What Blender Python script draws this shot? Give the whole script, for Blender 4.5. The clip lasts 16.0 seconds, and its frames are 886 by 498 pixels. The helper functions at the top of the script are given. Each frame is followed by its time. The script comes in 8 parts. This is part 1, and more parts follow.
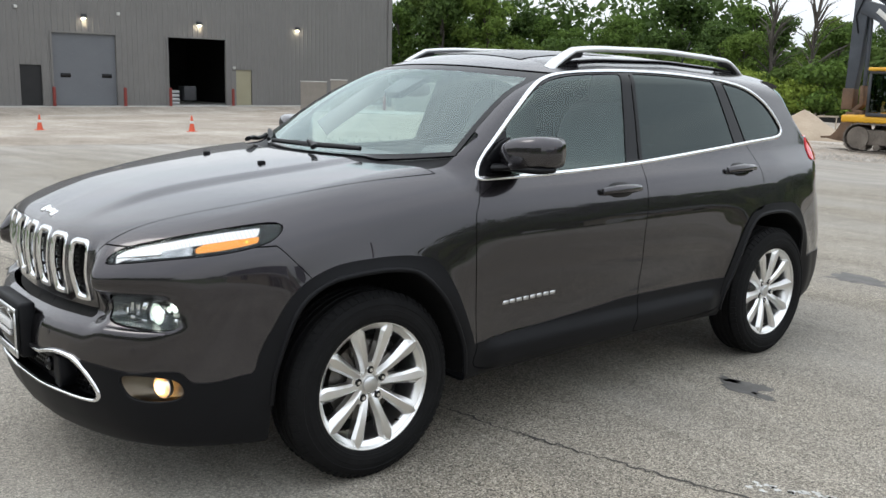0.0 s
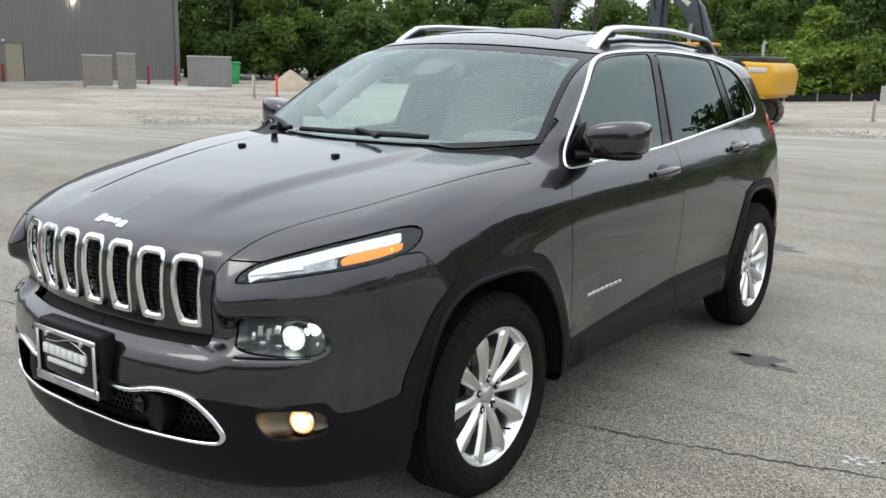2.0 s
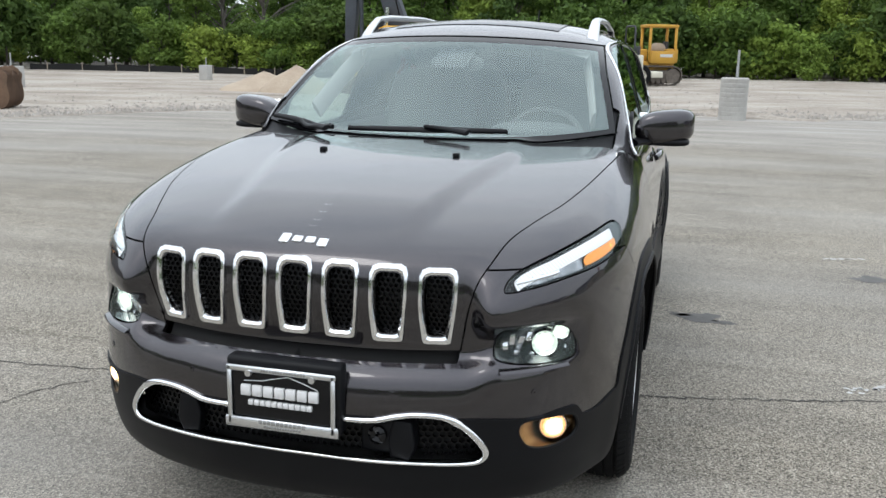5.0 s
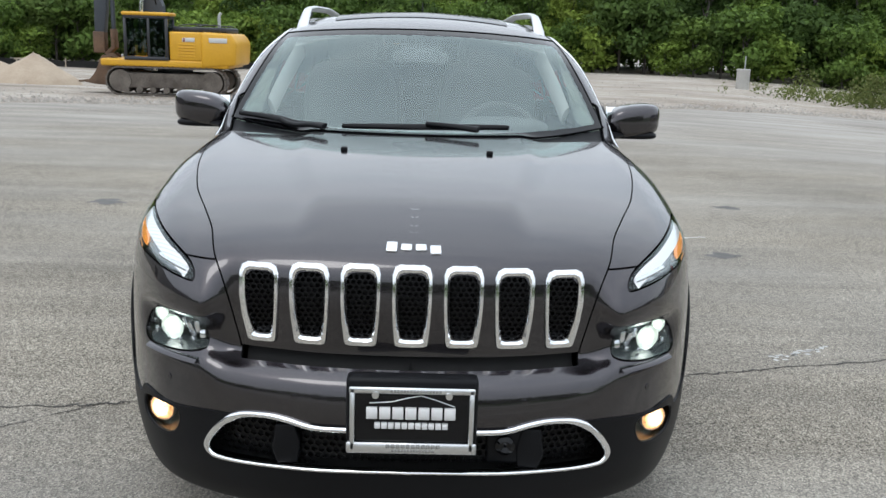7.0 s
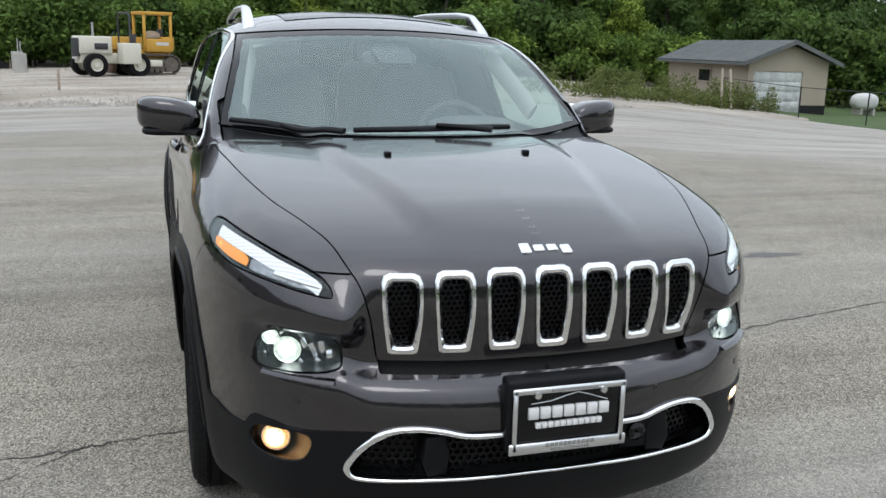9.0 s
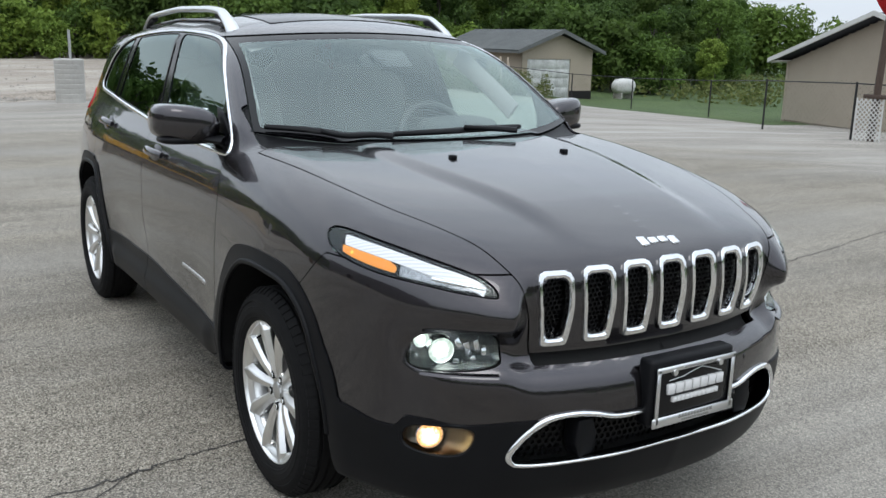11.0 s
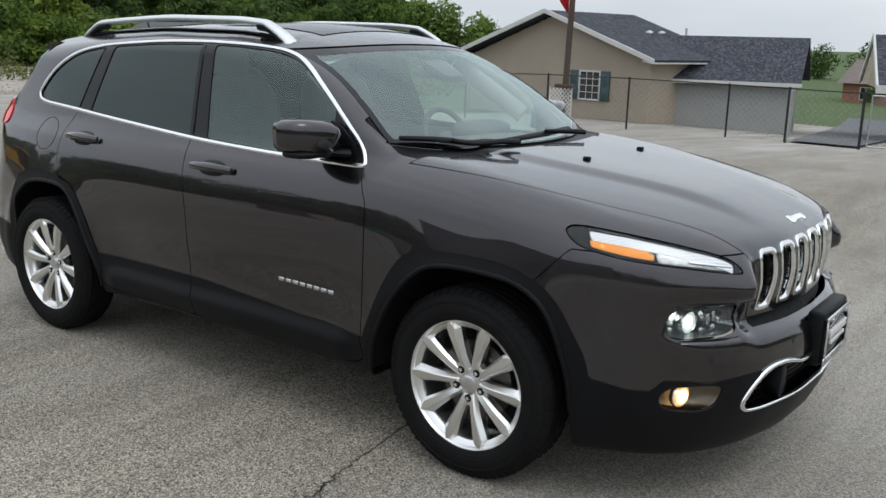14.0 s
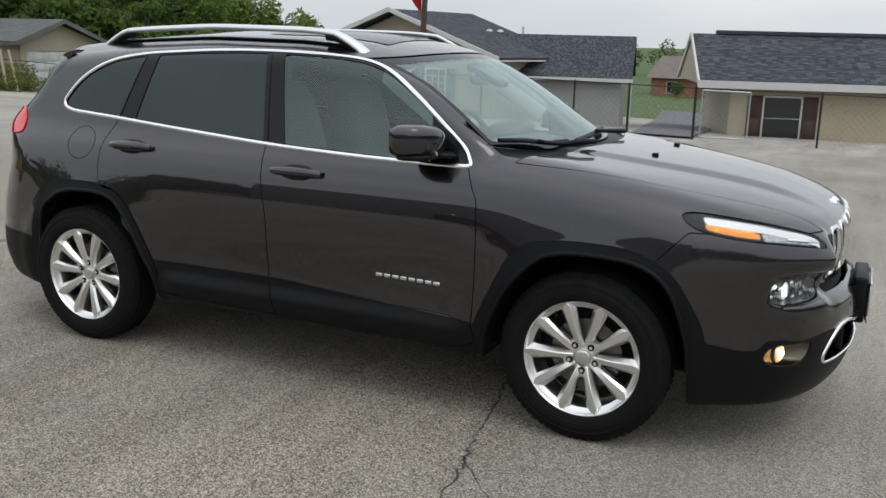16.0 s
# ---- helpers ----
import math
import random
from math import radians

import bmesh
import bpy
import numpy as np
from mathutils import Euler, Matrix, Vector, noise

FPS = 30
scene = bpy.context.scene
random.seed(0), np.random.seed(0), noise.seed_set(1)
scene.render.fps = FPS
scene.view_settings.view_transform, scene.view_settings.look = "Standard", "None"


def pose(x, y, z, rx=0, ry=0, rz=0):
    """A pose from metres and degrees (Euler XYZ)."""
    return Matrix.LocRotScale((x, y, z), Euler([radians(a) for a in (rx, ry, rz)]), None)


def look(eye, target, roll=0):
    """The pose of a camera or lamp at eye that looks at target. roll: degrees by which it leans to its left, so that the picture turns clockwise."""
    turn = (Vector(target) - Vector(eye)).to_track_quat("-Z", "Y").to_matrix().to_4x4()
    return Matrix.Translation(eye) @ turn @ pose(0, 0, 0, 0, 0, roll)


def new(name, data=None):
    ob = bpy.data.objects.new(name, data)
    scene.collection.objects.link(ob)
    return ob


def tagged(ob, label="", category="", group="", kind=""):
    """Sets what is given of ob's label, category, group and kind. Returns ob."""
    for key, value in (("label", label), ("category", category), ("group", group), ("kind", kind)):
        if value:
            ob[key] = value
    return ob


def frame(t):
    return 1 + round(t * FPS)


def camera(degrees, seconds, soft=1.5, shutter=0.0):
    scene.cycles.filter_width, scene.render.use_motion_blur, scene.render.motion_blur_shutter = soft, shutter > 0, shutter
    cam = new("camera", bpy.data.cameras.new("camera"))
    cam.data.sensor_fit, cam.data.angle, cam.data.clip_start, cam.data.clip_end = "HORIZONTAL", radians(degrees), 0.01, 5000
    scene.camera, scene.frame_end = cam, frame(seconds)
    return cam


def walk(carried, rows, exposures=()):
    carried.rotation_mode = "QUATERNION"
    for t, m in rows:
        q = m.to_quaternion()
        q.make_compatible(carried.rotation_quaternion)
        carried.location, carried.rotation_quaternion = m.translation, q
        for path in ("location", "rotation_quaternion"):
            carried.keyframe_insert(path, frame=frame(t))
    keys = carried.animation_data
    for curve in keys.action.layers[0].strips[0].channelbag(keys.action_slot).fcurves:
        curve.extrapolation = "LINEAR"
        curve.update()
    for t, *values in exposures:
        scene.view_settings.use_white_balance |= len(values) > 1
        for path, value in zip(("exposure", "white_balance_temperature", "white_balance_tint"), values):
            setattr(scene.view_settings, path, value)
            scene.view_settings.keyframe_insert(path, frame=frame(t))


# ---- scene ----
cam = camera(52.0, 16.0)
PATH = [
    (0, (3.489, -1.861, 1.478), (1.984, -0.597, 1.107), 1.4),
    (0.5, (3.22, -2.013, 1.468), (1.789, -0.669, 1.084), 1.4),
    (1, (2.952, -2.171, 1.46), (1.606, -0.746, 1.061), 1.4),
    (1.5, (2.71, -2.338, 1.485), (1.462, -0.83, 1.072), 1.4),
    (2, (2.469, -2.457, 1.484), (1.31, -0.882, 1.068), 1.4),
    (2.5, (2.248, -2.592, 1.482), (1.19, -0.948, 1.062), 1.2),
    (3, (2.021, -2.759, 1.494), (1.09, -1.041, 1.07), 1.2),
    (3.5, (1.81, -2.879, 1.495), (0.999, -1.102, 1.063), 1.2),
    (4, (1.536, -2.959, 1.486), (0.829, -1.139, 1.052), 1.1),
    (4.5, (1.289, -3.034, 1.49), (0.671, -1.183, 1.055), 1.0),
    (5, (1.014, -3.133, 1.498), (0.512, -1.248, 1.06), 1.1),
    (7.5, (-0.22, -3.165, 1.486), (-0.035, -1.223, 1.042), 1.9),
    (8, (-0.449, -3.092, 1.471), (-0.141, -1.166, 1.03), 1.8),
    (8.5, (-0.685, -3.046, 1.46), (-0.236, -1.146, 1.027), 1.7),
    (9, (-0.99, -3.004, 1.482), (-0.387, -1.148, 1.044), 1.5),
    (11.5, (-2.158, -2.576, 1.528), (-1.014, -1.001, 1.071), 1.4),
    (12, (-2.382, -2.419, 1.539), (-1.136, -0.924, 1.074), 1.3),
    (12.5, (-2.61, -2.276, 1.555), (-1.267, -0.867, 1.095), 1.4),
    (13, (-2.929, -2.119, 1.569), (-1.499, -0.798, 1.111), 1.5),
    (13.5, (-3.207, -1.943, 1.568), (-1.702, -0.707, 1.113), 1.4),
    (14, (-3.425, -1.73, 1.564), (-1.85, -0.581, 1.115), 1.5),
    (14.5, (-3.651, -1.536, 1.567), (-2.008, -0.484, 1.124), 1.6),
    (15, (-3.945, -1.348, 1.598), (-2.245, -0.392, 1.155), 1.6),
    (15.5, (-4.142, -1.162, 1.603), (-2.403, -0.285, 1.151), 1.5),
    (16, (-4.295, -0.927, 1.594), (-2.523, -0.114, 1.148), 1.5),
]
walk(cam, [(t, look(eye, target, roll)) for t, eye, target, roll in PATH],
     [(0, -0.04, 6330, 8), (3.5, -0.02, 6200, 7.5), (8, -0.18, 6080, 7.5), (11.5, -0.29, 6050, 7), (13, -0.41, 6100, 7), (15, -0.50, 6350, 8), (16, -0.50, 6400, 8)])

# ---- light: a bright, even overcast sky ----
SUN_DIR = Vector((-0.35, -0.55, 1.0)).normalized()
world = bpy.data.worlds.new("world")
scene.world = world
world.use_nodes = True
wt = world.node_tree
sky = wt.nodes.new("ShaderNodeTexSky")
sky.sky_type = "NISHITA"
sky.sun_disc = False
sky.sun_elevation = math.asin(SUN_DIR.z)
sky.sun_rotation = math.atan2(SUN_DIR.x, SUN_DIR.y)
sky.air_density, sky.dust_density, sky.ozone_density = 1.0, 5.0, 1.0
cloud = wt.nodes.new("ShaderNodeMix")
cloud.data_type = "RGBA"
cloud.inputs["Factor"].default_value = 0.88
coord = wt.nodes.new("ShaderNodeTexCoord")
stretch = wt.nodes.new("ShaderNodeMapping")
stretch.inputs["Scale"].default_value = (1.2, 1.2, 5.0)
wisps = wt.nodes.new("ShaderNodeTexNoise")
wisps.inputs["Scale"].default_value = 1.6
wisps.inputs["Detail"].default_value = 5.0
ramp = wt.nodes.new("ShaderNodeValToRGB")
ramp.color_ramp.elements[0].position, ramp.color_ramp.elements[0].color = 0.3, (8.2, 8.6, 9.2, 1)
ramp.color_ramp.elements[1].position, ramp.color_ramp.elements[1].color = 0.72, (11.2, 11.3, 11.5, 1)
wt.links.new(coord.outputs["Generated"], stretch.inputs["Vector"])
wt.links.new(stretch.outputs["Vector"], wisps.inputs["Vector"])
wt.links.new(wisps.outputs["Fac"], ramp.inputs["Fac"])
wt.links.new(sky.outputs["Color"], cloud.inputs["A"])
wt.links.new(ramp.outputs["Color"], cloud.inputs["B"])
# an overcast dome is brightest overhead
rise = wt.nodes.new("ShaderNodeSeparateXYZ")
lift = wt.nodes.new("ShaderNodeMapRange")
lift.inputs["From Min"].default_value, lift.inputs["From Max"].default_value = 0.0, 1.0
lift.inputs["To Min"].default_value, lift.inputs["To Max"].default_value = 1.50, 2.7
dome = wt.nodes.new("ShaderNodeMix")
dome.data_type, dome.blend_type = "RGBA", "MULTIPLY"
dome.inputs["Factor"].default_value = 1.0
wt.links.new(coord.outputs["Generated"], rise.inputs["Vector"])
wt.links.new(rise.outputs["Z"], lift.inputs["Value"])
wt.links.new(cloud.outputs["Result"], dome.inputs["A"])
wt.links.new(lift.outputs["Result"], dome.inputs["B"])
wt.links.new(dome.outputs["Result"], wt.nodes["Background"].inputs["Color"])
wt.nodes["Background"].inputs["Strength"].default_value = 0.075
sun_data = bpy.data.lights.new("sun", "SUN")
sun_data.energy, sun_data.angle, sun_data.color = 0.6, radians(25), (1.0, 0.96, 0.9)
sun = new("sun", sun_data)
sun.matrix_world = look(SUN_DIR * 50, (0, 0, 0))

# ---- materials ----
def material(name, color, rough=0.5, metal=0.0, coat=0.0, spec=0.5):
    m = bpy.data.materials.new(name)
    m.use_nodes = True
    b = m.node_tree.nodes["Principled BSDF"]
    b.inputs["Base Color"].default_value = (*color, 1)
    b.inputs["Roughness"].default_value = rough
    b.inputs["Metallic"].default_value = metal
    b.inputs["Coat Weight"].default_value = coat
    b.inputs["Coat Roughness"].default_value = 0.02
    b.inputs["Specular IOR Level"].default_value = spec
    return m


def node(m, kind, **settings):
    n = m.node_tree.nodes.new(kind)
    for key, value in settings.items():
        if key in n.inputs:
            n.inputs[key].default_value = value
    return n


def link(m, a, b):
    m.node_tree.links.new(a, b)


def bsdf(m):
    return m.node_tree.nodes["Principled BSDF"]


def place(m, scale=(1, 1, 1), kind="Object"):
    c = node(m, "ShaderNodeTexCoord")
    s = node(m, "ShaderNodeMapping")
    s.inputs["Scale"].default_value = scale
    link(m, c.outputs[kind], s.inputs["Vector"])
    return s.outputs["Vector"]


def noise_tex(m, vector, scale, detail=4.0, rough=0.55):
    n = node(m, "ShaderNodeTexNoise", Scale=scale, Detail=detail, Roughness=rough)
    link(m, vector, n.inputs["Vector"])
    return n.outputs["Fac"]


def ramp_of(m, fac, stops):
    r = node(m, "ShaderNodeValToRGB")
    e = r.color_ramp.elements
    while len(e) < len(stops):
        e.new(0.5)
    for el, (p, c) in zip(e, stops):
        el.position, el.color = p, (*c, 1) if len(c) == 3 else c
    link(m, fac, r.inputs["Fac"])
    return r.outputs["Color"]


def mixed(m, fac, a, b, kind="MIX"):
    x = node(m, "ShaderNodeMix")
    x.data_type, x.blend_type = "RGBA", kind
    for v, s in ((fac, "Factor"), (a, "A"), (b, "B")):
        if isinstance(v, bpy.types.NodeSocket):
            link(m, v, x.inputs[s])
        else:
            x.inputs[s].default_value = v if s == "Factor" else (*v, 1)
    return x.outputs["Result"]


def bump(m, height, strength=0.3, distance=0.01):
    b = node(m, "ShaderNodeBump", Strength=strength, Distance=distance)
    link(m, height, b.inputs["Height"])
    link(m, b.outputs["Normal"], bsdf(m).inputs["Normal"])


def varied(name, low, high, scale, rough=0.7, metal=0.0, bumps=0.0, distance=0.01, fine=0.0, kind="Object", stretch=(1, 1, 1)):
    """A surface whose colour drifts between two tones at two scales, with relief."""
    m = material(name, low, rough, metal)
    v = place(m, stretch, kind)
    a, b = noise_tex(m, v, scale, 5.0), noise_tex(m, v, fine or scale * 12, 3.0)
    c = mixed(m, 0.35, ramp_of(m, a, [(0.3, low), (0.7, high)]), ramp_of(m, b, [(0.3, low), (0.7, high)]))
    link(m, c, bsdf(m).inputs["Base Color"])
    if bumps:
        bump(m, b, bumps, distance)
    return m


PAINT = material("car_paint", (0.080, 0.078, 0.080), 0.27, 0.95, 1.0)
bsdf(PAINT).inputs["Coat IOR"].default_value = 1.65
flake = noise_tex(PAINT, place(PAINT), 900, 2.0)
link(PAINT, ramp_of(PAINT, flake, [(0.35, (0.0240, 0.0214, 0.0250)), (0.7, (0.0480, 0.0430, 0.0500))]), bsdf(PAINT).inputs["Base Color"])
BLACK_PLASTIC = varied("black_plastic", (0.0036, 0.0038, 0.0048), (0.0064, 0.0067, 0.0082), 6, 0.45, bumps=0.05, distance=0.001, fine=700)
bsdf(BLACK_PLASTIC).inputs["Specular IOR Level"].default_value = 0.17
MESH_BLACK = material("grille_black", (0.003, 0.003, 0.0035), 0.35, spec=0.22)
GLOSS_BLACK = material("gloss_black", (0.005, 0.005, 0.006), 0.12, 0, 0.0, 0.3)
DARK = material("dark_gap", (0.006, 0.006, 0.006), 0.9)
CHROME = material("chrome", (0.88, 0.89, 0.90), 0.13, 1.0)
SATIN = material("satin_silver", (0.74, 0.75, 0.76), 0.30, 1.0)
ALLOY = material("alloy", (0.86, 0.86, 0.85), 0.30, 1.0)
RUBBER = varied("rubber", (0.004, 0.004, 0.0043), (0.009, 0.009, 0.0095), 20, 0.75, bumps=0.1, distance=0.002)
bsdf(RUBBER).inputs["Specular IOR Level"].default_value = 0.16
BRAKE = material("brake_steel", (0.16, 0.15, 0.14), 0.45, 1.0)
RED_LENS = material("red_lens", (0.70, 0.015, 0.022), 0.12, 0, 1.0)


def glass_material(name, tint, rough=0.0, ior=1.45):
    """Thin tinted pane: passes tinted light straight through, with a mirror gloss at glancing angles."""
    m = bpy.data.materials.new(name)
    m.use_nodes = True
    t = m.node_tree
    t.nodes.remove(t.nodes["Principled BSDF"])
    clear, gloss, mix = t.nodes.new("ShaderNodeBsdfTransparent"), t.nodes.new("ShaderNodeBsdfGlossy"), t.nodes.new("ShaderNodeMixShader")
    clear.inputs["Color"].default_value = (*tint, 1)
    gloss.inputs["Roughness"].default_value = rough
    gloss.inputs["Color"].default_value = (0.84, 0.97, 0.95, 1)
    facing, steep, gain = t.nodes.new("ShaderNodeLayerWeight"), t.nodes.new("ShaderNodeMath"), t.nodes.new("ShaderNodeMapRange")
    facing.inputs["Blend"].default_value = 0.5
    steep.operation = "POWER"
    steep.inputs[1].default_value = 4.5
    gain.inputs["To Min"].default_value = ((ior - 1) / (ior + 1)) ** 2
    t.links.new(facing.outputs["Facing"], steep.inputs[0])
    t.links.new(steep.outputs["Value"], gain.inputs["Value"])
    t.links.new(gain.outputs["Result"], mix.inputs["Fac"])
    t.links.new(clear.outputs["BSDF"], mix.inputs[1])
    t.links.new(gloss.outputs["BSDF"], mix.inputs[2])
    t.links.new(mix.outputs["Shader"], t.nodes["Material Output"].inputs["Surface"])
    return m


WINDSCREEN = glass_material("windscreen_glass", (0.90, 0.96, 0.94), 0.0, 2.35)
DOOR_GLASS = glass_material("door_glass", (0.64, 0.80, 0.75), 0.0, 1.90)
PRIVACY_GLASS = glass_material("privacy_glass", (0.022, 0.026, 0.030), 0.0, 1.70)
LENS = glass_material("clear_lens", (0.93, 0.94, 0.95), 0.0, 1.4)


def emitter(name, color, strength):
    m = material(name, color, 0.3)
    bsdf(m).inputs["Emission Color"].default_value = (*color, 1)
    bsdf(m).inputs["Emission Strength"].default_value = strength
    return m


LED = emitter("led_strip", (1.0, 0.99, 0.97), 0.52)
bsdf(LED).inputs["Base Color"].default_value = (0.55, 0.55, 0.56, 1)
cells = node(LED, "ShaderNodeTexWave", Scale=34.0, Distortion=0.0)
cells.bands_direction = "DIAGONAL"
link(LED, place(LED), cells.inputs["Vector"])
link(LED, ramp_of(LED, cells.outputs["Fac"], [(0.10, (0.55, 0.56, 0.58)), (0.55, (1.0, 0.99, 0.97))]), bsdf(LED).inputs["Emission Color"])


def glowing_dish(name, core, rim, strength, radius):
    """A lit lamp with its reflector's glow put into the emission, brightest at its middle, fading towards its rim."""
    m = emitter(name, core, strength)
    reach = node(m, "ShaderNodeVectorMath")
    reach.operation = "LENGTH"
    link(m, place(m, (0, 1, 1)), reach.inputs[0])
    fade = node(m, "ShaderNodeMapRange")
    for key, value in (("From Min", 0.0), ("From Max", radius), ("To Min", 1.0), ("To Max", 0.0)):
        fade.inputs[key].default_value = value
    link(m, reach.outputs["Value"], fade.inputs["Value"])
    speckle = noise_tex(m, place(m), 140, 2.0)
    glow = mixed(m, 1.0, ramp_of(m, fade.outputs["Result"], [(0.0, tuple(0.01 * x for x in rim)), (0.45, tuple(0.10 * x for x in rim)), (0.72, tuple(0.40 * x for x in core)), (1.0, core)]), ramp_of(m, speckle, [(0.35, (0.3, 0.3, 0.3)), (0.6, (1.3, 1.3, 1.3))]), "MULTIPLY")
    link(m, glow, bsdf(m).inputs["Emission Color"])
    bsdf(m).inputs["Base Color"].default_value = (0.6, 0.6, 0.6, 1)
    bsdf(m).inputs["Metallic"].default_value = 1.0
    return m


BEAM = glowing_dish("low_beam", (1.0, 1.0, 0.90), (0.85, 1.0, 0.80), 16.0, 0.040)
LENS_CHROME = varied("lens_chrome", (0.20, 0.21, 0.215), (0.58, 0.59, 0.60), 45, 0.22, 1.0, 0.3, 0.003, fine=160)
LAMP_CHROME = varied("lamp_chrome", (0.10, 0.102, 0.100), (0.34, 0.345, 0.34), 60, 0.16, 1.0, 0.25, 0.004, fine=190)
FOG = glowing_dish("fog_bulb", (1.0, 0.70, 0.32), (1.0, 0.46, 0.13), 18.0, 0.054)
# silver bowl; the bulb's warm light on it is tinted into the metal
WARM_LIT_BOWL = material("fog_bowl_warm_lit", (0.15, 0.125, 0.095), 0.30, 1.0)
AMBER = emitter("amber_lens", (0.86, 0.30, 0.035), 0.38)
AMBER_HOT = emitter("amber_bulb", (1.0, 0.42, 0.06), 1.6)

ASPHALT = material("asphalt", (0.2, 0.2, 0.2), 0.9, spec=0.2)
# worn asphalt: beige, grey and dark stones in a grey binder, with broad dusty drifts
v = place(ASPHALT)
stones = node(ASPHALT, "ShaderNodeTexVoronoi", Scale=175.0)
link(ASPHALT, v, stones.inputs["Vector"])
grit = noise_tex(ASPHALT, v, 210, 3.0, 0.7)
drift = noise_tex(ASPHALT, place(ASPHALT, (0.05, 0.22, 1)), 2.2, 4.0)
patch = noise_tex(ASPHALT, v, 0.55, 6.0, 0.65)
c = ramp_of(ASPHALT, stones.outputs["Color"], [(0.12, (0.070, 0.065, 0.057)), (0.33, (0.205, 0.194, 0.173)), (0.50, (0.312, 0.294, 0.260)), (0.66, (0.405, 0.377, 0.331)), (0.88, (0.63, 0.600, 0.545))])
c = mixed(ASPHALT, 1.0, c, ramp_of(ASPHALT, grit, [(0.30, (0.54, 0.54, 0.54)), (0.50, (0.96, 0.96, 0.95)), (0.72, (1.42, 1.41, 1.37))]), "MULTIPLY")
c = mixed(ASPHALT, 1.0, c, ramp_of(ASPHALT, stones.outputs["Distance"], [(0.10, (0.42, 0.41, 0.40)), (0.36, (1.04, 1.04, 1.04))]), "MULTIPLY")
pits = noise_tex(ASPHALT, v, 62, 2.0, 0.5)
c = mixed(ASPHALT, 1.0, c, ramp_of(ASPHALT, pits, [(0.27, (0.22, 0.21, 0.20)), (0.36, (1.0, 1.0, 1.0))]), "MULTIPLY")
c = mixed(ASPHALT, 1.0, c, ramp_of(ASPHALT, patch, [(0.28, (0.62, 0.60, 0.57)), (0.72, (0.98, 0.945, 0.89))]), "MULTIPLY")
c = mixed(ASPHALT, ramp_of(ASPHALT, drift, [(0.42, (0, 0, 0)), (0.70, (0.50, 0.50, 0.50))]), c, (0.36, 0.348, 0.325))
streaks = noise_tex(ASPHALT, place(ASPHALT, (0.16, 1.3, 1)), 1.4, 6.0, 0.65)
marks = noise_tex(ASPHALT, place(ASPHALT, (0.05, 1.0, 1)), 3.4, 5.0, 0.7)
c = mixed(ASPHALT, 1.0, c, ramp_of(ASPHALT, marks, [(0.34, (0.86, 0.855, 0.85)), (0.50, (1.0, 1.0, 1.0)), (0.66, (1.10, 1.095, 1.085))]), "MULTIPLY")
# dust carried out from the gravel lies on the lot's rim
away = node(ASPHALT, "ShaderNodeVectorMath")
away.operation = "LENGTH"
link(ASPHALT, place(ASPHALT), away.inputs[0])
rim = node(ASPHALT, "ShaderNodeMapRange")
rim.inputs["From Min"].default_value, rim.inputs["From Max"].default_value = 8.0, 18.0
rim.inputs["To Min"].default_value, rim.inputs["To Max"].default_value = 0.0, 0.92
link(ASPHALT, away.outputs["Value"], rim.inputs["Value"])
dust = mixed(ASPHALT, 1.0, rim.outputs["Result"], ramp_of(ASPHALT, drift, [(0.30, (0.35, 0.35, 0.35)), (0.62, (1, 1, 1))]), "MULTIPLY")
c = mixed(ASPHALT, dust, c, ramp_of(ASPHALT, streaks, [(0.36, (0.255, 0.238, 0.216)), (0.50, (0.345, 0.324, 0.295)), (0.64, (0.425, 0.400, 0.366))]))
link(ASPHALT, c, bsdf(ASPHALT).inputs["Base Color"])
bump(ASPHALT, stones.outputs["Distance"], 0.5, 0.004)
GRAVEL = material("gravel", (0.4, 0.37, 0.33), 0.95, spec=0.1)
# crushed stone over dirt: pale grit, brown bare patches and driven streaks
v = place(GRAVEL)
bare = noise_tex(GRAVEL, place(GRAVEL, (0.6, 1.0, 1.0)), 0.32, 8.0, 0.68)
rut = noise_tex(GRAVEL, place(GRAVEL, (0.25, 1.6, 1.0)), 1.1, 5.0, 0.6)
pebble = node(GRAVEL, "ShaderNodeTexVoronoi", Scale=26.0)
link(GRAVEL, v, pebble.inputs["Vector"])
c = ramp_of(GRAVEL, bare, [(0.30, (0.25, 0.212, 0.175)), (0.45, (0.36, 0.322, 0.282)), (0.58, (0.44, 0.402, 0.360)), (0.75, (0.53, 0.495, 0.45))])
c = mixed(GRAVEL, 1.0, c, ramp_of(GRAVEL, rut, [(0.30, (0.88, 0.875, 0.86)), (0.70, (1.06, 1.06, 1.055))]), "MULTIPLY")
c = mixed(GRAVEL, 1.0, c, ramp_of(GRAVEL, pebble.outputs["Color"], [(0.20, (0.78, 0.77, 0.755)), (0.80, (1.15, 1.15, 1.135))]), "MULTIPLY")
link(GRAVEL, c, bsdf(GRAVEL).inputs["Base Color"])
bump(GRAVEL, pebble.outputs["Distance"], 0.6, 0.03)
GRASS = varied("grass", (0.035, 0.068, 0.014), (0.085, 0.125, 0.034), 0.4, 0.9, bumps=0.6, distance=0.04, fine=24)
STONE = varied("broken_stone", (0.17, 0.152, 0.13), (0.48, 0.45, 0.41), 6, 0.95)
CRACK = material("crack_fill", (0.055, 0.052, 0.048), 0.95)
STAIN = varied("oil_stain", (0.075, 0.072, 0.068), (0.15, 0.145, 0.138), 9, 0.75, bumps=0.4, distance=0.004, fine=150)
WORN_PAINT = varied("worn_paint", (0.42, 0.42, 0.41), (0.62, 0.62, 0.60), 30, 0.8)
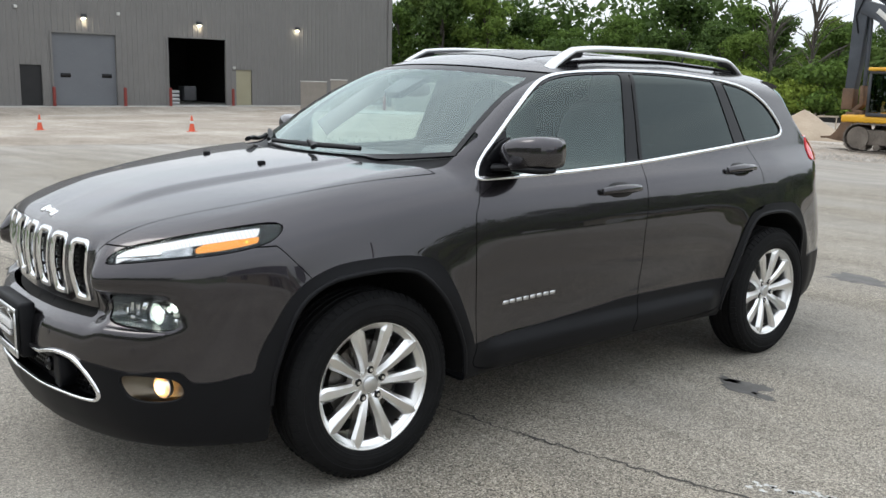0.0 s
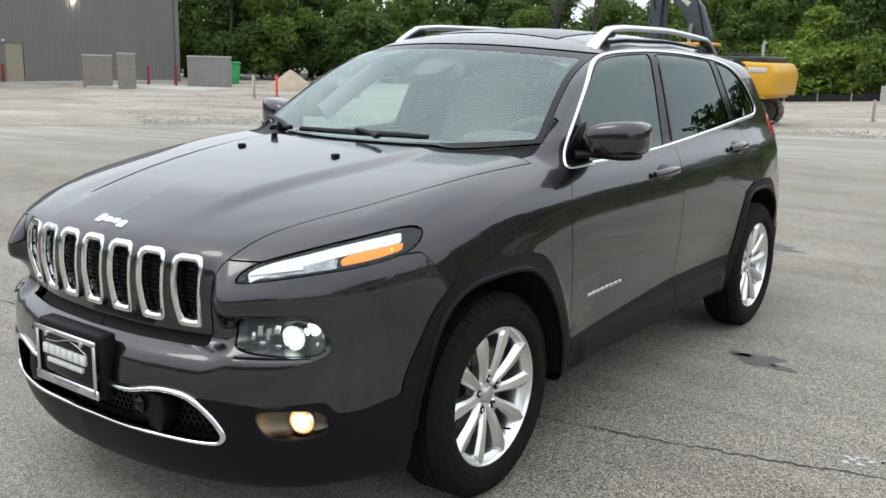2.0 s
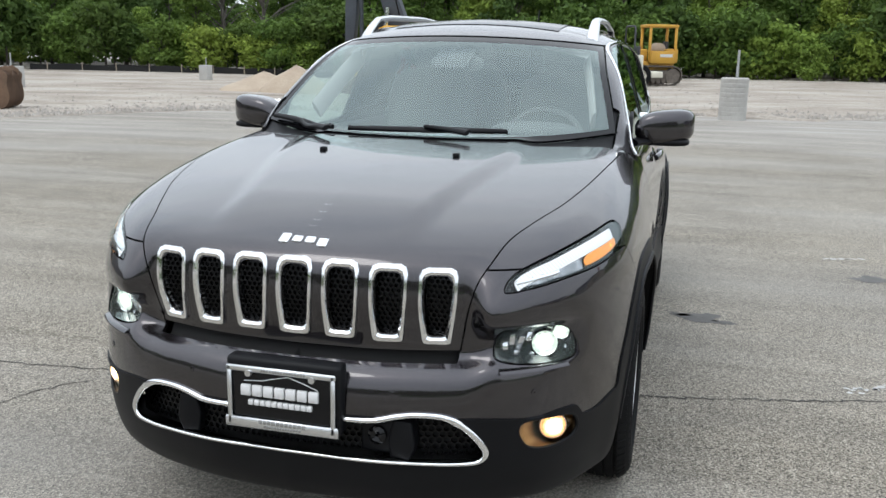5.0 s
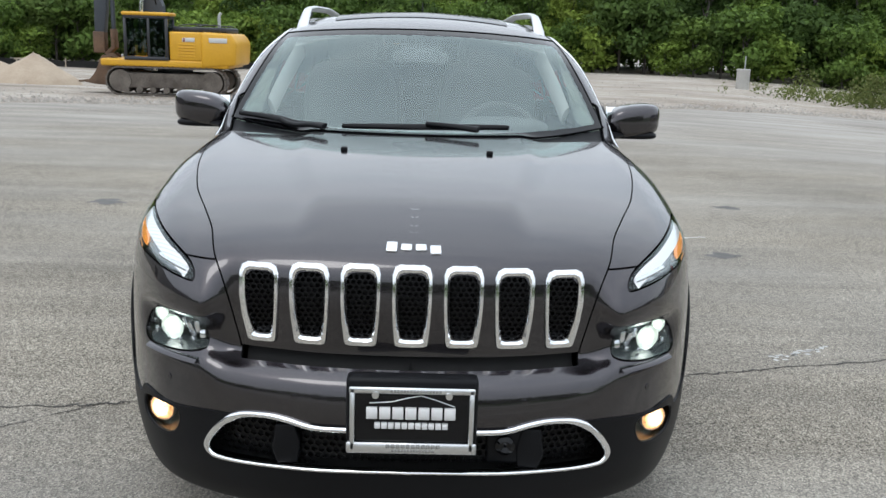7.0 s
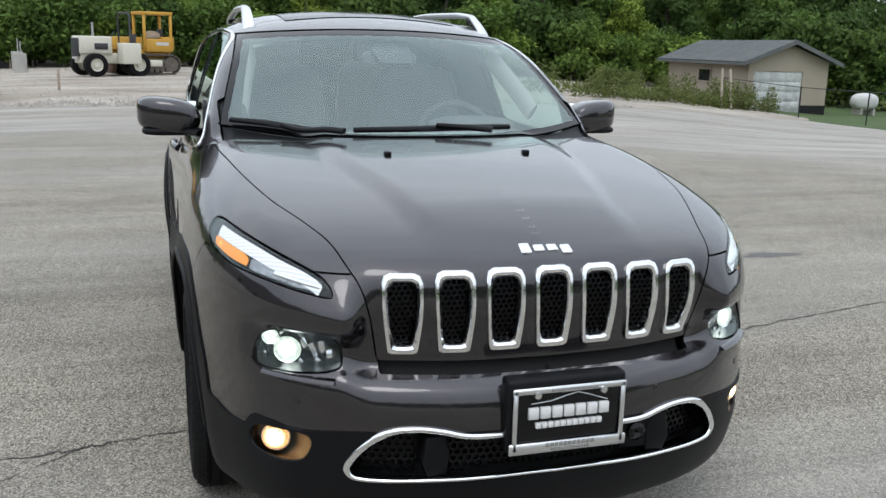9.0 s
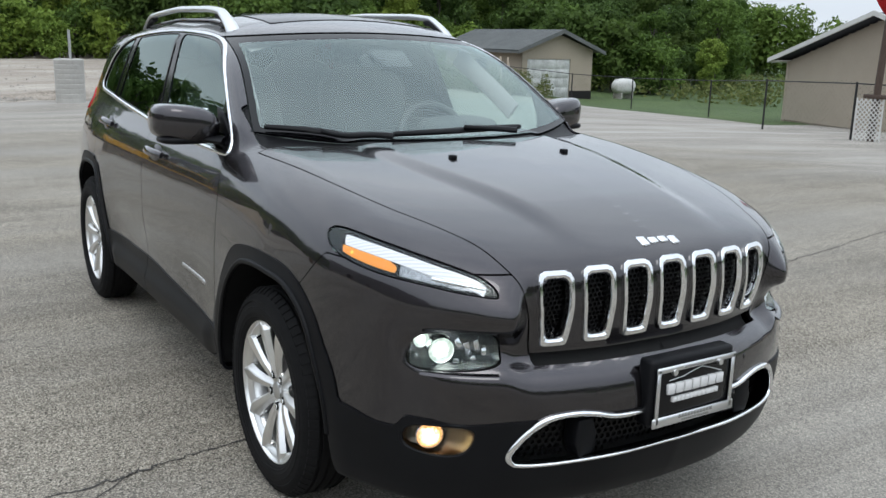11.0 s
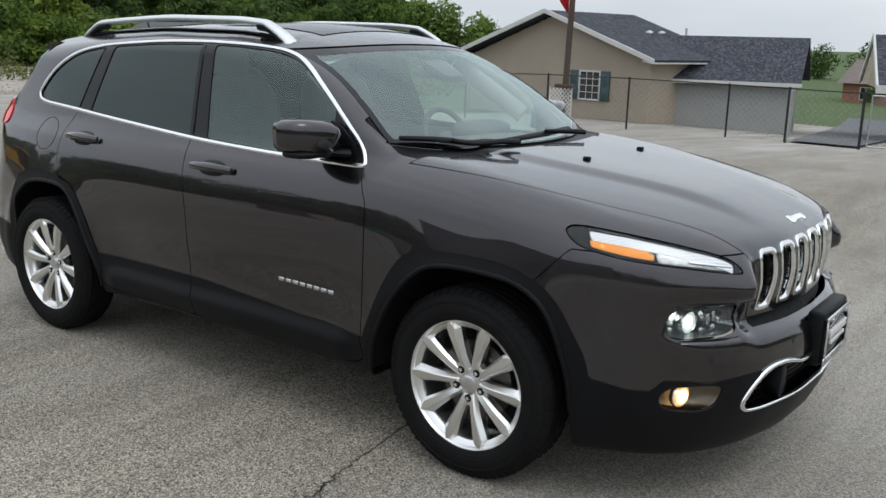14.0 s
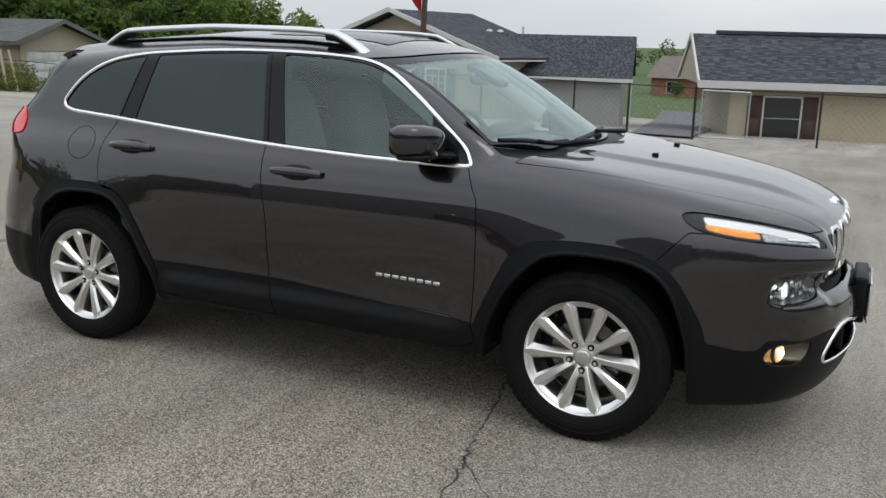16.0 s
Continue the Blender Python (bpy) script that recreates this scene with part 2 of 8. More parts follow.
BARK = varied("bark", (0.05, 0.043, 0.036), (0.11, 0.098, 0.085), 6, 0.95, bumps=0.5, distance=0.03)


def leaf_material(name, low, high):
    m = material(name, low, 0.75, spec=0.25)
    g = node(m, "ShaderNodeNewGeometry")
    o = node(m, "ShaderNodeObjectInfo")
    c = ramp_of(m, g.outputs["Random Per Island"], [(0.0, low), (0.75, high), (1.0, tuple(1.35 * x for x in high))])
    c = mixed(m, 0.35, c, ramp_of(m, o.outputs["Random"], [(0.0, low), (0.6, high), (1.0, (high[0] * 1.5, high[1] * 1.2, high[2]))]))
    link(m, c, bsdf(m).inputs["Base Color"])
    thin, mix = node(m, "ShaderNodeBsdfTranslucent"), node(m, "ShaderNodeMixShader")
    link(m, c, thin.inputs["Color"])
    mix.inputs["Fac"].default_value = 0.35
    link(m, bsdf(m).outputs["BSDF"], mix.inputs[1])
    link(m, thin.outputs["BSDF"], mix.inputs[2])
    link(m, mix.outputs["Shader"], m.node_tree.nodes["Material Output"].inputs["Surface"])
    return m


LEAF_DARK = leaf_material("leaf_dark", (0.028, 0.055, 0.013), (0.085, 0.140, 0.032))
LEAF_MID = leaf_material("leaf_mid", (0.045, 0.085, 0.016), (0.130, 0.205, 0.042))
LEAF_LIGHT = leaf_material("leaf_light", (0.075, 0.130, 0.020), (0.210, 0.300, 0.055))
LEAF_WEED = leaf_material("leaf_weed", (0.055, 0.090, 0.018), (0.165, 0.180, 0.060))
STEEL_WALL = varied("steel_wall", (0.150, 0.145, 0.140), (0.175, 0.170, 0.163), 0.6, 0.55, fine=3)
STEEL_DOOR = varied("steel_door", (0.115, 0.122, 0.135), (0.135, 0.143, 0.157), 0.8, 0.5)
MACHINE_GREY = varied("machine_grey", (0.030, 0.036, 0.046), (0.055, 0.064, 0.078), 2, 0.5)
DRIVE = varied("driveway_asphalt", (0.085, 0.087, 0.095), (0.14, 0.142, 0.15), 0.8, 0.9, fine=30)
DOOR_TAN = varied("tan_door", (0.27, 0.25, 0.17), (0.31, 0.29, 0.20), 1.5, 0.5)
DOOR_BLACK = varied("black_door", (0.008, 0.008, 0.009), (0.014, 0.014, 0.015), 2, 0.7)
RED_PAINT = varied("red_paint", (0.16, 0.022, 0.018), (0.25, 0.04, 0.03), 5, 0.6)
CONE_RED = varied("cone_plastic", (0.55, 0.07, 0.03), (0.65, 0.11, 0.05), 8, 0.55)
CONCRETE = varied("concrete", (0.36, 0.35, 0.33), (0.48, 0.47, 0.44), 1.6, 0.9, bumps=0.2, distance=0.01)
BLOCK_GREY = varied("grey_block", (0.20, 0.195, 0.185), (0.27, 0.265, 0.25), 2.2, 0.9, bumps=0.3, distance=0.01)
MASONRY = varied("masonry", (0.21, 0.19, 0.165), (0.28, 0.255, 0.225), 3, 0.9, bumps=0.3, distance=0.01)
YELLOW = varied("machine_yellow", (0.55, 0.29, 0.012), (0.66, 0.36, 0.02), 1.2, 0.42, bumps=0.02)
DOZER_YELLOW = varied("dozer_yellow", (0.45, 0.24, 0.03), (0.58, 0.33, 0.04), 1.5, 0.55)
MACHINE_BLACK = varied("machine_black", (0.020, 0.021, 0.024), (0.040, 0.042, 0.047), 2, 0.5)
RUSTY = varied("rusty_steel", (0.09, 0.060, 0.042), (0.20, 0.125, 0.08), 2.2, 0.85, 0.2, 0.4, 0.01)
MUDDY = varied("muddy_track", (0.055, 0.045, 0.038), (0.20, 0.175, 0.15), 2.5, 0.9, 0.1, 0.4, 0.01)
CREAM = varied("cream_paint", (0.55, 0.53, 0.44), (0.66, 0.64, 0.55), 2, 0.5)
CAB_GLASS = glass_material("cab_glass", (0.35, 0.42, 0.42), 0.0, 1.7)
SAND = varied("sand_pile", (0.34, 0.27, 0.20), (0.46, 0.38, 0.29), 1.5, 0.95, bumps=0.6, distance=0.03, fine=14)
SIDING_TAN = varied("tan_siding", (0.33, 0.285, 0.225), (0.37, 0.32, 0.255), 1.0, 0.7)
SIDING_GREY = varied("grey_siding", (0.29, 0.295, 0.285), (0.33, 0.335, 0.325), 1.0, 0.7)
SIDING_CREAM = varied("cream_siding", (0.42, 0.365, 0.265), (0.47, 0.41, 0.30), 1.0, 0.7)
SHINGLE = varied("shingle", (0.022, 0.025, 0.032), (0.070, 0.075, 0.088), 1.2, 0.9, bumps=0.3, distance=0.01, fine=16, stretch=(1, 1, 1))
isle = node(SHINGLE, "ShaderNodeNewGeometry")
tone = ramp_of(SHINGLE, isle.outputs["Random Per Island"], [(0.0, (0.020, 0.023, 0.032)), (0.6, (0.048, 0.053, 0.068)), (1.0, (0.090, 0.096, 0.115))])
grain = noise_tex(SHINGLE, place(SHINGLE), 26, 4.0)
link(SHINGLE, mixed(SHINGLE, 1.0, tone, ramp_of(SHINGLE, grain, [(0.3, (0.6, 0.6, 0.6)), (0.7, (1.35, 1.35, 1.35))]), "MULTIPLY"), bsdf(SHINGLE).inputs["Base Color"])
SHINGLE_GREY = varied("weathered_shingle", (0.085, 0.092, 0.092), (0.14, 0.148, 0.146), 1.2, 0.9, bumps=0.4, distance=0.02, fine=10)
WHITE_TRIM = varied("white_trim", (0.50, 0.50, 0.48), (0.60, 0.60, 0.58), 2, 0.6)
TEAL = varied("teal_shutter", (0.035, 0.070, 0.075), (0.05, 0.09, 0.095), 3, 0.6)
MAROON = varied("maroon_shutter", (0.045, 0.022, 0.020), (0.065, 0.035, 0.03), 3, 0.6)
PANE = material("window_pane", (0.015, 0.018, 0.020), 0.06, 0, 0.5)
BRICK_FAR = varied("far_brick", (0.24, 0.105, 0.07), (0.33, 0.16, 0.11), 3, 0.9)
ROOF_BROWN = varied("brown_shingle", (0.14, 0.115, 0.10), (0.20, 0.17, 0.15), 1.5, 0.9)
FENCE_BLACK = material("fence_black", (0.012, 0.012, 0.013), 0.5)
GALVANISED = material("galvanised", (0.45, 0.46, 0.46), 0.45, 0.8)
TIMBER = varied("timber", (0.28, 0.235, 0.18), (0.40, 0.34, 0.27), 3, 0.85)
POLE_BROWN = varied("brown_pole", (0.045, 0.028, 0.020), (0.075, 0.05, 0.038), 3, 0.7)
FLAG_RED = varied("red_flag", (0.55, 0.02, 0.03), (0.66, 0.04, 0.05), 3, 0.8)
GREEN_BIN = varied("green_bin", (0.02, 0.24, 0.07), (0.04, 0.32, 0.10), 2, 0.5)
SILT = material("silt_fence", (0.012, 0.012, 0.012), 0.9)
WALL_LAMP = emitter("wall_lamp_lens", (1.0, 0.86, 0.62), 80.0)
PEELING = varied("peeling_white", (0.30, 0.31, 0.30), (0.72, 0.74, 0.73), 2.4, 0.8, fine=14)

# ---- mesh tools ----
def mesh_of(name, verts, faces, mat, smooth_shade=True, normals=None):
    me = bpy.data.meshes.new(name)
    me.from_pydata([tuple(map(float, v)) for v in verts], [], [tuple(int(i) for i in f) for f in faces])
    me.materials.append(mat)
    if smooth_shade:
        me.polygons.foreach_set("use_smooth", [True] * len(me.polygons))
    if normals is not None:
        me.normals_split_custom_set_from_vertices([tuple(map(float, n)) for n in normals])
    me.update()
    return me


def thing(name, label, category, group="", kind="", at=None):
    e = new(name)
    if at is not None:
        e.matrix_world = at
    return tagged(e, label, category, group, kind)


def part(name, bm, mat, parent, label=""):
    """Links a bmesh (or a mesh) as one mesh object under a thing or part."""
    if isinstance(bm, bmesh.types.BMesh):
        me = bpy.data.meshes.new(name)
        bm.normal_update()
        bm.to_mesh(me)
        bm.free()
        me.materials.append(mat)
    else:
        me = bm
    ob = new(name, me)
    ob.parent = parent
    return tagged(ob, label)


def shaded(bm, angle=40):
    """Smooth faces with sharp edges past an angle."""
    for f in bm.faces:
        f.smooth = True
    for e in bm.edges:
        if len(e.link_faces) == 2 and e.calc_face_angle(0) > radians(angle):
            e.smooth = False
    return bm


def box_bm(lo, hi, bevel=0.0, segs=2):
    bm = bmesh.new()
    lo, hi = Vector(lo), Vector(hi)
    bmesh.ops.create_cube(bm, size=1, matrix=Matrix.Translation((lo + hi) / 2) @ Matrix.Diagonal((*(hi - lo), 1)))
    if bevel:
        bmesh.ops.bevel(bm, geom=bm.edges[:], offset=bevel, segments=segs, profile=0.5, affect="EDGES")
        shaded(bm, 60)
    return bm


def cyl_bm(a, b, r0, r1=None, segs=24, caps=True):
    bm = bmesh.new()
    a, b = Vector(a), Vector(b)
    d = b - a
    m = Matrix.Translation((a + b) / 2) @ d.to_track_quat("Z", "Y").to_matrix().to_4x4()
    bmesh.ops.create_cone(bm, cap_ends=caps, segments=segs, radius1=r0, radius2=r0 if r1 is None else r1, depth=d.length, matrix=m)
    return shaded(bm, 50)


def join_bm(*bms):
    out = bmesh.new()
    for b in bms:
        me = bpy.data.meshes.new("tmp")
        b.to_mesh(me)
        b.free()
        out.from_mesh(me)
        bpy.data.meshes.remove(me)
    return out


def turn_bm(profile, segs=48, axis="X", closed=False):
    """A lathe: profile of (along axis, radius)."""
    bm = bmesh.new()
    rings = []
    for i in range(segs):
        a = 2 * math.pi * i / segs
        rings.append([bm.verts.new((u, r * math.cos(a), r * math.sin(a)) if axis == "X" else (r * math.cos(a), r * math.sin(a), u)) for u, r in profile])
    n = len(profile)
    for i in range(segs):
        p, q = rings[i], rings[(i + 1) % segs]
        for j in range(n if closed else n - 1):
            bm.faces.new((p[j], p[(j + 1) % n], q[(j + 1) % n], q[j]))
    bmesh.ops.recalc_face_normals(bm, faces=bm.faces[:])
    return shaded(bm, 35)


def prism_bm(points, lo, hi, axis="Y", bevel=0.0):
    """A polygon in the other two axes, pushed from lo to hi along an axis."""
    bm = bmesh.new()
    put = {"X": lambda u, v, w: (w, u, v), "Y": lambda u, v, w: (u, w, v), "Z": lambda u, v, w: (u, v, w)}[axis]
    a = [bm.verts.new(put(u, v, lo)) for u, v in points]
    b = [bm.verts.new(put(u, v, hi)) for u, v in points]
    bm.faces.new(a)
    bm.faces.new(b[::-1])
    n = len(points)
    for i in range(n):
        bm.faces.new((a[i], b[i], b[(i + 1) % n], a[(i + 1) % n]))
    bmesh.ops.recalc_face_normals(bm, faces=bm.faces[:])
    if bevel:
        bmesh.ops.bevel(bm, geom=bm.edges[:], offset=bevel, segments=2, profile=0.5, affect="EDGES")
        shaded(bm, 50)
    return bm


def tube_bm(points, normals, w, h, closed=False, round_n=8):
    """A strip with an oval section, w wide and h high, swept along points whose surface normals are given."""
    bm = bmesh.new()
    n, rings = len(points), []
    for i in range(n):
        p = Vector(points[i])
        a, b = Vector(points[i - 1 if i or closed else 0]), Vector(points[(i + 1) % n if i < n - 1 or closed else i])
        t = (b - a).normalized()
        up = Vector(normals[i]).normalized()
        side = t.cross(up).normalized()
        up = side.cross(t)
        wi = w[i] if hasattr(w, "__len__") else w
        rings.append([bm.verts.new(p + side * wi / 2 * math.cos(2 * math.pi * k / round_n) + up * h / 2 * math.sin(2 * math.pi * k / round_n)) for k in range(round_n)])
    for i in range(n if closed else n - 1):
        p, q = rings[i], rings[(i + 1) % n]
        for k in range(round_n):
            bm.faces.new((p[k], p[(k + 1) % round_n], q[(k + 1) % round_n], q[k]))
    if not closed:
        bm.faces.new(rings[0])
        bm.faces.new(rings[-1][::-1])
    bmesh.ops.recalc_face_normals(bm, faces=bm.faces[:])
    return shaded(bm, 70)


def curve_through(points, n, closed=False):
    """n points of a smooth curve through some control points (Catmull-Rom, even steps along each span)."""
    p = np.array(points, float)
    m = len(p)
    out = []
    spans = m if closed else m - 1
    for s in np.linspace(0, spans, n, endpoint=not closed):
        i = min(int(s), spans - 1)
        t = s - i
        k = [(i + j) % m if closed else min(max(i + j, 0), m - 1) for j in (-1, 0, 1, 2)]
        a, b, c, d = p[k]
        out.append(0.5 * (2 * b + (c - a) * t + (2 * a - 5 * b + 4 * c - d) * t * t + (3 * b - a - 3 * c + d) * t**3))
    return np.array(out)


def outline_distance(u, v, poly):
    """Signed distance of points (u, v) to a closed outline: negative inside."""
    p = np.asarray(poly, float)
    q = np.roll(p, -1, 0)
    d2, inside = np.full(u.shape, 1e9), np.zeros(u.shape, bool)
    for (ax, ay), (bx, by) in zip(p, q):
        ex, ey = bx - ax, by - ay
        t = np.clip(((u - ax) * ex + (v - ay) * ey) / (ex * ex + ey * ey + 1e-12), 0, 1)
        d2 = np.minimum(d2, (u - ax - t * ex) ** 2 + (v - ay - t * ey) ** 2)
        if ay != by:
            inside ^= ((ay > v) != (by > v)) & (u < ex * (v - ay) / ey + ax)
    return np.where(inside, -1, 1) * np.sqrt(d2)

# ---- the car's shell: an outer surface f(x, y, z) = 0 built from side, front, rear and top profiles ----
def spline(xs, ys):
    """A smooth monotone curve through a few design values."""
    xs, ys = np.array(xs, float), np.array(ys, float)
    h, d = np.diff(xs), np.diff(ys) / np.diff(xs)
    m = np.r_[d[0], (d[:-1] + d[1:]) / 2, d[-1]]
    for i in range(1, len(xs) - 1):
        if d[i - 1] * d[i] <= 0:
            m[i] = 0
        else:
            w1, w2 = 2 * h[i] + h[i - 1], h[i] + 2 * h[i - 1]
            m[i] = (w1 + w2) / (w1 / d[i - 1] + w2 / d[i])

    def at(x):
        x = np.asarray(x, float)
        i = np.clip(np.searchsorted(xs, x) - 1, 0, len(xs) - 2)
        t = (x - xs[i]) / h[i]
        lo, hi = np.minimum(t, 0), np.maximum(t - 1, 0)
        t = np.clip(t, 0, 1)
        v = (2 * t**3 - 3 * t**2 + 1) * ys[i] + (t**3 - 2 * t**2 + t) * h[i] * m[i] + (3 * t**2 - 2 * t**3) * ys[i + 1] + (t**3 - t**2) * h[i] * m[i + 1]
        return v + lo * h[i] * m[i] + hi * h[i] * m[i + 1]

    return at


def smax(a, b, k):
    h = np.clip(0.5 + 0.5 * (a - b) / k, 0, 1)
    return b + (a - b) * h + k * h * (1 - h)


def smooth(a, b, x):
    t = np.clip((x - a) / (b - a), 0, 1)
    return t * t * (3 - 2 * t)


SIDE_Z = spline([0.20, 0.30, 0.42, 0.55, 0.70, 0.84, 0.95, 1.03, 1.09, 1.13, 1.18, 1.32, 1.45, 1.53, 1.60, 1.70],
                [0.835, 0.868, 0.885, 0.893, 0.898, 0.893, 0.878, 0.852, 0.818, 0.797, 0.780, 0.735, 0.690, 0.660, 0.615, 0.53])
SIDE_Y = spline([-1.0, -0.70, -0.45, -0.2, 0.1, 0.5, 1.0, 2.2, 2.7, 3.1, 3.45, 3.7], [-0.17, -0.082, -0.036, -0.01, 0.004, 0.004, 0.0, 0.0, -0.012, -0.045, -0.10, -0.16])
NOSE_X = spline([0, 0.2, 0.4, 0.55, 0.67, 0.76, 0.83, 0.88, 0.93], [0, 0.012, 0.055, 0.115, 0.195, 0.29, 0.40, 0.52, 0.72])
NOSE_MID = spline([0.15, 0.22, 0.30, 0.40, 0.52, 0.59, 0.625, 0.645, 0.665, 0.69, 0.76, 0.815, 0.835, 0.87, 0.91, 0.945, 0.98, 1.05],
                  [0.15, 0.085, 0.035, 0.008, 0.0, 0.008, 0.022, 0.05, 0.082, 0.088, 0.083, 0.079, 0.080, 0.084, 0.091, 0.108, 0.17, 0.36])
NOSE_OUT = spline([0.15, 0.22, 0.30, 0.40, 0.52, 0.60, 0.64, 0.67, 0.71, 0.745, 0.775, 0.81, 0.86, 0.91, 0.95, 0.98, 1.05],
                  [0.15, 0.085, 0.035, 0.008, 0.0, 0.004, 0.014, 0.046, 0.066, 0.052, 0.016, 0.014, 0.034, 0.072, 0.12, 0.18, 0.36])
NOSE_CORNER = spline([0.15, 0.22, 0.30, 0.40, 0.52, 0.64, 0.74, 0.81, 0.86, 0.91, 0.95, 0.98, 1.05],
                     [0.15, 0.085, 0.035, 0.008, 0.0, 0.004, 0.010, 0.018, 0.034, 0.072, 0.12, 0.18, 0.36])
TAIL_Z = spline([0.2, 0.3, 0.42, 0.6, 0.79, 0.93, 1.08, 1.19, 1.26, 1.44, 1.53, 1.62], [3.50, 3.58, 3.62, 3.61, 3.56, 3.52, 3.52, 3.43, 3.35, 3.19, 3.10, 2.98])
TAIL_X = spline([0, 0.3, 0.5, 0.65, 0.75, 0.85, 0.95], [0, 0.015, 0.05, 0.11, 0.18, 0.30, 0.48])
HOOD_Y = spline([-0.96, -0.92, -0.90, -0.86, -0.82, -0.70, -0.50, -0.30, -0.09, 0.10, 0.35, 0.7], [0.865, 0.913, 0.930, 0.952, 0.970, 1.009, 1.055, 1.087, 1.113, 1.132, 1.150, 1.17])
ROOF_Y = spline([0.8, 0.95, 1.2, 1.6, 2.0, 2.4, 2.8, 3.2, 3.5], [1.535, 1.563, 1.600, 1.628, 1.628, 1.610, 1.580, 1.535, 1.49])


def shell(x, y, z):
    x = np.abs(x)
    # sides: tumblehome by height, plan taper along the length, flares over the wheels
    side = SIDE_Z(z) + SIDE_Y(y) * (1 - 0.25 * smooth(1.1, 1.5, z))
    for yc in (0.0, 2.70):
        r = np.hypot((y - yc) / 1.12, z - 0.36)
        side = side + (0.012 * np.exp(-(((r - 0.42) / 0.17) ** 2)) + 0.014 * np.exp(-(((r - 0.40) / 0.055) ** 2))) * smooth(1.0, 0.75, z)
    # the doors are waisted between sill and shoulder
    side = side - 0.012 * np.exp(-(((z - 0.54) / 0.09) ** 2)) * smooth(0.45, 0.75, y) * smooth(2.3, 2.0, y)
    # the sill's cladding kicks out towards its lower edge
    side = side + 0.026 * smooth(0.462, 0.385, z) * smooth(0.30, 0.335, z) * smooth(0.46, 0.62, y) * smooth(2.22, 2.08, y)
    f = x - side
    mid = smooth(0.56, 0.47, x)
    corner = smooth(0.695, 0.80, x)
    nose = -0.99 + NOSE_MID(z) * mid + (NOSE_OUT(z) * (1 - corner) + NOSE_CORNER(z) * corner) * (1 - mid) + NOSE_X(x) * (1 - 0.25 * smooth(0.66, 0.80, z) * smooth(0.75, 0.5, x))
    f = smax(f, (y - TAIL_Z(z) + TAIL_X(x)) * 0.9, 0.09)
    # top: bonnet with a raised centre, windscreen, roof
    yy = y - 0.85 * NOSE_X(x * 0.97) * smooth(0.6, -0.4, y)
    hood = HOOD_Y(yy) + 0.014 * smooth(0.055, -0.035, x - 0.285 - 0.13 * smooth(-0.8, 0.1, y)) * smooth(-0.86, -0.62, y) - 0.012 * (x / 0.7) ** 2
    screen = 1.172 + 0.640 * (y - 0.47 + 0.17 * (1 - (x / 0.7) ** 2)) - 0.05 * np.clip((y - 0.6) / 0.4, 0, 1.5) ** 2
    roof = ROOF_Y(y) - 0.045 * (x / 0.55) ** 2 - 0.05 * smooth(0.45, 0.75, x)
    cabin = -smax(-screen, -roof, 0.05)
    top = smax(hood, cabin, 0.015)
    front = smax((nose - y) * 0.85, (z - top) * 0.93, 0.04)
    k = 0.12 - 0.075 * smooth(0.2, 0.6, y) * smooth(1.1, 1.2, z)
    f = smax(f, front, k)
    return smax(f, 0.225 + 0.03 * smooth(2.9, 3.5, y) + 0.066 * smooth(0.34, 0.42, y) * smooth(2.30, 2.22, y) - z, 0.03)


def shell_normals(v, e=0.002):
    g = np.stack([shell(v[:, 0] + dx, v[:, 1] + dy, v[:, 2] + dz) - shell(v[:, 0] - dx, v[:, 1] - dy, v[:, 2] - dz) for dx, dy, dz in ((e, 0, 0), (0, e, 0), (0, 0, e))], 1) / (2 * e)
    return g


def onto_shell(v, rounds=4, keep_mid=True):
    """Moves points along the gradient onto the shell; points on the middle plane stay there."""
    v = v.copy()
    mid = np.abs(v[:, 0]) < 1e-5
    for _ in range(rounds):
        g = shell_normals(v)
        v -= np.clip(shell(*v.T) / np.maximum((g * g).sum(1), 0.05), -0.02, 0.02)[:, None] * g
        if keep_mid:
            v[mid, 0] = 0
    return v


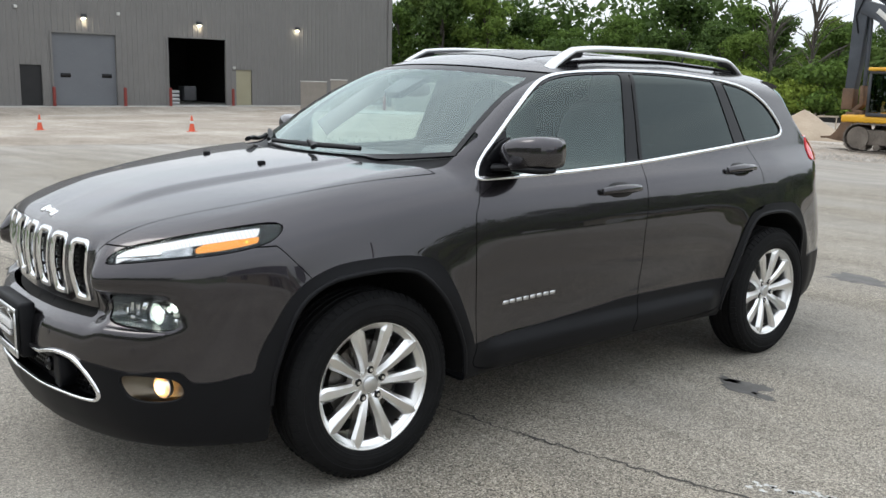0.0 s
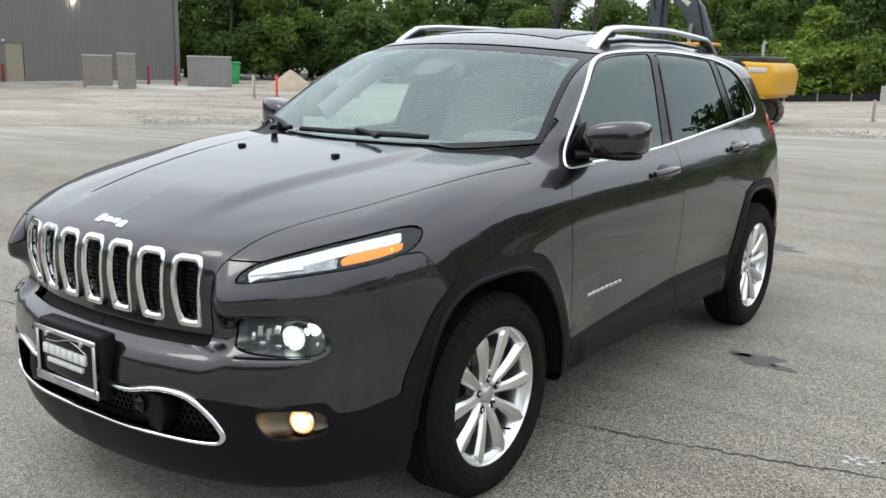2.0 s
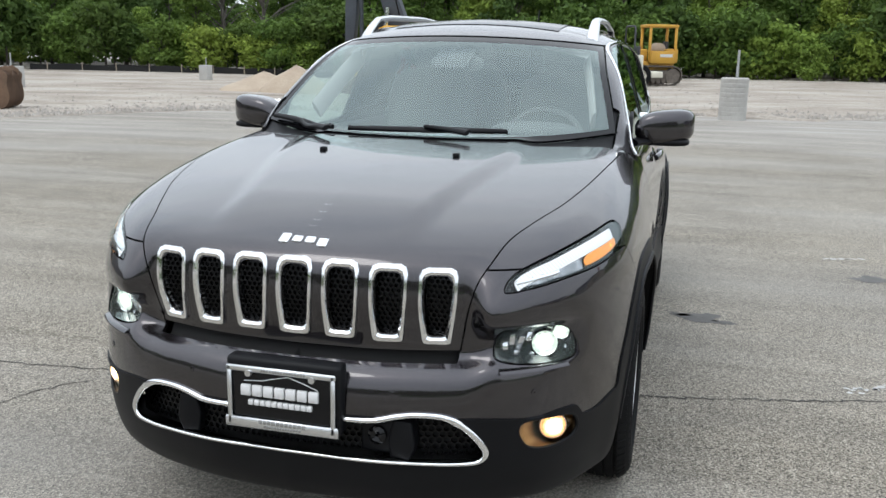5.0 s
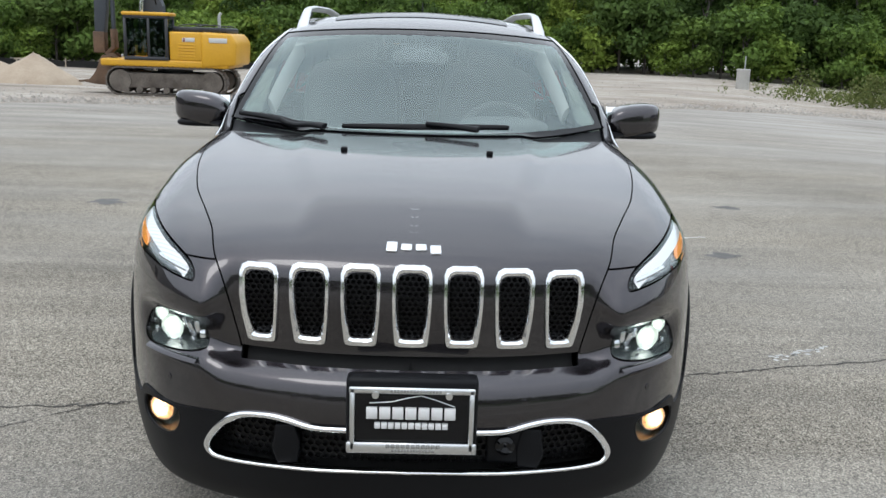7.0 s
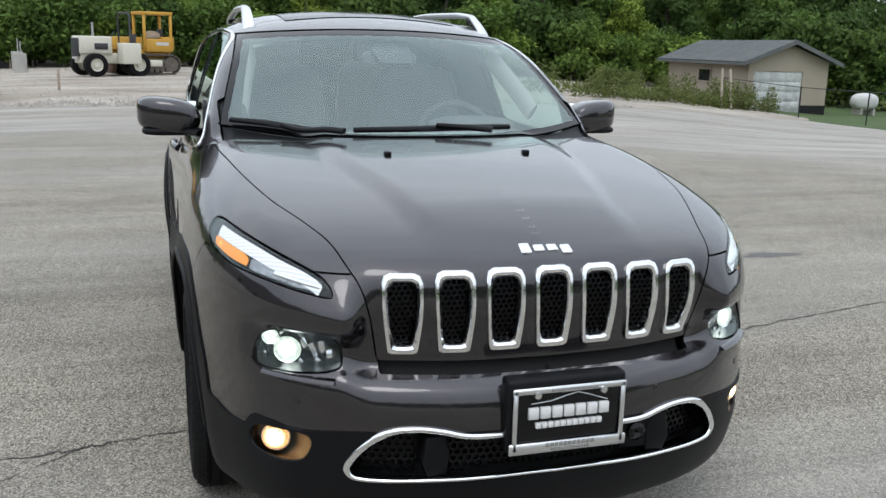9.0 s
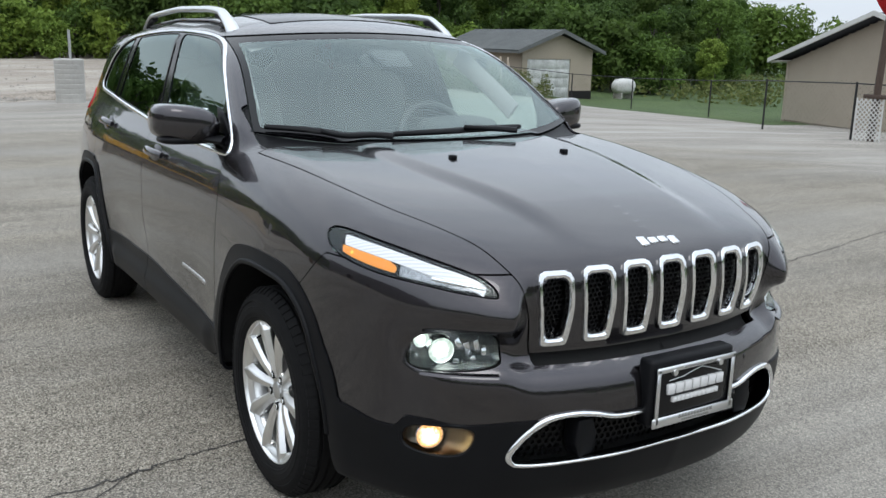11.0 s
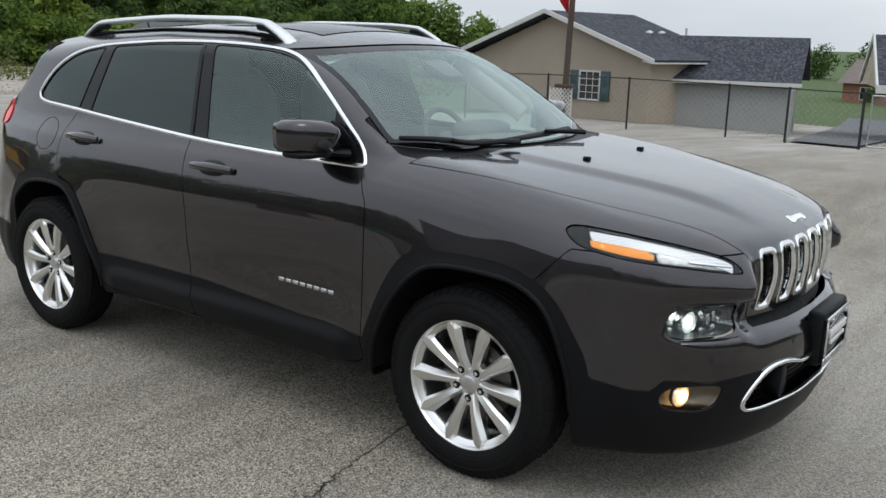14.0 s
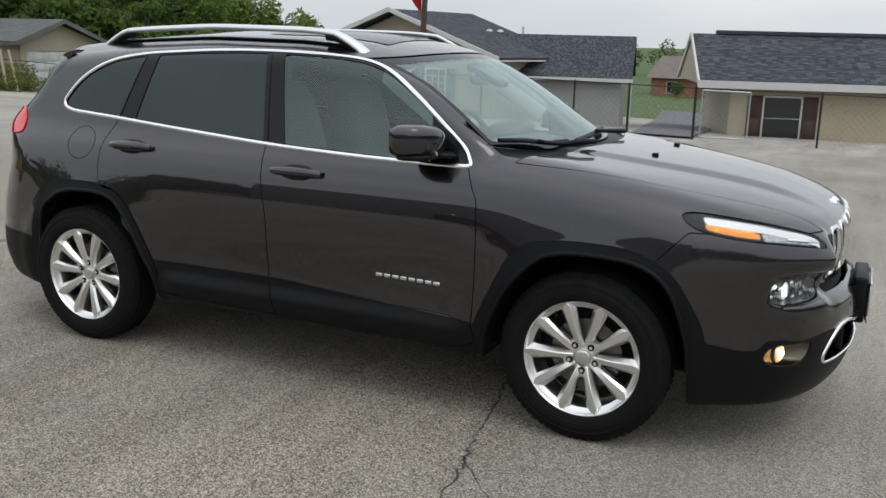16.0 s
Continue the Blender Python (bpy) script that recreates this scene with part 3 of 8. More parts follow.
def shell_mesh(h=0.0145):
    """Half the shell (x >= 0) as triangles, by surface nets on a grid of step h."""
    xs, ys, zs = np.arange(-2.5 * h, 1.02, h), np.arange(-1.06, 3.76, h), np.arange(0.16, 1.72, h)
    val = shell(*np.meshgrid(xs, ys, zs, indexing="ij"))
    s = val < 0
    cells = sum(s[i : len(xs) - 1 + i, j : len(ys) - 1 + j, k : len(zs) - 1 + k].astype(int) for i in (0, 1) for j in (0, 1) for k in (0, 1))
    mixed_cells = (cells > 0) & (cells < 8)
    index = -np.ones(mixed_cells.shape, int)
    index[mixed_cells] = np.arange(mixed_cells.sum())
    ci = np.argwhere(mixed_cells)
    v = np.stack([xs[ci[:, 0]], ys[ci[:, 1]], zs[ci[:, 2]]], 1) + h / 2
    quads = []
    for ax in range(3):
        o = [(0, 0, 0)] * 3
        a, b = [(1, 2), (2, 0), (0, 1)][ax]
        sl = [slice(1, -1)] * 3
        sl[ax] = slice(0, -1)
        sh = list(sl)
        sh[ax] = slice(1, None)
        low, high = s[tuple(sl)], s[tuple(sh)]
        for flip, hit in ((False, low & ~high), (True, ~low & high)):
            e = np.argwhere(hit)
            e[:, a] += 1
            e[:, b] += 1
            da, db = np.eye(3, dtype=int)[a], np.eye(3, dtype=int)[b]
            c = [index[tuple((e - i * da - j * db).T)] for i, j in ((0, 0), (1, 0), (1, 1), (0, 1))]
            quads.append(np.stack(c[::-1] if flip else c, 1))
    q = np.concatenate(quads)
    q = q[(q >= 0).all(1)]
    v = onto_shell(v, 6, False)
    tri = np.concatenate([q[:, [0, 1, 2]], q[:, [0, 2, 3]]])
    n = np.cross(v[tri[:, 1]] - v[tri[:, 0]], v[tri[:, 2]] - v[tri[:, 0]])
    if (n * shell_normals(v[tri].mean(1))).sum() < 0:
        tri = tri[:, ::-1]
    v, tri = parted(v, tri, -v[:, 0])[0]
    v[np.abs(v[:, 0]) < 1e-4, 0] = 0
    return v, tri


def parted(v, tri, val):
    """Cuts triangles along val = 0: the side where val < 0, and the rest."""
    val = np.where(np.abs(val) < 1e-7, 1e-7, val)
    s = val < 0
    count = s[tri].sum(1)
    v_new, made = list(v), {}
    pieces = {True: [t for t in tri[count == 3]], False: [t for t in tri[count == 0]]}

    def cut(a, b):
        key = (min(a, b), max(a, b))
        if key not in made:
            t = val[a] / (val[a] - val[b])
            made[key] = len(v_new)
            v_new.append(v[a] + t * (v[b] - v[a]))
        return made[key]

    for t in tri[(count > 0) & (count < 3)]:
        lone = bool(s[t].sum() == 1)
        k = [i for i in range(3) if bool(s[t[i]]) == lone][0]
        a, b, c = t[k], t[(k + 1) % 3], t[(k + 2) % 3]
        ab, ac = cut(a, b), cut(a, c)
        pieces[lone].append((a, ab, ac))
        pieces[not lone] += [(ab, b, c), (ab, c, ac)]
    out, vv = [], np.array(v_new)
    for side in (True, False):
        f = np.array(pieces[side], int).reshape(-1, 3)
        used, inv = np.unique(f, return_inverse=True)
        out.append((vv[used], inv.reshape(-1, 3)))
    return out


def panel(name, piece, mat, parent, rim=0.012, both=True, label="", push=0.0, flip=False):
    """A skin of the shell as a part: mirrored into a left and a right one, or joined over the middle; its edges turn inwards by rim."""
    v, tri = piece
    if len(tri) == 0:
        return []
    v = onto_shell(v, 3)
    nrm = shell_normals(v, 0.011)
    nrm /= np.linalg.norm(nrm, axis=1, keepdims=True)
    v = v + nrm * push
    made = []
    e = np.concatenate([tri[:, [0, 1]], tri[:, [1, 2]], tri[:, [2, 0]]])
    keys = {tuple(x) for x in e}
    edge = [(a, b) for a, b in keys if (b, a) not in keys and not (not both and abs(v[a, 0]) < 1e-4 and abs(v[b, 0]) < 1e-4)]

    def built(sign):
        vs, ns, fs = list(v * (sign, 1, 1)), list(nrm * (sign, 1, 1)), [tuple(t) if sign > 0 else tuple(t[::-1]) for t in tri]
        if rim:
            for a, b in edge:
                out = np.cross(v[b] - v[a], nrm[a])
                out /= np.linalg.norm(out) + 1e-9
                i = len(vs)
                for p in (v[a], v[b], v[b] - nrm[b] * rim, v[a] - nrm[a] * rim):
                    vs.append(p * (sign, 1, 1))
                    ns.append(out * (sign, 1, 1))
                fs.append((i + 1, i, i + 3, i + 2) if sign > 0 else (i, i + 1, i + 2, i + 3))
        return vs, ns, fs

    if both:
        for sign in (1, -1):
            vs, ns, fs = built(sign)
            made.append(part(name, mesh_of(name, vs, fs, mat, True, ns), mat, parent, label))
    else:
        vs, ns, fs = built(1)
        ws, ms, gs = built(-1)
        n, twin = len(vs), {}
        for i in range(len(v)):
            if abs(v[i, 0]) < 1e-4:
                twin[i] = i
        gs = [tuple(twin.get(i, i + n) for i in f) for f in gs]
        me = mesh_of(name, vs + ws, fs + gs, mat, True, ns + ms)
        made.append(part(name, me, mat, parent, label))
    return made


def closed(points, n=120):
    return curve_through(points, n, True)


# ---- outlines of the car's panels, in metres from the front axle (y) and the ground (z) ----
ARCH_F = [(-0.41, 0.15), (-0.405, 0.40), (-0.385, 0.52), (-0.315, 0.69), (-0.205, 0.77), (-0.05, 0.792), (0.10, 0.788), (0.205, 0.752), (0.32, 0.635), (0.405, 0.48), (0.435, 0.35), (0.445, 0.15)]
ARCH_OUT_F = [(-0.47, 0.10), (-0.465, 0.48), (-0.395, 0.65), (-0.305, 0.765), (-0.17, 0.826), (0.0, 0.840), (0.16, 0.832), (0.275, 0.80), (0.355, 0.705), (0.435, 0.54), (0.482, 0.40), (0.50, 0.10)]
ARCH_R = [(2.20, 0.15), (2.21, 0.38), (2.275, 0.52), (2.37, 0.685), (2.48, 0.785), (2.64, 0.806), (2.80, 0.79), (2.90, 0.74), (2.98, 0.66), (3.03, 0.46), (3.04, 0.15)]
ARCH_OUT_R = [(2.16, 0.10), (2.17, 0.40), (2.228, 0.52), (2.315, 0.68), (2.43, 0.808), (2.57, 0.848), (2.76, 0.850), (2.91, 0.826), (3.01, 0.725), (3.085, 0.50), (3.10, 0.10)]
CLAD_TOP = spline([-1.05, -0.90, -0.80, -0.74, -0.69, -0.645, -0.60, -0.47, -0.40, 0.40, 0.50, 0.83, 1.18, 1.54, 1.85, 2.2, 2.35, 3.05, 3.15, 3.7],
                  [0.520, 0.515, 0.500, 0.508, 0.508, 0.468, 0.466, 0.488, 0.49, 0.43, 0.440, 0.454, 0.474, 0.494, 0.494, 0.496, 0.497, 0.50, 0.52, 0.52])
DLO = closed([(0.556, 1.092), (0.563, 1.112), (0.602, 1.166), (0.70, 1.245), (0.845, 1.355), (0.99, 1.447), (1.13, 1.497), (1.32, 1.520), (1.63, 1.530), (1.95, 1.526), (2.28, 1.507), (2.46, 1.490), (2.64, 1.452),
              (2.80, 1.372), (2.905, 1.268), (2.918, 1.222), (2.86, 1.196), (2.70, 1.184), (2.51, 1.172), (2.12, 1.143), (1.65, 1.112), (1.35, 1.098), (1.0, 1.088), (0.68, 1.086), (0.585, 1.086)], 220)
HOOD_EDGE = spline([-0.23, -0.157, -0.081, 0.01, 0.12, 0.266, 0.415, 0.647, 1.02, 1.39, 1.6], [0.448, 0.455, 0.472, 0.496, 0.528, 0.556, 0.600, 0.670, 0.735, 0.768, 0.775])
SCREEN = closed([(-0.725, 1.160), (-0.40, 1.128), (0, 1.115), (0.40, 1.128), (0.725, 1.160), (0.738, 1.185), (0.705, 1.285), (0.667, 1.385), (0.622, 1.495), (0.59, 1.512), (0.30, 1.533), (0, 1.540),
                 (-0.30, 1.533), (-0.59, 1.512), (-0.622, 1.495), (-0.667, 1.385), (-0.705, 1.285), (-0.738, 1.185)], 160)
FRONT_DOOR = [(0.568, 1.14), (0.565, 1.10), (0.52, 1.0), (0.493, 0.93), (0.481, 0.69), (0.49, 0.45), (0.512, 0.335), (0.95, 0.315), (1.485, 0.325), (1.49, 0.345), (1.536, 0.496), (1.539, 0.743), (1.575, 0.95), (1.592, 1.11), (1.60, 1.14)]
REAR_DOOR = [(1.60, 1.14), (1.592, 1.11), (1.575, 0.95), (1.539, 0.743), (1.536, 0.496), (1.49, 0.345), (1.485, 0.325), (2.185, 0.345), (2.19, 0.42), (2.228, 0.52), (2.315, 0.68), (2.43, 0.808), (2.545, 0.84), (2.578, 0.92), (2.572, 1.06), (2.512, 1.165), (2.50, 1.20)]
LAMP = closed([(-1.10, 0.861), (-1.03, 0.903), (-0.84, 0.938), (-0.60, 0.968), (-0.40, 0.984), (-0.335, 0.968), (-0.385, 0.925), (-0.56, 0.896), (-0.83, 0.877), (-1.0, 0.864)], 100)
LOW_BEAM = closed([(0.546, 0.683), (0.556, 0.730), (0.600, 0.756), (0.715, 0.740), (0.752, 0.685), (0.742, 0.650), (0.646, 0.650), (0.567, 0.662)], 70)
FOG_LAMP = closed([(0.622, 0.468), (0.645, 0.496), (0.74, 0.490), (0.766, 0.455), (0.755, 0.412), (0.70, 0.400), (0.645, 0.415)], 70)
RING = closed([(0, 0.510), (0.16, 0.508), (0.25, 0.509), (0.312, 0.522), (0.372, 0.528), (0.443, 0.519), (0.50, 0.480), (0.541, 0.420), (0.532, 0.390), (0.494, 0.382), (0.384, 0.384), (0.155, 0.391), (0, 0.394),
               (-0.155, 0.391), (-0.384, 0.384), (-0.494, 0.382), (-0.532, 0.390), (-0.541, 0.420), (-0.50, 0.480), (-0.443, 0.519), (-0.372, 0.528), (-0.312, 0.522), (-0.25, 0.509), (-0.16, 0.508)], 160)
TAIL_LAMP = closed([(3.205, 1.07), (3.21, 1.14), (3.25, 1.185), (3.40, 1.185), (3.55, 1.16), (3.55, 1.05), (3.38, 1.045), (3.25, 1.050)], 60)


def side_field(v, poly, x_min=0.3):
    return np.maximum(outline_distance(v[:, 1], v[:, 2], poly), x_min - v[:, 0])


def front_field(v, poly, y_max=0.0):
    return np.maximum(outline_distance(v[:, 0], v[:, 2], poly), v[:, 1] - y_max)


def lamp_field(v, poly):
    """The headlamp wraps round the corner: measured along s = y + x - 0.83."""
    return np.maximum(outline_distance(v[:, 1] + v[:, 0] - 0.83, v[:, 2], poly), np.maximum(0.5 - v[:, 0], v[:, 1] + 0.25))


def on_front(x, z):
    """The shell's foremost point at x, z, for arrays."""
    x, z = np.atleast_1d(np.asarray(x, float)), np.atleast_1d(np.asarray(z, float))
    lo, hi = np.full(x.shape, -1.15), np.full(x.shape, -1.15)
    found = np.zeros(x.shape, bool)
    for y in np.arange(-1.12, 0.4, 0.01):
        now = (shell(x, np.full(x.shape, y), z) < 0) & ~found
        hi[now], lo[now] = y, y - 0.01
        found |= now
    for _ in range(20):
        m = (lo + hi) / 2
        inside = shell(x, m, z) < 0
        hi, lo = np.where(inside, m, hi), np.where(inside, lo, m)
    return np.stack([x, hi, z], 1)


def on_side(y, z, sign=1):
    y, z = np.atleast_1d(np.asarray(y, float)), np.atleast_1d(np.asarray(z, float))
    lo, hi = np.full(y.shape, 0.3), np.full(y.shape, 1.1)
    for _ in range(30):
        m = (lo + hi) / 2
        inside = shell(m, y, z) < 0
        lo, hi = np.where(inside, m, lo), np.where(inside, hi, m)
    return np.stack([sign * lo, y, z], 1)


def on_top(x, y):
    x, y = np.atleast_1d(np.asarray(x, float)), np.atleast_1d(np.asarray(y, float))
    lo, hi = np.full(y.shape, 0.6), np.full(y.shape, 1.8)
    for _ in range(30):
        m = (lo + hi) / 2
        inside = shell(x, y, m) < 0
        lo, hi = np.where(inside, m, lo), np.where(inside, hi, m)
    return np.stack([x, y, lo], 1)


def unit_normals(p):
    n = shell_normals(np.asarray(p, float))
    return n / np.linalg.norm(n, axis=1, keepdims=True)


def trim(name, points, w, h, mat, parent, lift=0.0, loop=True, label=""):
    """A raised strip along points of the shell."""
    p = np.asarray(points, float)
    n = unit_normals(p)
    return part(name, tube_bm(p + n * lift, n, w, h, loop), mat, parent, label)


car = thing("suv", "dark grey metallic mid-size suv with chrome trim, parked on asphalt", "car")
gap = 0.0022


def taken(field, both=False):
    """Cuts a panel out of the shell, leaving a fine gap round it."""
    global half
    inside = parted(*half, field(half[0]) + gap)[0]
    half = parted(*half, field(half[0]) - gap)[1]
    return inside


half = shell_mesh()
for arch in (ARCH_F, ARCH_R):
    half = parted(*half, side_field(half[0], curve_through(arch, 70), 0.45))[1]
dlo, half = parted(*half, side_field(half[0], DLO))
screen = taken(lambda v: np.maximum.reduce([outline_distance(v[:, 0], v[:, 2], SCREEN), v[:, 1] - 1.35, 0.222 + 0.50 * v[:, 0] ** 2 - v[:, 1]]))
hood = taken(lambda v: np.maximum.reduce([v[:, 0] - HOOD_EDGE(v[:, 1] + v[:, 2]), 0.680 - v[:, 2], v[:, 1] - 0.15 - 0.22 * (v[:, 0] / 0.77) ** 2]))
cowl = taken(lambda v: np.maximum.reduce([v[:, 0] - 0.74, -v[:, 1] + 0.10, v[:, 1] - 0.62, 1.05 - v[:, 2], v[:, 2] - 1.30]) + 0 * v[:, 0])
nose_gap = taken(lambda v: np.maximum.reduce([v[:, 0] - 0.452, 0.654 - v[:, 2], v[:, 2] - 0.682, v[:, 1] + 0.5]))
lamp = taken(lambda v: lamp_field(v, LAMP))
low_beam = taken(lambda v: front_field(v, LOW_BEAM))
fog_lamp = taken(lambda v: front_field(v, FOG_LAMP))
intake = taken(lambda v: front_field(v, RING))
tail_lamp = taken(lambda v: side_field(v, TAIL_LAMP))
rear_glass = taken(lambda v: np.maximum.reduce([2.955 + 1.02 * (1.44 - v[:, 2]) - v[:, 1], 1.19 - v[:, 2], v[:, 2] - 1.475]))
front_door = taken(lambda v: side_field(v, curve_through(FRONT_DOOR + FRONT_DOOR[:1], 160)))
rear_door = taken(lambda v: side_field(v, curve_through(REAR_DOOR + REAR_DOOR[:1], 160)))


def split_clad(piece):
    v = piece[0]
    val = v[:, 2] - CLAD_TOP(v[:, 1])
    for arch in (ARCH_OUT_F, ARCH_OUT_R):
        val = np.minimum(val, side_field(v, curve_through(arch, 70), 0.45))
    return parted(*piece, val)


def islands(piece):
    """The connected parts of a piece, largest first."""
    v, tri = piece
    lab = np.arange(len(v))
    while True:
        low = lab[tri].min(1)
        new_lab = lab.copy()
        for k in range(3):
            np.minimum.at(new_lab, tri[:, k], low)
        if (new_lab == lab).all():
            break
        lab = new_lab
    ids, count = np.unique(lab[tri[:, 0]], return_counts=True)
    out = []
    for k in ids[np.argsort(-count)]:
        t = tri[lab[tri[:, 0]] == k]
        used, inv = np.unique(t, return_inverse=True)
        out.append((v[used], inv.reshape(-1, 3)))
    return out


def main_island(piece):
    return islands(piece)[0]


clad, half = split_clad(half)
door_clad_f, front_door = split_clad(front_door)
door_clad_r, rear_door = split_clad(rear_door)
bumper = taken(lambda v: np.maximum(v[:, 2] - 0.912, v[:, 1] + 0.27 + 0.93 * (v[:, 2] - 0.808)))

panel("body_shell", half, PAINT, car, both=False)
panel("front_bumper", bumper, PAINT, car, both=False)
panel("lower_cladding", clad, BLACK_PLASTIC, car, both=False, label="matt black plastic lower cladding", push=0.005)
for piece in islands(cowl):
    if len(piece[1]) > 12:
        panel("cowl", piece, BLACK_PLASTIC, car, both=bool(piece[0][:, 0].min() > 0.002), label="black plastic cowl below the windscreen", push=-0.012)
doors_f = panel("front_door", front_door, PAINT, car)
doors_r = panel("rear_door", rear_door, PAINT, car)


def one_side(name, piece, mat, parents, label="", push=0.0, rim=0.008):
    """The left and right panel of a piece, each under its own parent."""
    made = panel(name, piece, mat, None, rim, True, label, push)
    for o, p in zip(made, parents):
        o.parent = p
    return made


one_side("door_cladding", main_island(door_clad_f), BLACK_PLASTIC, doors_f, "matt black plastic sill strip", 0.005)
one_side("door_cladding", main_island(door_clad_r), BLACK_PLASTIC, doors_r, "matt black plastic sill strip", 0.005)

# glass: windscreen with its black border, door and quarter windows, pillars between them
dv = lambda v: np.maximum(outline_distance(v[:, 0], v[:, 2], SCREEN), 0.222 + 0.50 * v[:, 0] ** 2 - v[:, 1])
border_val = lambda v: dv(v) + 0.024 + 0.010 * smooth(1.21, 1.15, v[:, 2])
pane, border = parted(*screen, border_val(screen[0]))
shade = parted(*pane, np.maximum(np.abs(pane[0][:, 0]) - 0.07 - 0.25 * np.maximum(pane[0][:, 2] - 1.43, 0), 1.43 - pane[0][:, 2]))[0]
panel("windscreen", pane, WINDSCREEN, car, rim=0, both=False, label="clear curved windscreen", push=-0.003)
panel("windscreen_border", border, GLOSS_BLACK, car, rim=0.01, both=False, label="black ceramic border", push=-0.003)
panel("sensor_housing", shade, GLOSS_BLACK, car, rim=0.03, both=False, label="black sensor housing behind the glass", push=-0.03)
inner = lambda v: outline_distance(v[:, 1], v[:, 2], DLO) + 0.012
yz = lambda v: (v[:, 1], v[:, 2])


def window(field):
    global dlo
    inside, dlo = parted(*dlo, np.maximum(inner(dlo[0]), field(*yz(dlo[0]))))
    return inside


glass_f = window(lambda y, z: np.maximum(0.745 + 0.1 * (z - 1.1) - y, y - 1.492 - 0.22 * (z - 1.1)))
glass_r = window(lambda y, z: np.maximum(1.612 + 0.16 * (z - 1.1) - y, y - 2.420 + 0.26 * (z - 1.13)))
glass_q = window(lambda y, z: 2.525 - 0.36 * (z - 1.17) - y)
one_side("window_pane", glass_f, DOOR_GLASS, doors_f, "lightly tinted window", -0.006, 0)
one_side("window_pane", glass_r, PRIVACY_GLASS, doors_r, "dark privacy glass", -0.006, 0)
panel("quarter_window", glass_q, PRIVACY_GLASS, car, 0, True, "dark privacy glass", -0.006)
panel("window_pillar", dlo, GLOSS_BLACK, car, 0.006, True, "gloss black pillar trim", -0.002)
for sign in (1, -1):
    ring = on_side(DLO[:, 0], DLO[:, 1], sign)
    trim("window_trim", ring, 0.019, 0.010, CHROME, car, 0.001, True, "bright chrome window surround")
    # shut lines of the doors across the dark pillars
    for lo_y, hi_y in ((1.590, 1.652), (2.512, 2.408)):
        seam = on_side(np.linspace(lo_y, hi_y, 8), np.linspace(1.125 if lo_y < 2 else 1.18, 1.512 if lo_y < 2 else 1.482, 8), sign)
        trim("pillar_seam", seam, 0.006, 0.004, DARK, car, 0.0, False, "dark shut line of a door")

# headlamps: black bowl, led strip along the top, amber rear end, clear lens over all
lv = lambda v: (v[:, 1] + v[:, 0] - 0.83, v[:, 2])
led_top = spline([-1.10, -1.03, -0.84, -0.60, -0.40], [0.861, 0.903, 0.938, 0.968, 0.984])


def led_val(v):
    s, z = lv(v)
    below = led_top(s) - z
    strip = np.maximum.reduce([0.010 - below, below - 0.036, -s - 1.045, s + 0.43])
    hook = np.maximum.reduce([-s - 1.052, s + 1.005, 0.011 - below, 0.872 - z])
    return np.minimum(strip, hook)


def amber_val(v):
    s, z = lv(v)
    return np.maximum.reduce([-s - 0.70 + (z - 0.90) * 1.2, s + 0.425, 0.037 - (led_top(s) - z), outline_distance(s, z, LAMP) + 0.012])


def bowl_val(v):
    s, z = lv(v)
    return np.maximum.reduce([0.0365 - (led_top(s) - z), outline_distance(s, z, LAMP) + 0.008, s + 0.70])


lamps = panel("headlamp", lamp, LENS, car, 0, True, "clear wraparound headlamp lens", 0.0005)
one_side("lamp_bowl", lamp, GLOSS_BLACK, lamps, "black lamp bezel", -0.006, 0.0)
led, rest = parted(*lamp, led_val(lamp[0]))
one_side("led_strip", led, LED, lamps, "lit white led strip", -0.003, 0.002)
amber, rest = parted(*rest, amber_val(rest[0]))
one_side("turn_signal", amber, AMBER, lamps, "amber turn signal", -0.003, 0.002)
bowl, rest = parted(*rest, bowl_val(rest[0]))
one_side("reflector", bowl, LENS_CHROME, lamps, "silver reflector", -0.0045, 0.0)
for o, sign in zip(lamps, (1, -1)):
    c = onto_shell(np.array([[0.81, -0.46, 0.925]]))[0] - 0.0125 * unit_normals(np.array([[0.81, -0.46, 0.925]]))[0]
    bm = bmesh.new()
    bmesh.ops.create_uvsphere(bm, u_segments=12, v_segments=8, radius=0.011, matrix=Matrix.Translation((sign * c[0], c[1], c[2])))
    part("bulb", shaded(bm, 80), AMBER_HOT, o, "glowing amber bulb")
    xs = np.linspace(0.60, 0.70, 12)
    guide = on_front(xs, 0.880 + 0.16 * (xs - 0.60)) * (sign, 1, 1)
    part("light_guide", tube_bm(guide + np.array([0, 0.004, 0]), unit_normals(guide), 0.012, 0.006), CHROME, o, "clear silver light guide")

# low beams in their recesses
beams = panel("low_beam_lamp", low_beam, LENS, car, 0, True, "clear low beam lens", -0.004)


def cup_bm(outline, sign, depth, waist=0.80):
    """A lamp's bowl behind an outline on the front: side walls that close in, and a back."""
    c = outline.mean(0)
    loops = []
    bm = bmesh.new()
    for k, back in ((0.985, 0.005), (0.96, depth * 0.35), (waist, depth * 0.8), (waist * 0.6, depth)):
        o = c + (outline - c) * k
        p = on_front(o[:, 0], o[:, 1])
        loops.append([bm.verts.new((sign * x, y + back, z)) for x, y, z in p])
    n = len(outline)
    for p, q in zip(loops, loops[1:]):
        for i in range(n):
            bm.faces.new((p[i], p[(i + 1) % n], q[(i + 1) % n], q[i]))
    bm.faces.new(loops[-1])
    bmesh.ops.recalc_face_normals(bm, faces=bm.faces[:])
    return shaded(bm, 35)


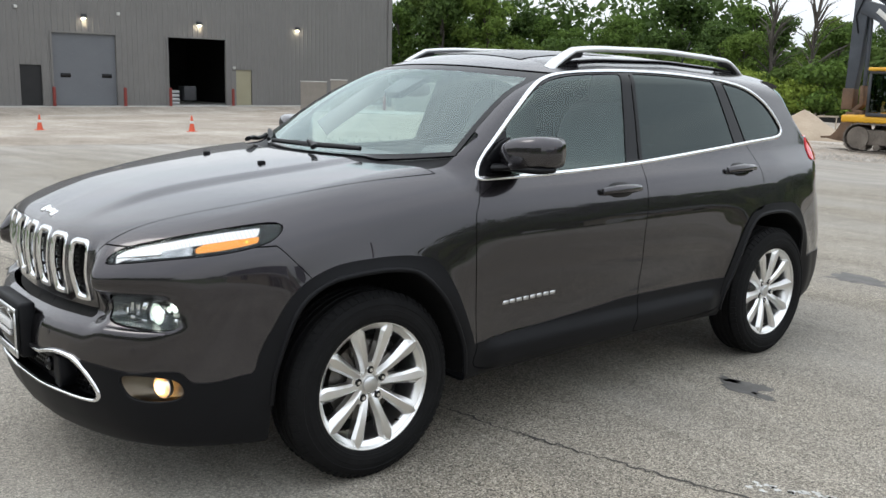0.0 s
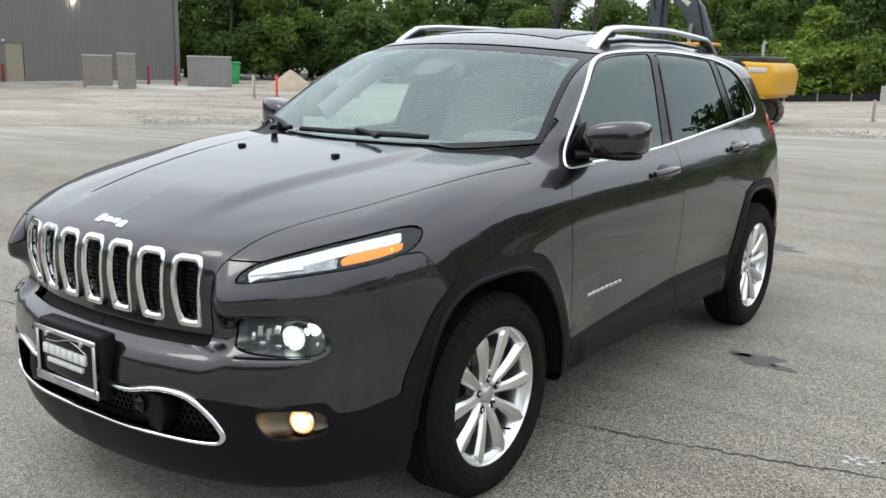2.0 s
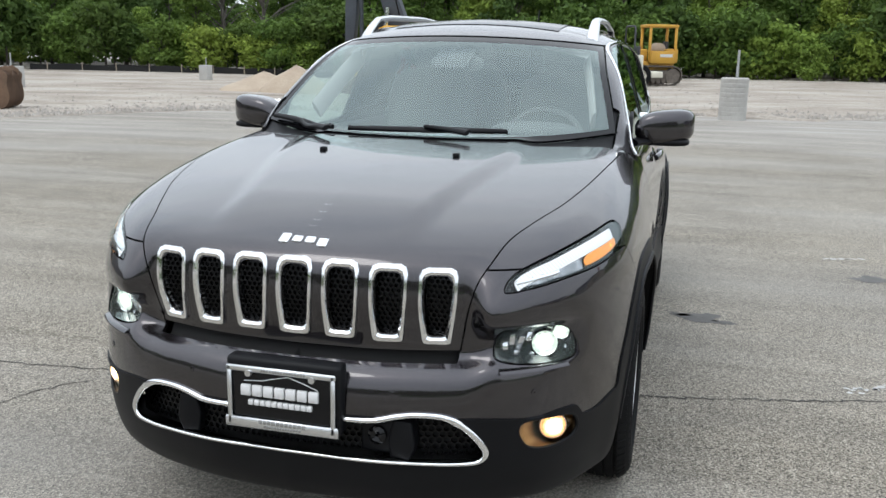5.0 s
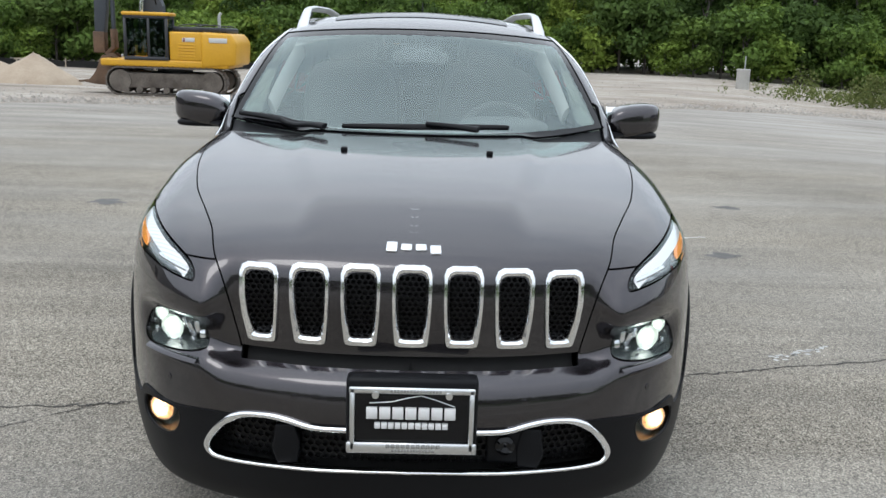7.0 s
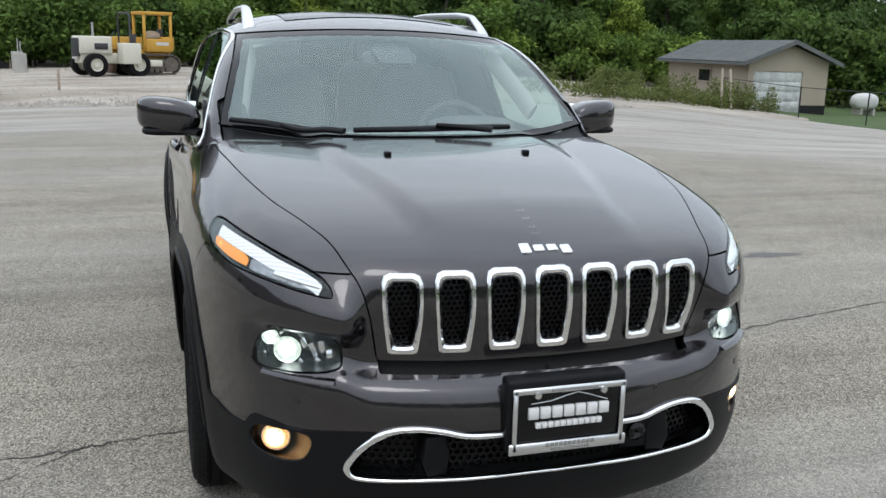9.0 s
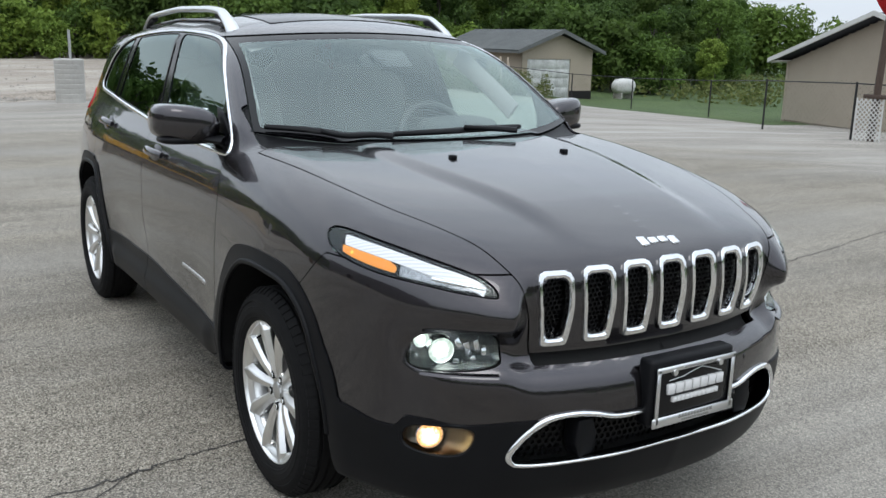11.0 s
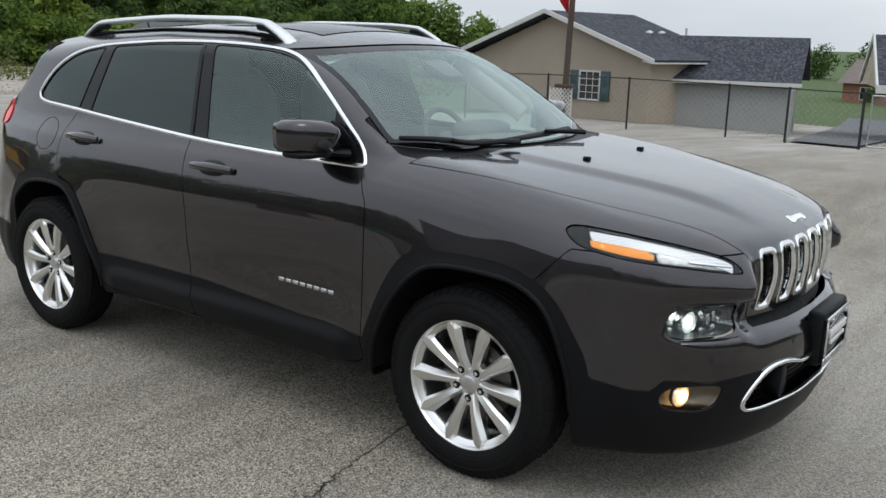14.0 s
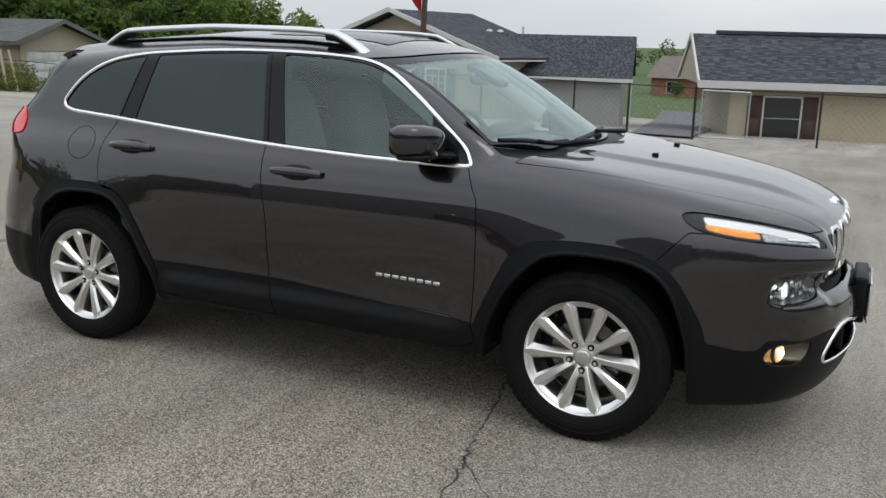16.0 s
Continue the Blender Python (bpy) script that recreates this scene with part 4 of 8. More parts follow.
for o, sign in zip(beams, (1, -1)):
    part("lamp_bowl", cup_bm(LOW_BEAM, sign, 0.085), LAMP_CHROME, o, "grey chromed lamp bowl")
    aim = Vector((0.30, -1, 0.0)).normalized()
    # the second, smaller dish is added to paint the beam's spread of glare
    for x, z, size in ((0.668, 0.690, 1.0), (0.708, 0.716, 0.62)):
        c = on_front(x, z)[0] + np.array([0, 0.030, 0])
        turn = Matrix.Translation((sign * c[0], c[1], c[2])) @ Vector((sign * aim.x, aim.y, aim.z)).to_track_quat("X", "Z").to_matrix().to_4x4() @ Matrix.Scale(size, 4)
        for nm, prof, mt, lb in (("projector", [(0.012, 0.001), (0.010, 0.012), (0.004, 0.026), (0.006, 0.034)], BEAM, "lit projector dish with reflector glare in its emission"), ("projector_ring", [(0.006, 0.034), (0.009, 0.036), (0.004, 0.038), (-0.03, 0.037)], CHROME, "chrome dish")):
            q = part(nm, turn_bm(prof, 28), mt, o, lb)
            q.matrix_basis = turn
    for k, (x, z, h) in enumerate(((0.570, 0.690, 0.026), (0.587, 0.706, 0.036), (0.607, 0.696, 0.046), (0.628, 0.712, 0.030), (0.600, 0.672, 0.016), (0.640, 0.665, 0.014), (0.725, 0.670, 0.016), (0.735, 0.692, 0.018))):
        c = on_front(x, z)[0] + np.array([0, 0.030, 0])
        q = part("reflector", prism_bm([(-0.007, -h / 2), (0.008, -h / 2 + 0.003), (0.006, h / 2), (-0.009, h / 2 - 0.004)], -0.003, 0.003, "Y", 0.0015), CHROME, o, "chrome reflector facet")
        q.matrix_basis = pose(sign * c[0], c[1], c[2], 12 * (k % 3 - 1), 8 * sign * k, sign * (10 + 9 * k))
    ledge = on_front(np.linspace(0.57, 0.735, 12), np.full(12, 0.640)) * (sign, 1, 1)
    part("chrome_lip", tube_bm(ledge - np.array([0, 0.002, 0]), [(0, -0.5, 0.8)] * 12, 0.026, 0.008), PAINT, o)

# fog lamps
fogs = panel("fog_lamp", fog_lamp, LENS, car, 0, True, "clear fog lamp lens", -0.010)
for o, sign in zip(fogs, (1, -1)):
    part("lamp_bowl", cup_bm(FOG_LAMP, sign, 0.075), WARM_LIT_BOWL, o, "silver bowl with the bulb's warm light in its tint")
    c = on_front(0.706, 0.450)[0] + np.array([0, 0.030, 0])
    spot = Matrix.Translation((sign * c[0], c[1], c[2])) @ Vector((sign * 0.35, -1, 0)).to_track_quat("X", "Z").to_matrix().to_4x4()
    part("fog_bulb", turn_bm([(0.014, 0.001), (0.012, 0.014), (0.005, 0.028), (-0.006, 0.036)], 24), FOG, o, "lit warm fog lamp").matrix_basis = spot
    part("reflector", turn_bm([(-0.006, 0.036), (-0.001, 0.038), (-0.004, 0.040), (-0.02, 0.038)], 24), SATIN, o, "silver dish").matrix_basis = spot
    rim_pts = on_front(FOG_LAMP[:, 0], FOG_LAMP[:, 1]) * (sign, 1, 1)
    q = part("bezel", tube_bm(rim_pts, unit_normals(rim_pts), 0.012, 0.012, True), BLACK_PLASTIC, o)


def honeycomb(inside, to_place, x0, x1, z0, z1, cell=0.0125, wall=0.0018):
    """Hexagon rings on a surface wherever inside(x, z) holds."""
    bm = bmesh.new()
    dx, dz = cell, cell * 0.866
    row = 0
    z = z0
    while z < z1:
        x = x0 + (dx / 2 if row % 2 else 0)
        while x < x1:
            if inside(x, z):
                ring = []
                for r in (cell * 0.577, cell * 0.577 - wall):
                    ring.append([bm.verts.new(to_place(x + r * math.sin(k * math.pi / 3), z + r * math.cos(k * math.pi / 3))) for k in range(6)])
                deep = [bm.verts.new(v.co + Vector((0, 0.008, 0))) for v in ring[1]]
                for k in range(6):
                    j = (k + 1) % 6
                    bm.faces.new((ring[0][k], ring[0][j], ring[1][j], ring[1][k]))
                    bm.faces.new((ring[1][k], ring[1][j], deep[j], deep[k]))
            x += dx
        z += dz
        row += 1
    return bm


# the seven-slot grille in the bonnet's front
slots = []


def slot_outline(k, shrink=(0.0, 0.0, 0.0)):
    """One upright slot with a flat top, rounded shoulders and a slightly narrower foot; shrink: sides, top, foot."""
    side, over, under = shrink
    cx, wide = 0.133 * k, 0.0525 - side
    out = (0.010 if abs(k) == 3 else 0.002 * abs(k))
    left, right = (0.0, out) if k > 0 else (out, 0.0)
    top, low = 0.924 - 0.0012 * k * k - over, 0.709 - 0.0008 * k * k + under
    r = 0.022 - 0.4 * side
    pts = [(-wide, top - r), (-wide + 0.3 * r, top - 0.3 * r), (-wide + r, top), (wide - r, top), (wide - 0.3 * r, top - 0.3 * r), (wide, top - r), (wide, 0.832), (wide - 0.0025 - right * 0.35, 0.78),
           (wide - 0.007 - right, low + 0.014), (wide - 0.010 - right, low + 0.004), (wide - 0.020 - right, low), (-wide + 0.020 + left, low), (-wide + 0.010 + left, low + 0.004), (-wide + 0.007 + left, low + 0.014), (-wide + 0.0025 + left * 0.35, 0.78), (-wide, 0.832)]
    dense = []
    for (x0, z0), (x1, z1) in zip(pts, pts[1:] + pts[:1]):
        for t in np.arange(5) / 5:
            dense.append((cx + x0 + (x1 - x0) * t, z0 + (z1 - z0) * t))
    return np.array(dense)


FRAME = (0.0155, 0.0185, 0.0225)
slots = [slot_outline(k) for k in range(-3, 4)]
holes = [slot_outline(k, FRAME) for k in range(-3, 4)]
for hole in holes[3:]:
    hood = parted(*hood, front_field(hood[0], hole, -0.6))[1]
bonnet = panel("bonnet", main_island(hood), PAINT, car, both=False)[0]
for outline, hole in zip(slots, holes):
    c = outline.mean(0)
    bm = bmesh.new()
    loops = []
    for mix_, lift_ in ((0.0, -0.003), (0.02, 0.0075), (0.14, 0.0105), (0.62, 0.0095), (0.90, 0.004), (1.0, -0.004), (1.02, -0.022)):
        o = outline * (1 - mix_) + hole * mix_
        p = on_front(o[:, 0], o[:, 1])
        n = unit_normals(p)
        loops.append([bm.verts.new(q) for q in p + n * lift_])
    for p, q in zip(loops, loops[1:]):
        for i in range(len(outline)):
            j = (i + 1) % len(outline)
            bm.faces.new((p[i], p[j], q[j], q[i]))
    bmesh.ops.recalc_face_normals(bm, faces=bm.faces[:])
    surround = part("grille_slot", shaded(bm, 28), CHROME, bonnet, "chrome surround of a grille slot")
    g = np.array([on_front(c[0], z)[0][1] for z in np.linspace(0.68, 0.95, 12)])
    depth = spline(np.linspace(0.68, 0.95, 12), g)
    test = lambda x, z, hole=hole: bool(outline_distance(np.array([x]), np.array([z]), hole)[0] < 0)
    part("grille_mesh", honeycomb(test, lambda x, z, depth=depth: (x, float(depth(z)) + 0.022, z), c[0] - 0.06, c[0] + 0.06, 0.70, 0.93, 0.0155, 0.0022), MESH_BLACK, surround, "black honeycomb mesh")
    # near-black box puts the slot's inner shade into colour
    part("grille_shade_back", box_bm((c[0] - 0.055, float(depth(0.75)) + 0.075, 0.70), (c[0] + 0.055, float(depth(0.75)) + 0.10, 0.90)), DARK, surround)

# the strip below the bonnet's nose is near-black to paint its shade
panel("grille_gap_shade", nose_gap, DARK, car, both=False, label="near-black strip painting the shade under the bonnet's nose", push=-0.028)

# lower intake: chrome ring, honeycomb, side pods
p = on_front(RING[:, 0], RING[:, 1])
n = unit_normals(p)
widths = [0.011 + 0.010 * float(smooth(0.40, 0.52, abs(x)) * smooth(0.37, 0.41, z)) + 0.006 * float(z > 0.5) for x, z in RING]
lower = part("lower_intake", tube_bm(p + n * 0.003, n, widths, 0.018, True), CHROME, car, "chrome outline of the lower intake")
deep = spline(np.linspace(-0.6, 0.6, 25), on_front(np.linspace(-0.6, 0.6, 25), np.full(25, 0.45))[:, 1])
for x0, x1 in ((-0.56, -0.36), (-0.30, 0.30), (0.36, 0.56)):
    part("intake_mesh", honeycomb(lambda x, z: bool(outline_distance(np.array([x]), np.array([z]), RING)[0] < -0.004), lambda x, z: (x, float(deep(x)) + (0.045 if abs(x) < 0.33 else 0.06), z), x0, x1, 0.375, 0.535, 0.020, 0.003), MESH_BLACK, lower, "black honeycomb mesh")
# a near-black sheet stands in for the shade deep behind the intake mesh
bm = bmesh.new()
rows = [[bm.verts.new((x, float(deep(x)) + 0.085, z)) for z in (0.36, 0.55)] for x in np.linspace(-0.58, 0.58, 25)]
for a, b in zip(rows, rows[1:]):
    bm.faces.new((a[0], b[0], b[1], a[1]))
part("intake_shade_back", bm, DARK, lower)
for sign in (1, -1):
    pod = [(0.29, 0.39), (0.345, 0.388), (0.36, 0.43), (0.35, 0.50), (0.30, 0.505), (0.285, 0.45)]
    y0 = float(deep(0.33))
    part("intake_pod", prism_bm([(sign * u, v) for u, v in pod], y0 + 0.01, y0 + 0.07, "Y", 0.006), BLACK_PLASTIC, lower, "black plastic divider")
q = part("parking_camera", turn_bm([(0.0, 0.004), (0.006, 0.016), (0.0, 0.026), (-0.03, 0.028)], 24), GLOSS_BLACK, lower, "round black camera")
q.matrix_basis = pose(0.255, float(deep(0.255)) + 0.02, 0.455, 0, 0, -90)
part("camera_plate", box_bm((0.205, float(deep(0.26)) + 0.03, 0.40), (0.31, float(deep(0.26)) + 0.05, 0.505), 0.008), BLACK_PLASTIC, lower)
for sx, sz in ((0.30, 0.585), (0.66, 0.575), (-0.30, 0.585), (-0.66, 0.575)):
    c = on_front(abs(sx), sz)[0] * (1 if sx > 0 else -1, 1, 1)
    n = unit_normals(c[None])[0]
    q = part("parking_sensor", turn_bm([(0.0025, 0.002), (0.002, 0.009), (-0.004, 0.010)], 18), PAINT, car)
    q.matrix_basis = Matrix.Translation(c) @ Vector(n).to_track_quat("X", "Z").to_matrix().to_4x4()

# rear window and the lip of the roof spoiler over it
panel("rear_window", rear_glass, PRIVACY_GLASS, car, 0.006, False, "dark glass of the tailgate", -0.008)
xs = np.linspace(-0.60, 0.60, 25)
lip = np.stack([xs, 3.075 - 0.10 * (xs / 0.6) ** 4, np.full(25, 1.515) - 0.035 * (xs / 0.6) ** 2], 1)
part("roof_spoiler", tube_bm(lip, [(0, 0.25, 1)] * 25, 0.13, 0.032, False, 12), PAINT, car, "dark grey roof spoiler lip")

# tail lamps
tails = panel("tail_lamp", tail_lamp, RED_LENS, car, 0.01, True, "red tail lamp lens", 0.006)

# wheel wells
for sign in (1, -1):
    for arch in (ARCH_F, ARCH_R):
        outline = np.maximum(curve_through(arch, 40), (-9, 0.285))
        bm = bmesh.new()
        xs = on_side(outline[:, 0], np.maximum(outline[:, 1], 0.29))[:, 0]
        a = [bm.verts.new((sign * (x - 0.006), y, z)) for (y, z), x in zip(outline, xs)]
        b = [bm.verts.new((sign * 0.50, y, z)) for y, z in outline]
        for i in range(len(a) - 1):
            bm.faces.new((a[i], a[i + 1], b[i + 1], b[i]))
        bm.faces.new(b)
        part("wheel_well", shaded(bm, 60), RUBBER, car, "black wheel arch liner")
        lip = on_side(outline[3:-3, 0], outline[3:-3, 1], sign)
        trim("arch_lip", lip, 0.02, 0.016, BLACK_PLASTIC, car, 0.004, False)


# ---- wheels: forged-look ten spoke alloys ----
def spoke_bm(angle, lean):
    """A faceted spoke: a broad flat face, a ridge set to one side and a pointed end that runs out over the rim."""
    bm = bmesh.new()
    prof = [(0.040, 0.0175, 0.026), (0.070, 0.0185, 0.038), (0.105, 0.0200, 0.047), (0.145, 0.0235, 0.053), (0.185, 0.0290, 0.057), (0.208, 0.0310, 0.0585), (0.226, 0.0225, 0.0595), (0.2395, 0.006, 0.0600)]
    rings = []
    for r, w, face in prof:
        ring = []
        for u, x in ((-w, face - 0.012), (-w * 0.62, face - 0.001), (w * 0.30, face + 0.0025), (w * 0.50, face), (w, face - 0.017), (w * 0.75, face - 0.050), (-w * 0.75, face - 0.050)):
            z = u * lean
            ring.append(bm.verts.new((x, r * math.cos(angle) - z * math.sin(angle), r * math.sin(angle) + z * math.cos(angle))))
        rings.append(ring)
    for p, q in zip(rings, rings[1:]):
        for k in range(7):
            bm.faces.new((p[k], p[(k + 1) % 7], q[(k + 1) % 7], q[k]))
    bm.faces.new(rings[0])
    bm.faces.new(rings[-1][::-1])
    bmesh.ops.recalc_face_normals(bm, faces=bm.faces[:])
    return shaded(bm, 18)


def web_bm(angle):
    """The hollowed web between the roots of two spokes, round a wheel nut."""
    bm = bmesh.new()
    outline = [(-0.020, 0.044), (0.020, 0.044), (0.0295, 0.078), (0.0300, 0.098), (0.018, 0.089), (0.0, 0.085), (-0.018, 0.089), (-0.0300, 0.098), (-0.0295, 0.078)]
    loops = []
    for x, k in ((0.000, 1.0), (0.030, 1.0), (0.034, 0.86)):
        loops.append([])
        for u, r in outline:
            r = 0.068 + (r - 0.068) * k
            u = u * k
            loops[-1].append(bm.verts.new((x, r * math.cos(angle) - u * math.sin(angle), r * math.sin(angle) + u * math.cos(angle))))
    n = len(outline)
    for p, q in zip(loops, loops[1:]):
        for k in range(n):
            bm.faces.new((p[k], p[(k + 1) % n], q[(k + 1) % n], q[k]))
    bm.faces.new(loops[-1])
    bm.faces.new(loops[0][::-1])
    bmesh.ops.recalc_face_normals(bm, faces=bm.faces[:])
    return shaded(bm, 30)


def wheel(sign, y, spin):
    root = new("wheel")
    root.parent = car
    root["label"] = "ten spoke silver alloy wheel with black tyre"
    root.matrix_basis = pose(sign * 0.825, y, 0.3525, spin * sign, 0, 0 if sign > 0 else 180)
    prof = [(0.056, 0.240), (0.066, 0.2425), (0.0735, 0.250), (0.075, 0.256), (0.0785, 0.259), (0.079, 0.270), (0.0805, 0.272), (0.0805, 0.292), (0.0785, 0.294), (0.076, 0.309), (0.0785, 0.311), (0.0775, 0.316), (0.070, 0.328), (0.060, 0.339), (0.054, 0.345), (0.040, 0.3525), (0.036, 0.3535), (0.034, 0.346), (0.026, 0.346), (0.024, 0.3545), (0.002, 0.355), (0.0, 0.347), (-0.008, 0.347), (-0.010, 0.355),
            (-0.034, 0.3545), (-0.036, 0.347), (-0.044, 0.347), (-0.046, 0.354), (-0.068, 0.353), (-0.070, 0.346), (-0.078, 0.346), (-0.080, 0.352), (-0.100, 0.345), (-0.116, 0.325), (-0.124, 0.29), (-0.120, 0.25), (-0.108, 0.232)]
    tyre = part("tyre", turn_bm(prof, 72), RUBBER, root, "black road tyre with treaded shoulders")
    bm = bmesh.new()
    for i in range(66):
        a = 2 * math.pi * i / 66
        for x0, x1, r0, r1, dx in ((0.042, 0.066, 0.3535, 0.335, 0.0), (-0.106, -0.082, 0.340, 0.3535, 0.0)):
            vs = []
            for da in (-0.031, 0.031):
                for x, r in ((x0, r0), (x1, r1)):
                    for e in (0.003, -0.006):
                        vs.append(bm.verts.new((x, (r + e) * math.cos(a + da), (r + e) * math.sin(a + da))))
            for q in ((0, 2, 6, 4), (0, 1, 3, 2), (4, 6, 7, 5), (0, 4, 5, 1), (2, 3, 7, 6)):
                bm.faces.new([vs[k] for k in q])
        # raised ribs of the sidewall's buttress
        vs = [bm.verts.new((x, r * math.cos(a + da), r * math.sin(a + da))) for da in (-0.016, 0.016) for x, r in ((0.0790, 0.3175), (0.0715, 0.3290))]
        bm.faces.new((vs[0], vs[1], vs[3], vs[2]))
    bmesh.ops.recalc_face_normals(bm, faces=bm.faces[:])
    part("tread", bm, RUBBER, tyre)["kind"] = "stuff"
    part("rim_barrel", turn_bm([(0.040, 0.214), (0.050, 0.226), (0.0535, 0.2325), (0.0585, 0.2345), (0.0645, 0.2395), (0.0655, 0.2440), (0.060, 0.2470), (0.052, 0.238), (0.040, 0.222), (0.020, 0.214), (-0.05, 0.207), (-0.10, 0.22)], 72), ALLOY, root, "polished rim")
    hub = part("hub", turn_bm([(0.026, 0.002), (0.026, 0.030), (0.024, 0.036), (0.028, 0.039), (0.028, 0.052), (0.010, 0.060), (-0.03, 0.06)], 40), ALLOY, root)
    part("centre_cap", turn_bm([(0.040, 0.002), (0.0395, 0.024), (0.036, 0.030), (0.026, 0.031)], 32), SATIN, hub, "silver centre cap")
    for k in range(5):
        a = radians(72 * k)
        for off in (-18, 18):
            part("spoke", spoke_bm(a + radians(off), 1 if off > 0 else -1), ALLOY, root)
        part("web", web_bm(a), ALLOY, root)
        # solid dark discs paint the shade inside the nut holes
        part("lug_hole_shade", cyl_bm((0.020, 0.057 * math.cos(a), 0.057 * math.sin(a)), (0.0352, 0.057 * math.cos(a), 0.057 * math.sin(a)), 0.0145, segs=18), DARK, hub)
        part("lug_nut", cyl_bm((0.020, 0.057 * math.cos(a), 0.057 * math.sin(a)), (0.0405, 0.057 * math.cos(a), 0.057 * math.sin(a)), 0.0095, 0.008, segs=6), CHROME, hub, "chrome lug nut")
    part("brake_disc", turn_bm([(-0.02, 0.06), (-0.02, 0.15), (-0.045, 0.15), (-0.045, 0.06)], 40), BRAKE, root, "steel brake disc")
    part("brake_caliper", box_bm((-0.07, 0.10, -0.06), (-0.005, 0.165, 0.06), 0.012), BRAKE, root)
    part("inner_shadow_plate", turn_bm([(-0.06, 0.01), (-0.06, 0.20)], 32), DARK, root)
    v = radians(216)
    part("valve", cyl_bm((0.03, 0.205 * math.cos(v), 0.205 * math.sin(v)), (0.058, 0.193 * math.cos(v), 0.193 * math.sin(v)), 0.004, segs=8), DARK, root)


wheel(1, 0.012, 90)
wheel(1, 2.703, 58)
wheel(-1, 0.012, 90)
wheel(-1, 2.703, 130)


# ---- mirrors, handles, rails, wipers, badges ----
def rounded_bm(size, power=3.0, nu=24, nv=14):
    """A soft box (superellipsoid) of half sizes."""
    bm = bmesh.new()
    f = lambda c: math.copysign(abs(c) ** (2 / power), c)
    rows = []
    for j in range(1, nv):
        b = -math.pi / 2 + math.pi * j / nv
        rows.append([bm.verts.new((size[0] * f(math.cos(b)) * f(math.cos(2 * math.pi * i / nu)), size[1] * f(math.cos(b)) * f(math.sin(2 * math.pi * i / nu)), size[2] * f(math.sin(b)))) for i in range(nu)])
    lo, hi = bm.verts.new((0, 0, -size[2])), bm.verts.new((0, 0, size[2]))
    for p, q in zip(rows, rows[1:]):
        for i in range(nu):
            bm.faces.new((p[i], p[(i + 1) % nu], q[(i + 1) % nu], q[i]))
    for i in range(nu):
        bm.faces.new((lo, rows[0][(i + 1) % nu], rows[0][i]))
        bm.faces.new((hi, rows[-1][i], rows[-1][(i + 1) % nu]))
    return shaded(bm, 80)


MIRROR_GLASS = material("mirror_glass", (0.85, 0.86, 0.87), 0.02, 1.0)
for door, sign in zip(doors_f, (1, -1)):
    bm = rounded_bm((0.120, 0.080, 0.070), 3.6, 40, 22)
    for v in bm.verts:
        u = v.co.x / 0.120
        v.co.z += 0.010 * u - 0.018 * max(-u, 0) ** 2 * (1 if v.co.z > 0 else -1)
        v.co.y += 0.03 * u * u * (1 if u > 0 else 0.2) + 0.02 * u
        if v.co.y > 0.058:
            v.co.y = 0.058 + 0.02 * u
        v.co.x *= sign
    if sign < 0:
        bmesh.ops.reverse_faces(bm, faces=bm.faces[:])
    housing = part("mirror", bm, PAINT, door, "dark grey door mirror housing")
    housing.matrix_basis = pose(sign * 0.918, 0.745, 1.186)
    bm = rounded_bm((0.112, 0.070, 0.017), 3.4, 30, 10)
    base = part("mirror_base", bm, BLACK_PLASTIC, housing, "black lower shell")
    base.matrix_basis = pose(-0.008 * sign, 0.006, -0.060)
    part("mirror_pane", box_bm((-0.100, 0.064, -0.048), (0.100, 0.068, 0.052), 0.002, 1), MIRROR_GLASS, housing, "mirror glass").matrix_basis = pose(0, 0, 0, 0, 0, 8 * sign)
    foot = [Vector((sign * 0.79, 0.66, 1.125)), Vector((sign * 0.83, 0.69, 1.128)), Vector((sign * 0.88, 0.73, 1.138))]
    part("mirror_arm", tube_bm(foot, [(0, 0, 1)] * 3, [0.11, 0.09, 0.08], 0.032, False, 12), BLACK_PLASTIC, door, "black mirror arm")
    part("mirror_sail", prism_bm([(0.60, 1.105), (0.745, 1.10), (0.755, 1.245), (0.70, 1.225), (0.63, 1.165)], sign * 0.775, sign * 0.79, "X", 0.003), BLACK_PLASTIC, door, "black mirror mount")


